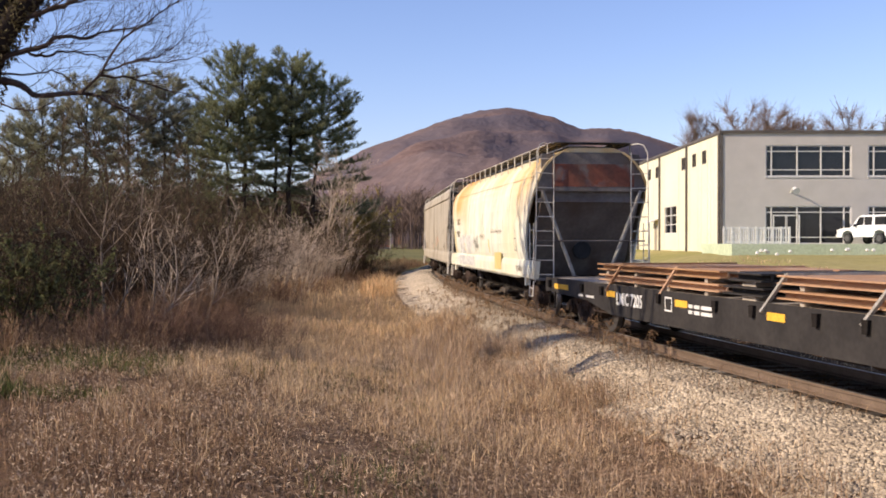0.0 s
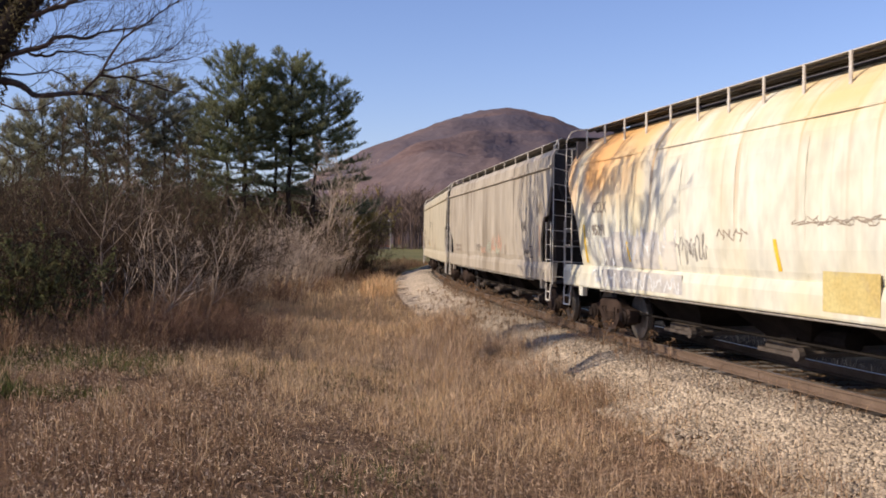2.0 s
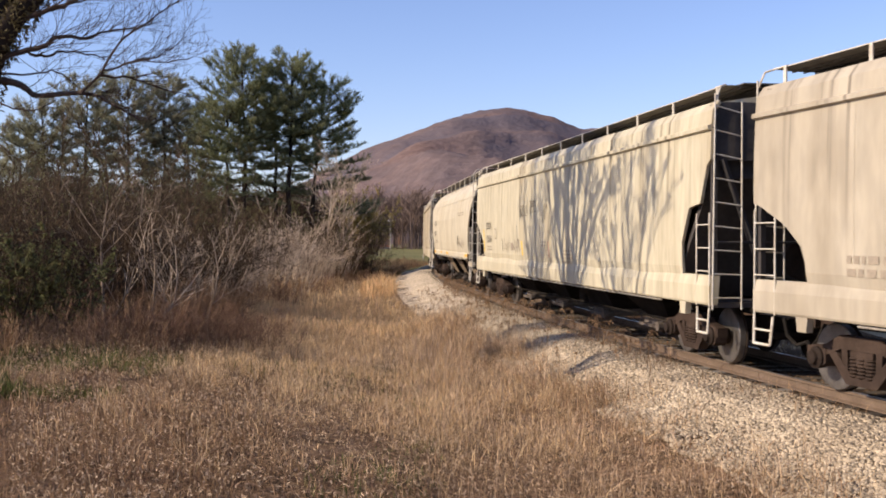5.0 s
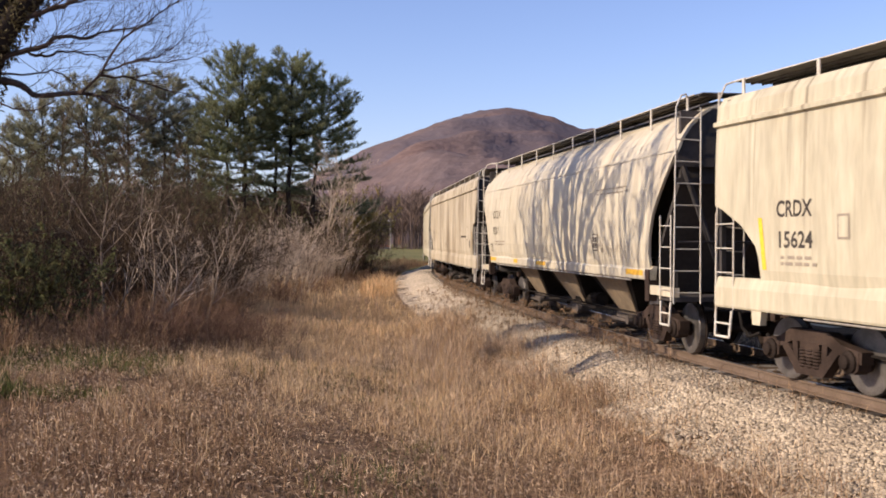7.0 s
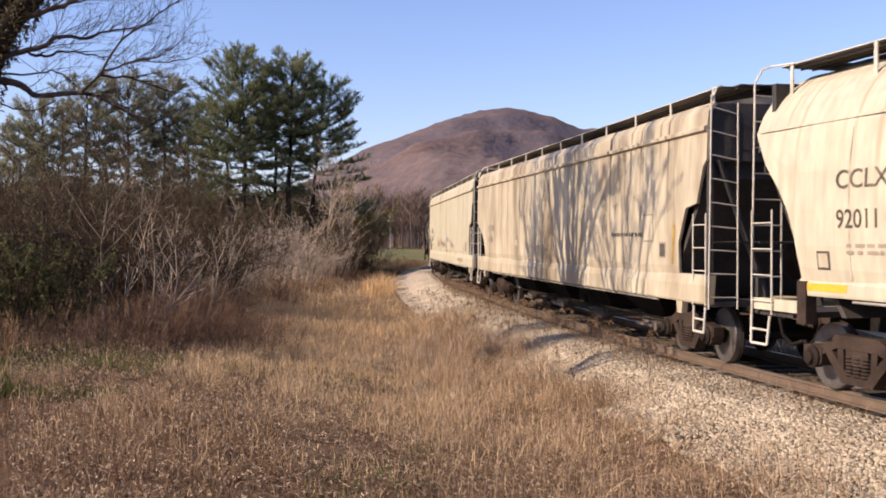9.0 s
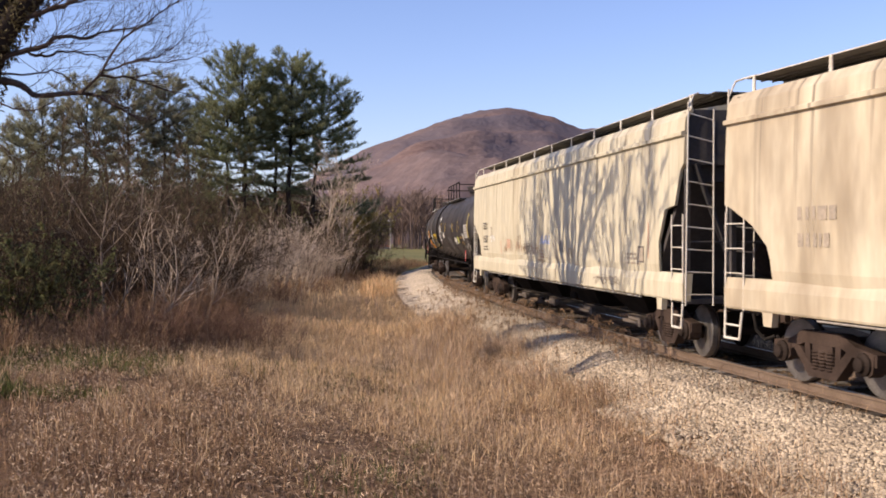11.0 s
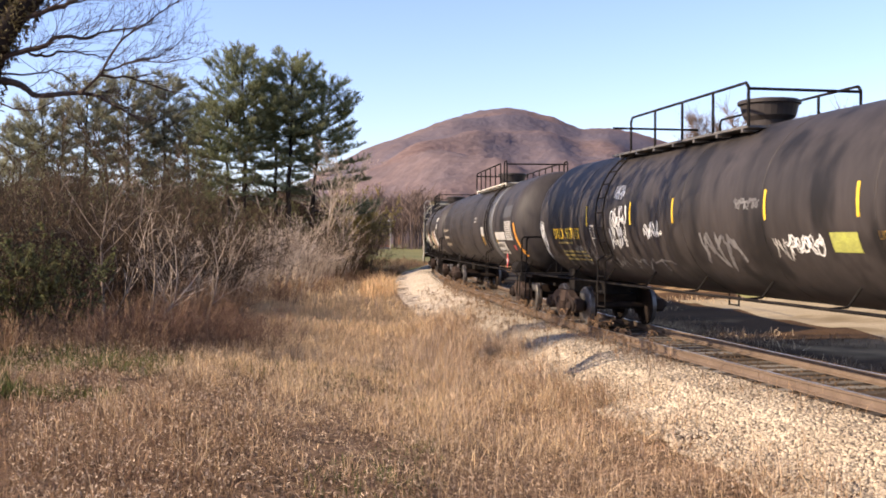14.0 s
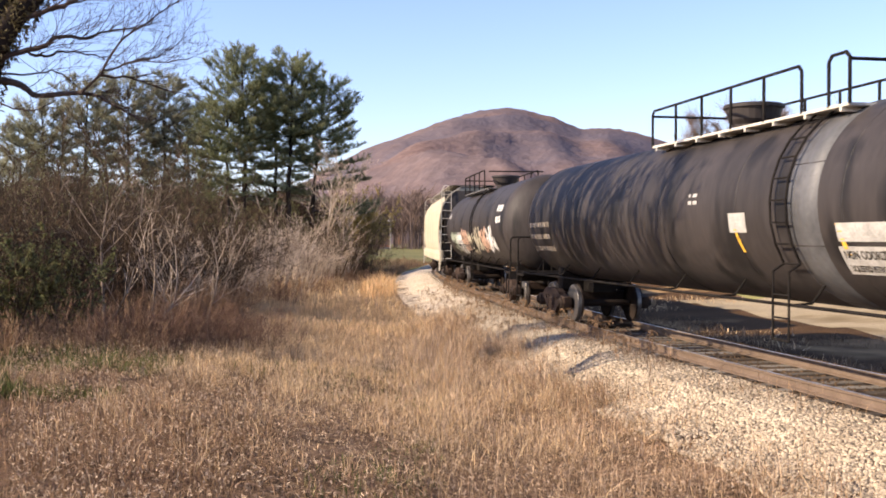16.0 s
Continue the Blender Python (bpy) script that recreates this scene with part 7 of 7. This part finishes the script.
def beam_bundle(x0, x1, z0, rows_, cols, material, label, h=0.13, straps=(), strap_paint=None):
    """Long steel sections stacked on spacers, held by chains."""
    b = thing("beam_bundle", label, "steel beams", group="load of the flat car")
    rng = random.Random(int(x0 * 10))
    for r_ in range(rows_):
        z = z0 + 0.08 + r_ * (h + 0.09)
        for c in range(cols):
            y = -1.15 + 2.3 * c / (cols - 1)
            bm = bmesh.new()
            a, e = x0 + rng.uniform(0, 0.3), x1 - rng.uniform(0, 0.3)
            w = 2.3 / (cols - 1) * 0.42
            box(bm, a, e, y - w, y + w, z, z + 0.025)
            box(bm, a, e, y - w, y + w, z + h - 0.025, z + h)
            box(bm, a, e, y - 0.02, y + 0.02, z + 0.024, z + h - 0.024)
            part("beam", bm, material, b)
        for q in range(4):
            x = x0 + 0.6 + (x1 - x0 - 1.2) * q / 3
            part("spacer", box(bmesh.new(), x - 0.06, x + 0.06, -1.2, 1.25, z - 0.08, z - 0.002), M["pole_wood"], b)
    top = z0 + 0.08 + rows_ * (h + 0.09)
    for q in straps:
        x = x0 + (x1 - x0) * q
        bm = bmesh.new()
        pipe(bm, [(x + 0.35, 1.47, 0.98), (x, 1.26, top - 0.08), (x, -1.26, top - 0.08), (x + 0.35, -1.47, 0.98)], 0.034, 4)
        part("tie_down", bm, strap_paint, b)
    return b


LOADS = [beam_bundle(1.15, 6.9, 1.10, 2, 7, M["rust_steel"], "stack of rusty orange-brown steel beams on spacers", straps=(0.3, 0.75), strap_paint=M["rust_steel"]),
         beam_bundle(-0.45, 1.05, 1.10, 2, 6, M["flat_black"], "short bundle of black steel sections"),
         beam_bundle(-7.6, -0.6, 1.10, 2, 7, M["rust_steel"], "long stack of rusty steel beams held by pale straps", straps=(0.97, 0.62, 0.2), strap_paint=M["rail_dull"])]



def slanted_bar(car, x, z0, z1, material, w=0.10, lean=0.06, y=1.5625, bend=None, label="slanted painted bar"):
    rows = []
    if not bend and car.name in SIDES:
        bend = on_side(car)
    for i in range(5):
        t = i / 4
        c = x + lean * (1 - t)
        row = [Vector((c - w / 2, y, z0 + (z1 - z0) * t)), Vector((c + w / 2, y, z0 + (z1 - z0) * t))]
        rows.append([bend(v) for v in row] if bend else row)
    return part("painted_bar", loft(bmesh.new(), rows, closed=False), material, car, label)


def small_print(car, x, z, lines, material, width=0.9, h=0.045, gap=0.085, y=1.5615, bend=None, seed=1, name="stencil"):
    """Rows of small marks too fine to read."""
    rng = random.Random(seed)
    for r_ in range(lines):
        a = x
        while a > x - width:
            w = rng.uniform(0.06, 0.2)
            decal(car, a - w, z - r_ * gap, w, h, material, y, name, bend=bend)
            a -= w + rng.uniform(0.03, 0.09)


def framed_panel(car, x, z, w, h, edge, fill, y=1.5615, bend=None):
    if not bend and car.name in SIDES:
        bend = on_side(car)
    out = bend and (lambda v: bend(v) + Vector((0, 0.003, 0)))
    decal(car, x, z, w, h, edge, y, "placard", "small framed notice", bend)
    decal(car, x + 0.03, z + 0.03, w - 0.06, h - 0.06, fill, y + 0.003, "placard", bend=out)


RED, MINT, CORAL = M["paint_red"], M["paint_mint"], M["paint_coral"]
h1 = hopper("covered_hopper", "weathered white covered hopper car with orange rust", 16.26, "round", "bowed", "bowed", M["hopper_white"], M["grey_shaded_end"], GR, 14)
TRAIN.append((h1, -51.6, 16.26 / 2 - 1.78))
side_text(h1, "CCLX", 6.25, 2.60, 0.31, FADED, squeeze=0.95)
side_text(h1, "95091", 6.25, 2.13, 0.31, FADED, squeeze=0.95)
slanted_bar(h1, 6.72, 1.55, 2.35, M["yellow"], lean=-0.12)
slanted_bar(h1, -1.1, 1.6, 2.05, M["yellow"], lean=-0.10)
slanted_bar(h1, 4.35, 1.62, 2.0, M["yellow"], lean=-0.12)
for k, (w_, h_) in enumerate(((0.62, 0.50), (0.74, 0.66), (0.70, 0.60), (0.74, 0.68), (0.55, 0.58))):
    decal(h1, 2.2 + k * 0.72, 1.51, w_, h_, M["spray_grey"], 1.558, "paint_patch", "pale grey sprayed ground of the graffiti")
decal(h1, 1.9, 1.10, 3.7, 0.34, M["spray_grey"], 1.546, "paint_patch", "pale grey sprayed ground of the graffiti")
for k in range(5):
    scrawl(h1, 2.2 + k * 0.72, 1.52 + 0.06 * (k % 2), 0.75, 0.75, M["paint_pale"], 5 + k, loops=3, thick=0.055, label="sprayed white graffiti letters")
for k in range(6):
    scrawl(h1, 2.0 + k * 0.72, 1.08, 0.6, 0.36, M["paint_pale"], 75 + k, loops=2, thick=0.05, label="sprayed white graffiti letters")
for k in range(2):
    scrawl(h1, 1.0 + k * 0.6, 1.6, 0.6, 0.6, M["rail_dull"], 95 + k, loops=4, thick=0.03)
scrawl(h1, -3.6, 2.2, 1.9, 0.16, FADED, 16, loops=12, thick=0.014)
scrawl(h1, -0.3, 2.0, 0.9, 0.25, FADED, 17, loops=5)
decal(h1, -3.5, 1.12, 1.2, 0.52, M["patch_yellow"], 1.546, "paint_patch", "faded yellow paint patch over the sill")
framed_panel(h1, -5.75, 1.72, 0.42, 0.36, FADED, M["hopper_white"])
scrawl(h1, -6.6, 1.12, 0.8, 0.22, FADED, 18, loops=6, y=1.5465)

h2 = hopper("covered_hopper", "dirty tan covered hopper car streaked with grime", 18.75, "slab", "square", "slant", M["hopper_tan"], M["shaded_end"], GR, 10)
TRAIN.append((h2, -33.03, 18.75 / 2 - 1.78))
framed_panel(h2, -7.3, 1.55, 0.36, 0.32, BLACK, FADED)
decal(h2, -3.7, 1.60, 0.32, 0.28, FADED, 1.56, "placard", "faded square notice")
scrawl(h2, -6.6, 2.15, 0.7, 0.45, BLACK, 21, loops=5)
scrawl(h2, -7.0, 1.62, 0.75, 0.16, BLACK, 22, loops=7)
scrawl(h2, -8.6, 2.6, 0.8, 0.5, FADED, 23, loops=6)
slanted_bar(h2, -8.15, 1.6, 2.4, CORAL)
decal(h2, -2.35, 1.95, 0.18, 0.22, CORAL, 1.56, "paint_patch", "small red paint mark")
for k, (x, mt, h_) in enumerate([(0.7, CORAL, 0.3), (-0.5, MINT, 0.6), (-1.3, CORAL, 0.6), (-2.3, CORAL, 0.65), (-1.9, MINT, 0.4)]):
    scrawl(h2, x - 0.5, 1.52, 0.8, h_, mt, 24 + k, loops=4, thick=0.06, label="faded pink and mint graffiti")
small_print(h2, -0.3, 1.95, 4, FADED, 0.5)
scrawl(h2, 1.2, 1.62, 1.0, 0.3, M["paint_worn"], 29, loops=6)
small_print(h2, 7.3, 1.75, 2, FADED, 1.4, 0.10, 0.16, seed=4)

h3 = hopper("covered_hopper", "cream covered hopper car with stencilled marks and scrawls", 19.2, "slab", "square", "slant", M["hopper_cream"], M["shaded_end"], GR, 10)
TRAIN.append((h3, -12.85, 19.2 / 2 - 1.78))
side_text(h3, "CRDX", 7.95, 2.36, 0.31, BLACK, squeeze=0.95)
side_text(h3, "15624", 7.95, 1.94, 0.31, BLACK, squeeze=1.08)
framed_panel(h3, 6.35, 2.05, 0.24, 0.32, FADED, M["hopper_cream"])
small_print(h3, 7.85, 1.78, 2, FADED, 0.75)
slanted_bar(h3, 8.35, 1.62, 2.35, M["yellow"], lean=-0.10)
slanted_bar(h3, 3.05, 1.60, 2.0, M["yellow"], lean=-0.12)
slanted_bar(h3, 0.2, 1.58, 2.0, CORAL, lean=-0.12)
slanted_bar(h3, 5.6, 1.68, 2.05, BLACK, lean=-0.06, w=0.05)
side_text(h3, "BUENOS", 3.16, 2.66, 0.46, M["paint_worn"], squeeze=0.44, bold=-0.012, label="sprayed black graffiti words")
side_text(h3, "TIEMPOS", 2.16, 2.74, 0.48, M["paint_worn"], squeeze=0.42, bold=-0.012, label="sprayed black graffiti words")
scrawl(h3, 0.25, 2.2, 0.5, 0.9, BLACK, 31, loops=1, thick=0.02)
scrawl(h3, 3.2, 1.62, 0.75, 0.45, FADED, 37, loops=5, thick=0.03)
scrawl(h3, 4.6, 1.62, 0.85, 0.5, FADED, 38, loops=5)
decal(h3, 4.0, 1.72, 0.4, 0.22, FADED, 1.56, "placard", "faded square notice")
small_print(h3, 0.9, 1.95, 2, FADED, 0.55)
small_print(h3, -1.2, 1.75, 4, FADED, 0.6)

h4 = hopper("covered_hopper", "pale cream round-sided covered hopper with sloping bays", 16.74, "round", "bowed", "bowed", M["hopper_pale"], M["shaded_end"], GR, 9, sill=(1.31, 1.50), bay_shade_paint=M["bay_shade_paint"], platform=True)
TRAIN.append((h4, 6.63, 16.74 / 2 - 1.78))
side_text(h4, "CCLX", 6.42, 2.68, 0.33, M["paint_worn"], squeeze=1.12, bold=0.01)
side_text(h4, "92011", 6.40, 2.19, 0.33, M["paint_worn"], squeeze=0.98, bold=0.012)
small_print(h4, 6.2, 1.95, 2, FADED, 1.2)
framed_panel(h4, 6.55, 1.66, 0.26, 0.24, BLACK, M["hopper_buff"])
for x in (6.25, 3.3, 0.2, -6.9):
    decal(h4, x, 1.38, 0.95 if x != 3.3 else 0.5, 0.10, M["ochre"], 1.503, "reflector", "orange-yellow reflector strip on the sill")
framed_panel(h4, -4.3, 1.80, 0.34, 0.36, BLACK, M["hopper_pale"])
for a in (0, 1):
    for b in (0, 1):
        decal(h4, -4.25 + 0.13 * a, 1.86 + 0.13 * b, 0.10, 0.10, BLACK, 1.566, "placard")
small_print(h4, -4.2, 3.05, 2, FADED, 1.9, 0.03, 0.09, seed=6)
for k in range(4):
    scrawl(h4, -6.0 + 0.5 * k, 1.6, 0.5, 0.5, FADED, 41 + k, loops=3)

h5 = hopper("covered_hopper", "buff covered hopper car with grimy streaks", 18.92, "slab", "square", "slant", M["hopper_stained"], M["shaded_end"], GR, 10)
TRAIN.append((h5, 25.71, 18.92 / 2 - 1.78))
slanted_bar(h5, -8.15, 1.62, 2.3, M["ochre_worn"], w=0.10, lean=0.1)
framed_panel(h5, -7.75, 1.72, 0.30, 0.28, FADED, BLACK)
framed_panel(h5, -7.2, 2.0, 0.5, 0.5, FADED, M["hopper_buff"])
small_print(h5, -4.8, 2.1, 1, BLACK, 1.8, 0.07, seed=7)
small_print(h5, 7.6, 2.3, 2, FADED, 0.7, 0.18, 0.35, seed=8)
framed_panel(h5, 3.4, 1.85, 0.4, 0.2, FADED, M["hopper_buff"])
scrawl(h5, 0.2, 1.6, 1.6, 0.4, FADED, 47, loops=7)

h6 = hopper("covered_hopper", "cream covered hopper car with red and grey scrawls", 18.93, "slab", "square", "slant", M["hopper_cream"], M["shaded_end"], GR, 10)
TRAIN.append((h6, 45.95, 18.93 / 2 - 1.78))
side_text(h6, "CRDX", 7.78, 2.36, 0.31, BLACK, squeeze=0.95)
side_text(h6, "15627", 7.80, 1.94, 0.31, BLACK, squeeze=1.12)
small_print(h6, 7.7, 1.78, 2, BLACK, 0.75)
framed_panel(h6, 6.25, 2.1, 0.24, 0.32, FADED, M["hopper_cream"])
scrawl(h6, 5.9, 1.95, 0.6, 0.25, WHITE, 52, loops=6)
slanted_bar(h6, 5.05, 1.6, 2.0, CORAL, lean=-0.08)
slanted_bar(h6, -7.85, 1.7, 2.35, CORAL, lean=0.04, w=0.06)
framed_panel(h6, -7.6, 1.62, 0.32, 0.30, BLACK, FADED)
small_print(h6, -6.7, 1.75, 3, FADED, 0.6)
for x, w_, h_, mt, sd in ((3.3, 0.9, 0.5, FADED, 53), (2.3, 0.7, 0.55, FADED, 54), (1.2, 0.8, 0.4, BLACK, 55), (0.3, 0.9, 0.35, FADED, 56), (4.0, 0.6, 0.3, FADED, 57), (-2.2, 0.5, 0.4, M["tank_grey"], 58), (-3.0, 0.7, 0.3, FADED, 59)):
    scrawl(h6, x, 1.62, w_, h_, M["paint_brown"] if mt is FADED else mt, sd, loops=6, thick=0.02)
scrawl(h6, -0.9, 1.85, 1.0, 0.3, M["paint_blue"], 101, loops=8, thick=0.028, label="blue sprayed scrawl")
small_print(h6, 0.2, 1.72, 4, M["paint_brown"], 0.5, 0.05, 0.075, seed=21)
for k in range(3):
    scrawl(h6, 1.4 + 0.5 * k, 1.58 + 0.05 * k, 0.5, 0.34, M["paint_brown"], 102 + k, loops=4, thick=0.02)
decal(h6, 3.55, 1.78, 0.5, 0.26, CORAL, 1.56, "placard", "faded red square notice")
scrawl(h6, -6.2, 1.12, 1.6, 0.22, FADED, 60, loops=9, y=1.565)

t1 = tank_car("tank_car", "black tank car with yellow lettering and white graffiti", 19.8, 18.3, 0.0, GR, M["tank_black"], dome_x=-0.35, walkway=(-1.5, 4.55), ladder_x=3.85)
TRAIN.append((t1, 66.6, 19.8 / 2 - 2.15))
side_text(t1, "DTLX 957117", 7.4, 2.06, 0.34, M["yellow"], bend=on_tank, squeeze=0.96)
small_print(t1, 7.2, 1.94, 1, M["faded_yellow"], 0.9, 0.04, 0.1, bend=on_tank)
small_print(t1, 7.1, 1.74, 3, M["faded_yellow"], 1.6, 0.04, 0.09, bend=on_tank)
for x in (8.75, 4.9, 2.35, 0.35, -2.9, -5.2):
    slanted_bar(t1, x, *((2.33, 2.77) if x < 8 else (2.3, 2.8)), M["yellow"], 0.06, 0.0, bend=on_tank, label="yellow upright stripe")
slanted_bar(t1, -8.5, 2.1, 3.0, M["faded_yellow"], 0.06, 0.0, bend=on_tank, label="yellow upright stripe")
side_text(t1, "LIQUEFIED PETROLEUM GAS", -5.55, 2.05, 0.15, M["ochre_worn"], bend=on_tank, squeeze=0.85)
side_text(t1, "NON ODORIZED", -5.75, 1.83, 0.15, M["ochre_worn"], bend=on_tank, squeeze=0.85)
decal(t1, -5.12, 1.88, 0.62, 0.26, M["lime"], 1.5, "placard", "yellow-green notice panel", on_tank)
decal(t1, -8.45, 2.08, 1.0, 0.5, M["paint_dull"], 1.5, "placard", "white data panel with rows of print", on_tank)
over = lambda v: on_tank(v) + Vector((0, 0.004, 0))
small_print(t1, -7.55, 2.48, 5, M["paint_dark"], 0.8, 0.04, 0.085, bend=over, seed=9)
framed_panel(t1, -7.9, 1.62, 0.42, 0.22, WHITE, M["tank_black"], bend=on_tank)
framed_panel(t1, 4.5, 2.05, 0.22, 0.30, M["paint_dull"], M["tank_black"], bend=on_tank)
for x, z, w_, h_, sd, lp in ((2.6, 2.05, 0.8, 0.75, 61, 5), (2.7, 1.75, 0.9, 0.55, 62, 4), (2.8, 2.8, 0.5, 0.35, 63, 4), (0.95, 2.0, 0.75, 0.38, 64, 5), (8.1, 1.75, 0.5, 0.8, 65, 5), (8.3, 1.5, 0.5, 0.5, 66, 4), (-4.3, 1.8, 0.9, 0.35, 67, 6), (-2.7, 2.5, 0.7, 0.2, 68, 6), (4.75, 1.45, 1.5, 0.62, 69, 8), (-7.1, 1.95, 0.35, 0.35, 70, 4)):
    scrawl(t1, x, z, w_, h_, WHITE if sd not in (68, 69) else M["tank_dust"], sd, bend=on_tank, loops=lp + 2, thick=0.03)

for x, z, w_, h_, sd, lp, th in ((-1.9, 1.55, 1.3, 0.75, 105, 5, 0.07), (1.0, 1.45, 1.9, 0.3, 106, 4, 0.03), (3.2, 1.4, 1.0, 0.3, 107, 4, 0.03), (-8.3, 1.62, 0.9, 0.35, 108, 7, 0.022), (-7.3, 1.55, 0.8, 0.3, 109, 6, 0.018), (-3.6, 1.75, 0.6, 0.4, 110, 5, 0.02)):
    scrawl(t1, x, z, w_, h_, M["tank_dust"] if sd < 108 else M["paint_dull"], sd, bend=on_tank, loops=lp, thick=th, label="worn grey sprayed scrawl")

t2 = tank_car("tank_car", "grimy black tank car with a grey painted band", 20.1, 19.0, 0.0, GR, M["tank_black"], bands=((-4.85, 0.75, M["tank_grey"]),), dome_x=-0.7, walkway=(-5.2, 1.5), ladder_x=-4.35, deck=M["rail_white"])
TRAIN.append((t2, 87.1, 20.1 / 2 - 2.15))
slanted_bar(t2, -5.65, 1.85, 2.25, M["ochre"], 0.10, -0.08, bend=on_long_tank)
decal(t2, -7.3, 2.02, 1.7, 0.24, M["paint_dull"], 1.5, "placard", "white patched panel", on_long_tank)
decal(t2, -7.0, 1.60, 1.45, 0.36, M["paint_dull"], 1.5, "placard", "white panel with black capitals", on_long_tank)
side_text(t2, "NON ODORIZED", -5.62, 1.80, 0.15, BLACK, bend=over, squeeze=0.9)
side_text(t2, "LIQUEFIED PETROLEUM GAS", -5.62, 1.64, 0.11, BLACK, bend=over, squeeze=0.85)
decal(t2, -8.5, 2.02, 1.05, 0.55, M["paint_dull"], 1.5, "placard", "white data panel with rows of print", on_long_tank)
small_print(t2, -7.55, 2.50, 8, BLACK, 0.9, 0.03, 0.062, bend=over, seed=11)
decal(t2, -8.55, 2.68, 1.3, 0.35, M["tank_patch"], 1.5, "paint_patch", "lighter grey paint patch", on_long_tank)
decal(t2, -3.22, 2.15, 0.55, 0.30, M["paint_dull"], 1.5, "placard", "small white notice panel", on_long_tank)
slanted_bar(t2, -2.85, 1.85, 2.2, M["ochre"], 0.08, -0.10, bend=on_long_tank)
small_print(t2, -1.2, 2.75, 2, M["paint_dull"], 0.25, 0.06, 0.12, bend=on_long_tank)
small_print(t2, 8.6, 2.35, 3, FADED, 1.6, 0.12, 0.3, bend=on_long_tank, seed=12)
slanted_bar(t2, -8.85, 1.55, 2.5, M["stripe_orange"], 0.08, -0.10, bend=on_long_tank)
def on_head(v):
    """Lays a mark, written along x, on the tank's leading end."""
    q = 1 - (v.x ** 2 + (v.z - TANK_Z) ** 2) / TANK_R ** 2
    return Vector((-9.506 + 0.78 * (1 - math.sqrt(max(0.02, q))), v.x, v.z))


side_text(t2, "GATX", 0.50, 3.22, 0.145, M["paint_dull"], bend=on_head)
small_print(t2, 0.38, 3.10, 9, M["paint_dull"], 0.36, 0.02, 0.058, bend=on_head, seed=15)
part("air_reservoir", lathe(bmesh.new(), [(-9.35, 0.05), (-9.3, 0.2), (-8.6, 0.2), (-8.55, 0.05)], 14, "x", (0.25, 1.2, 1.22)), M["under"], t2)
decal(t2, -8.45, 1.72, 0.16, 0.14, RED, 1.5, "placard", "small red notice", on_tank)
for car, x in ((t1, -8.3), (t2, -8.1)):
    bm = bmesh.new()
    prism(bm, [(x - 0.17, 1.42), (x, 1.64), (x + 0.17, 1.42), (x, 1.20)], 1.47, 1.48)
    d_ = part("hazard_diamond", bm, RED, car, "red diamond hazard placard")
    part("hazard_diamond_centre", prism(bmesh.new(), [(x - 0.09, 1.42), (x, 1.51), (x + 0.09, 1.42), (x, 1.33)], 1.482, 1.486), M["paint_dull"], d_)

t3 = tank_car("tank_car", "black tank car with pale graffiti panels", 17.0, 16.2, 0.0, GR, M["tank_black"], dome_x=0.6, walkway=(-1.6, 4.6), ladder_x=-1.0)
TRAIN.append((t3, 106.7, 17.0 / 2 - 2.15))
for k, (x, mt) in enumerate([(4.2, MINT), (2.6, WHITE), (1.0, CORAL), (-0.8, M["hopper_cream"]), (-2.4, M["hopper_cream"]), (-4.0, CORAL), (-5.4, WHITE)]):
    scrawl(t3, x, 1.5, 1.6, 1.0, mt, 81 + k, bend=on_tank, loops=5, thick=0.16, label="wide sprayed graffiti letters")
small_print(t3, -6.0, 2.9, 2, WHITE, 0.9, 0.2, 0.35, bend=on_tank, seed=13)
small_print(t3, 6.6, 2.9, 1, WHITE, 0.5, 0.2, 0.3, bend=on_tank, seed=14)
h7 = hopper("covered_hopper", "pale cream covered hopper car behind the tank cars", 16.3, "round", "bowed", "bowed", M["hopper_cream"], M["shaded_end"], GR, 9)
TRAIN.append((h7, 124.4, 16.3 / 2 - 1.78))


# ---- movement of the train ----
SPEED, GAIN = 9.662, 0.0201


def travelled(t):
    return SPEED * (t - 8) + GAIN * (t - 8) ** 2 / 2


def car_pose(s, half):
    a, b = line(s - half), line(s + half)
    x = (b - a).normalized()
    y = Vector((0, 0, 1)).cross(x).normalized()
    z = x.cross(y)
    m = Matrix((x, y, z)).transposed().to_4x4()
    m.translation = (a + b) / 2
    return m


def motions():
    times = [i * 0.5 for i in range(33)]
    for car, s0, half in TRAIN:
        walk(car, [(t, car_pose(s0 - travelled(t), half)) for t in times])
    for load in LOADS:
        walk(load, [(t, car_pose(-70.65 - travelled(t), 8.1)) for t in times])
    fine = [i / 15 for i in range(241)]
    for w, e, x in WHEELS:
        walk(w, [(t, Matrix.Translation((e, 0, 0.457)) @ Matrix.Rotation(-travelled(t) / 0.457, 4, "Y")) for t in fine])


motions()
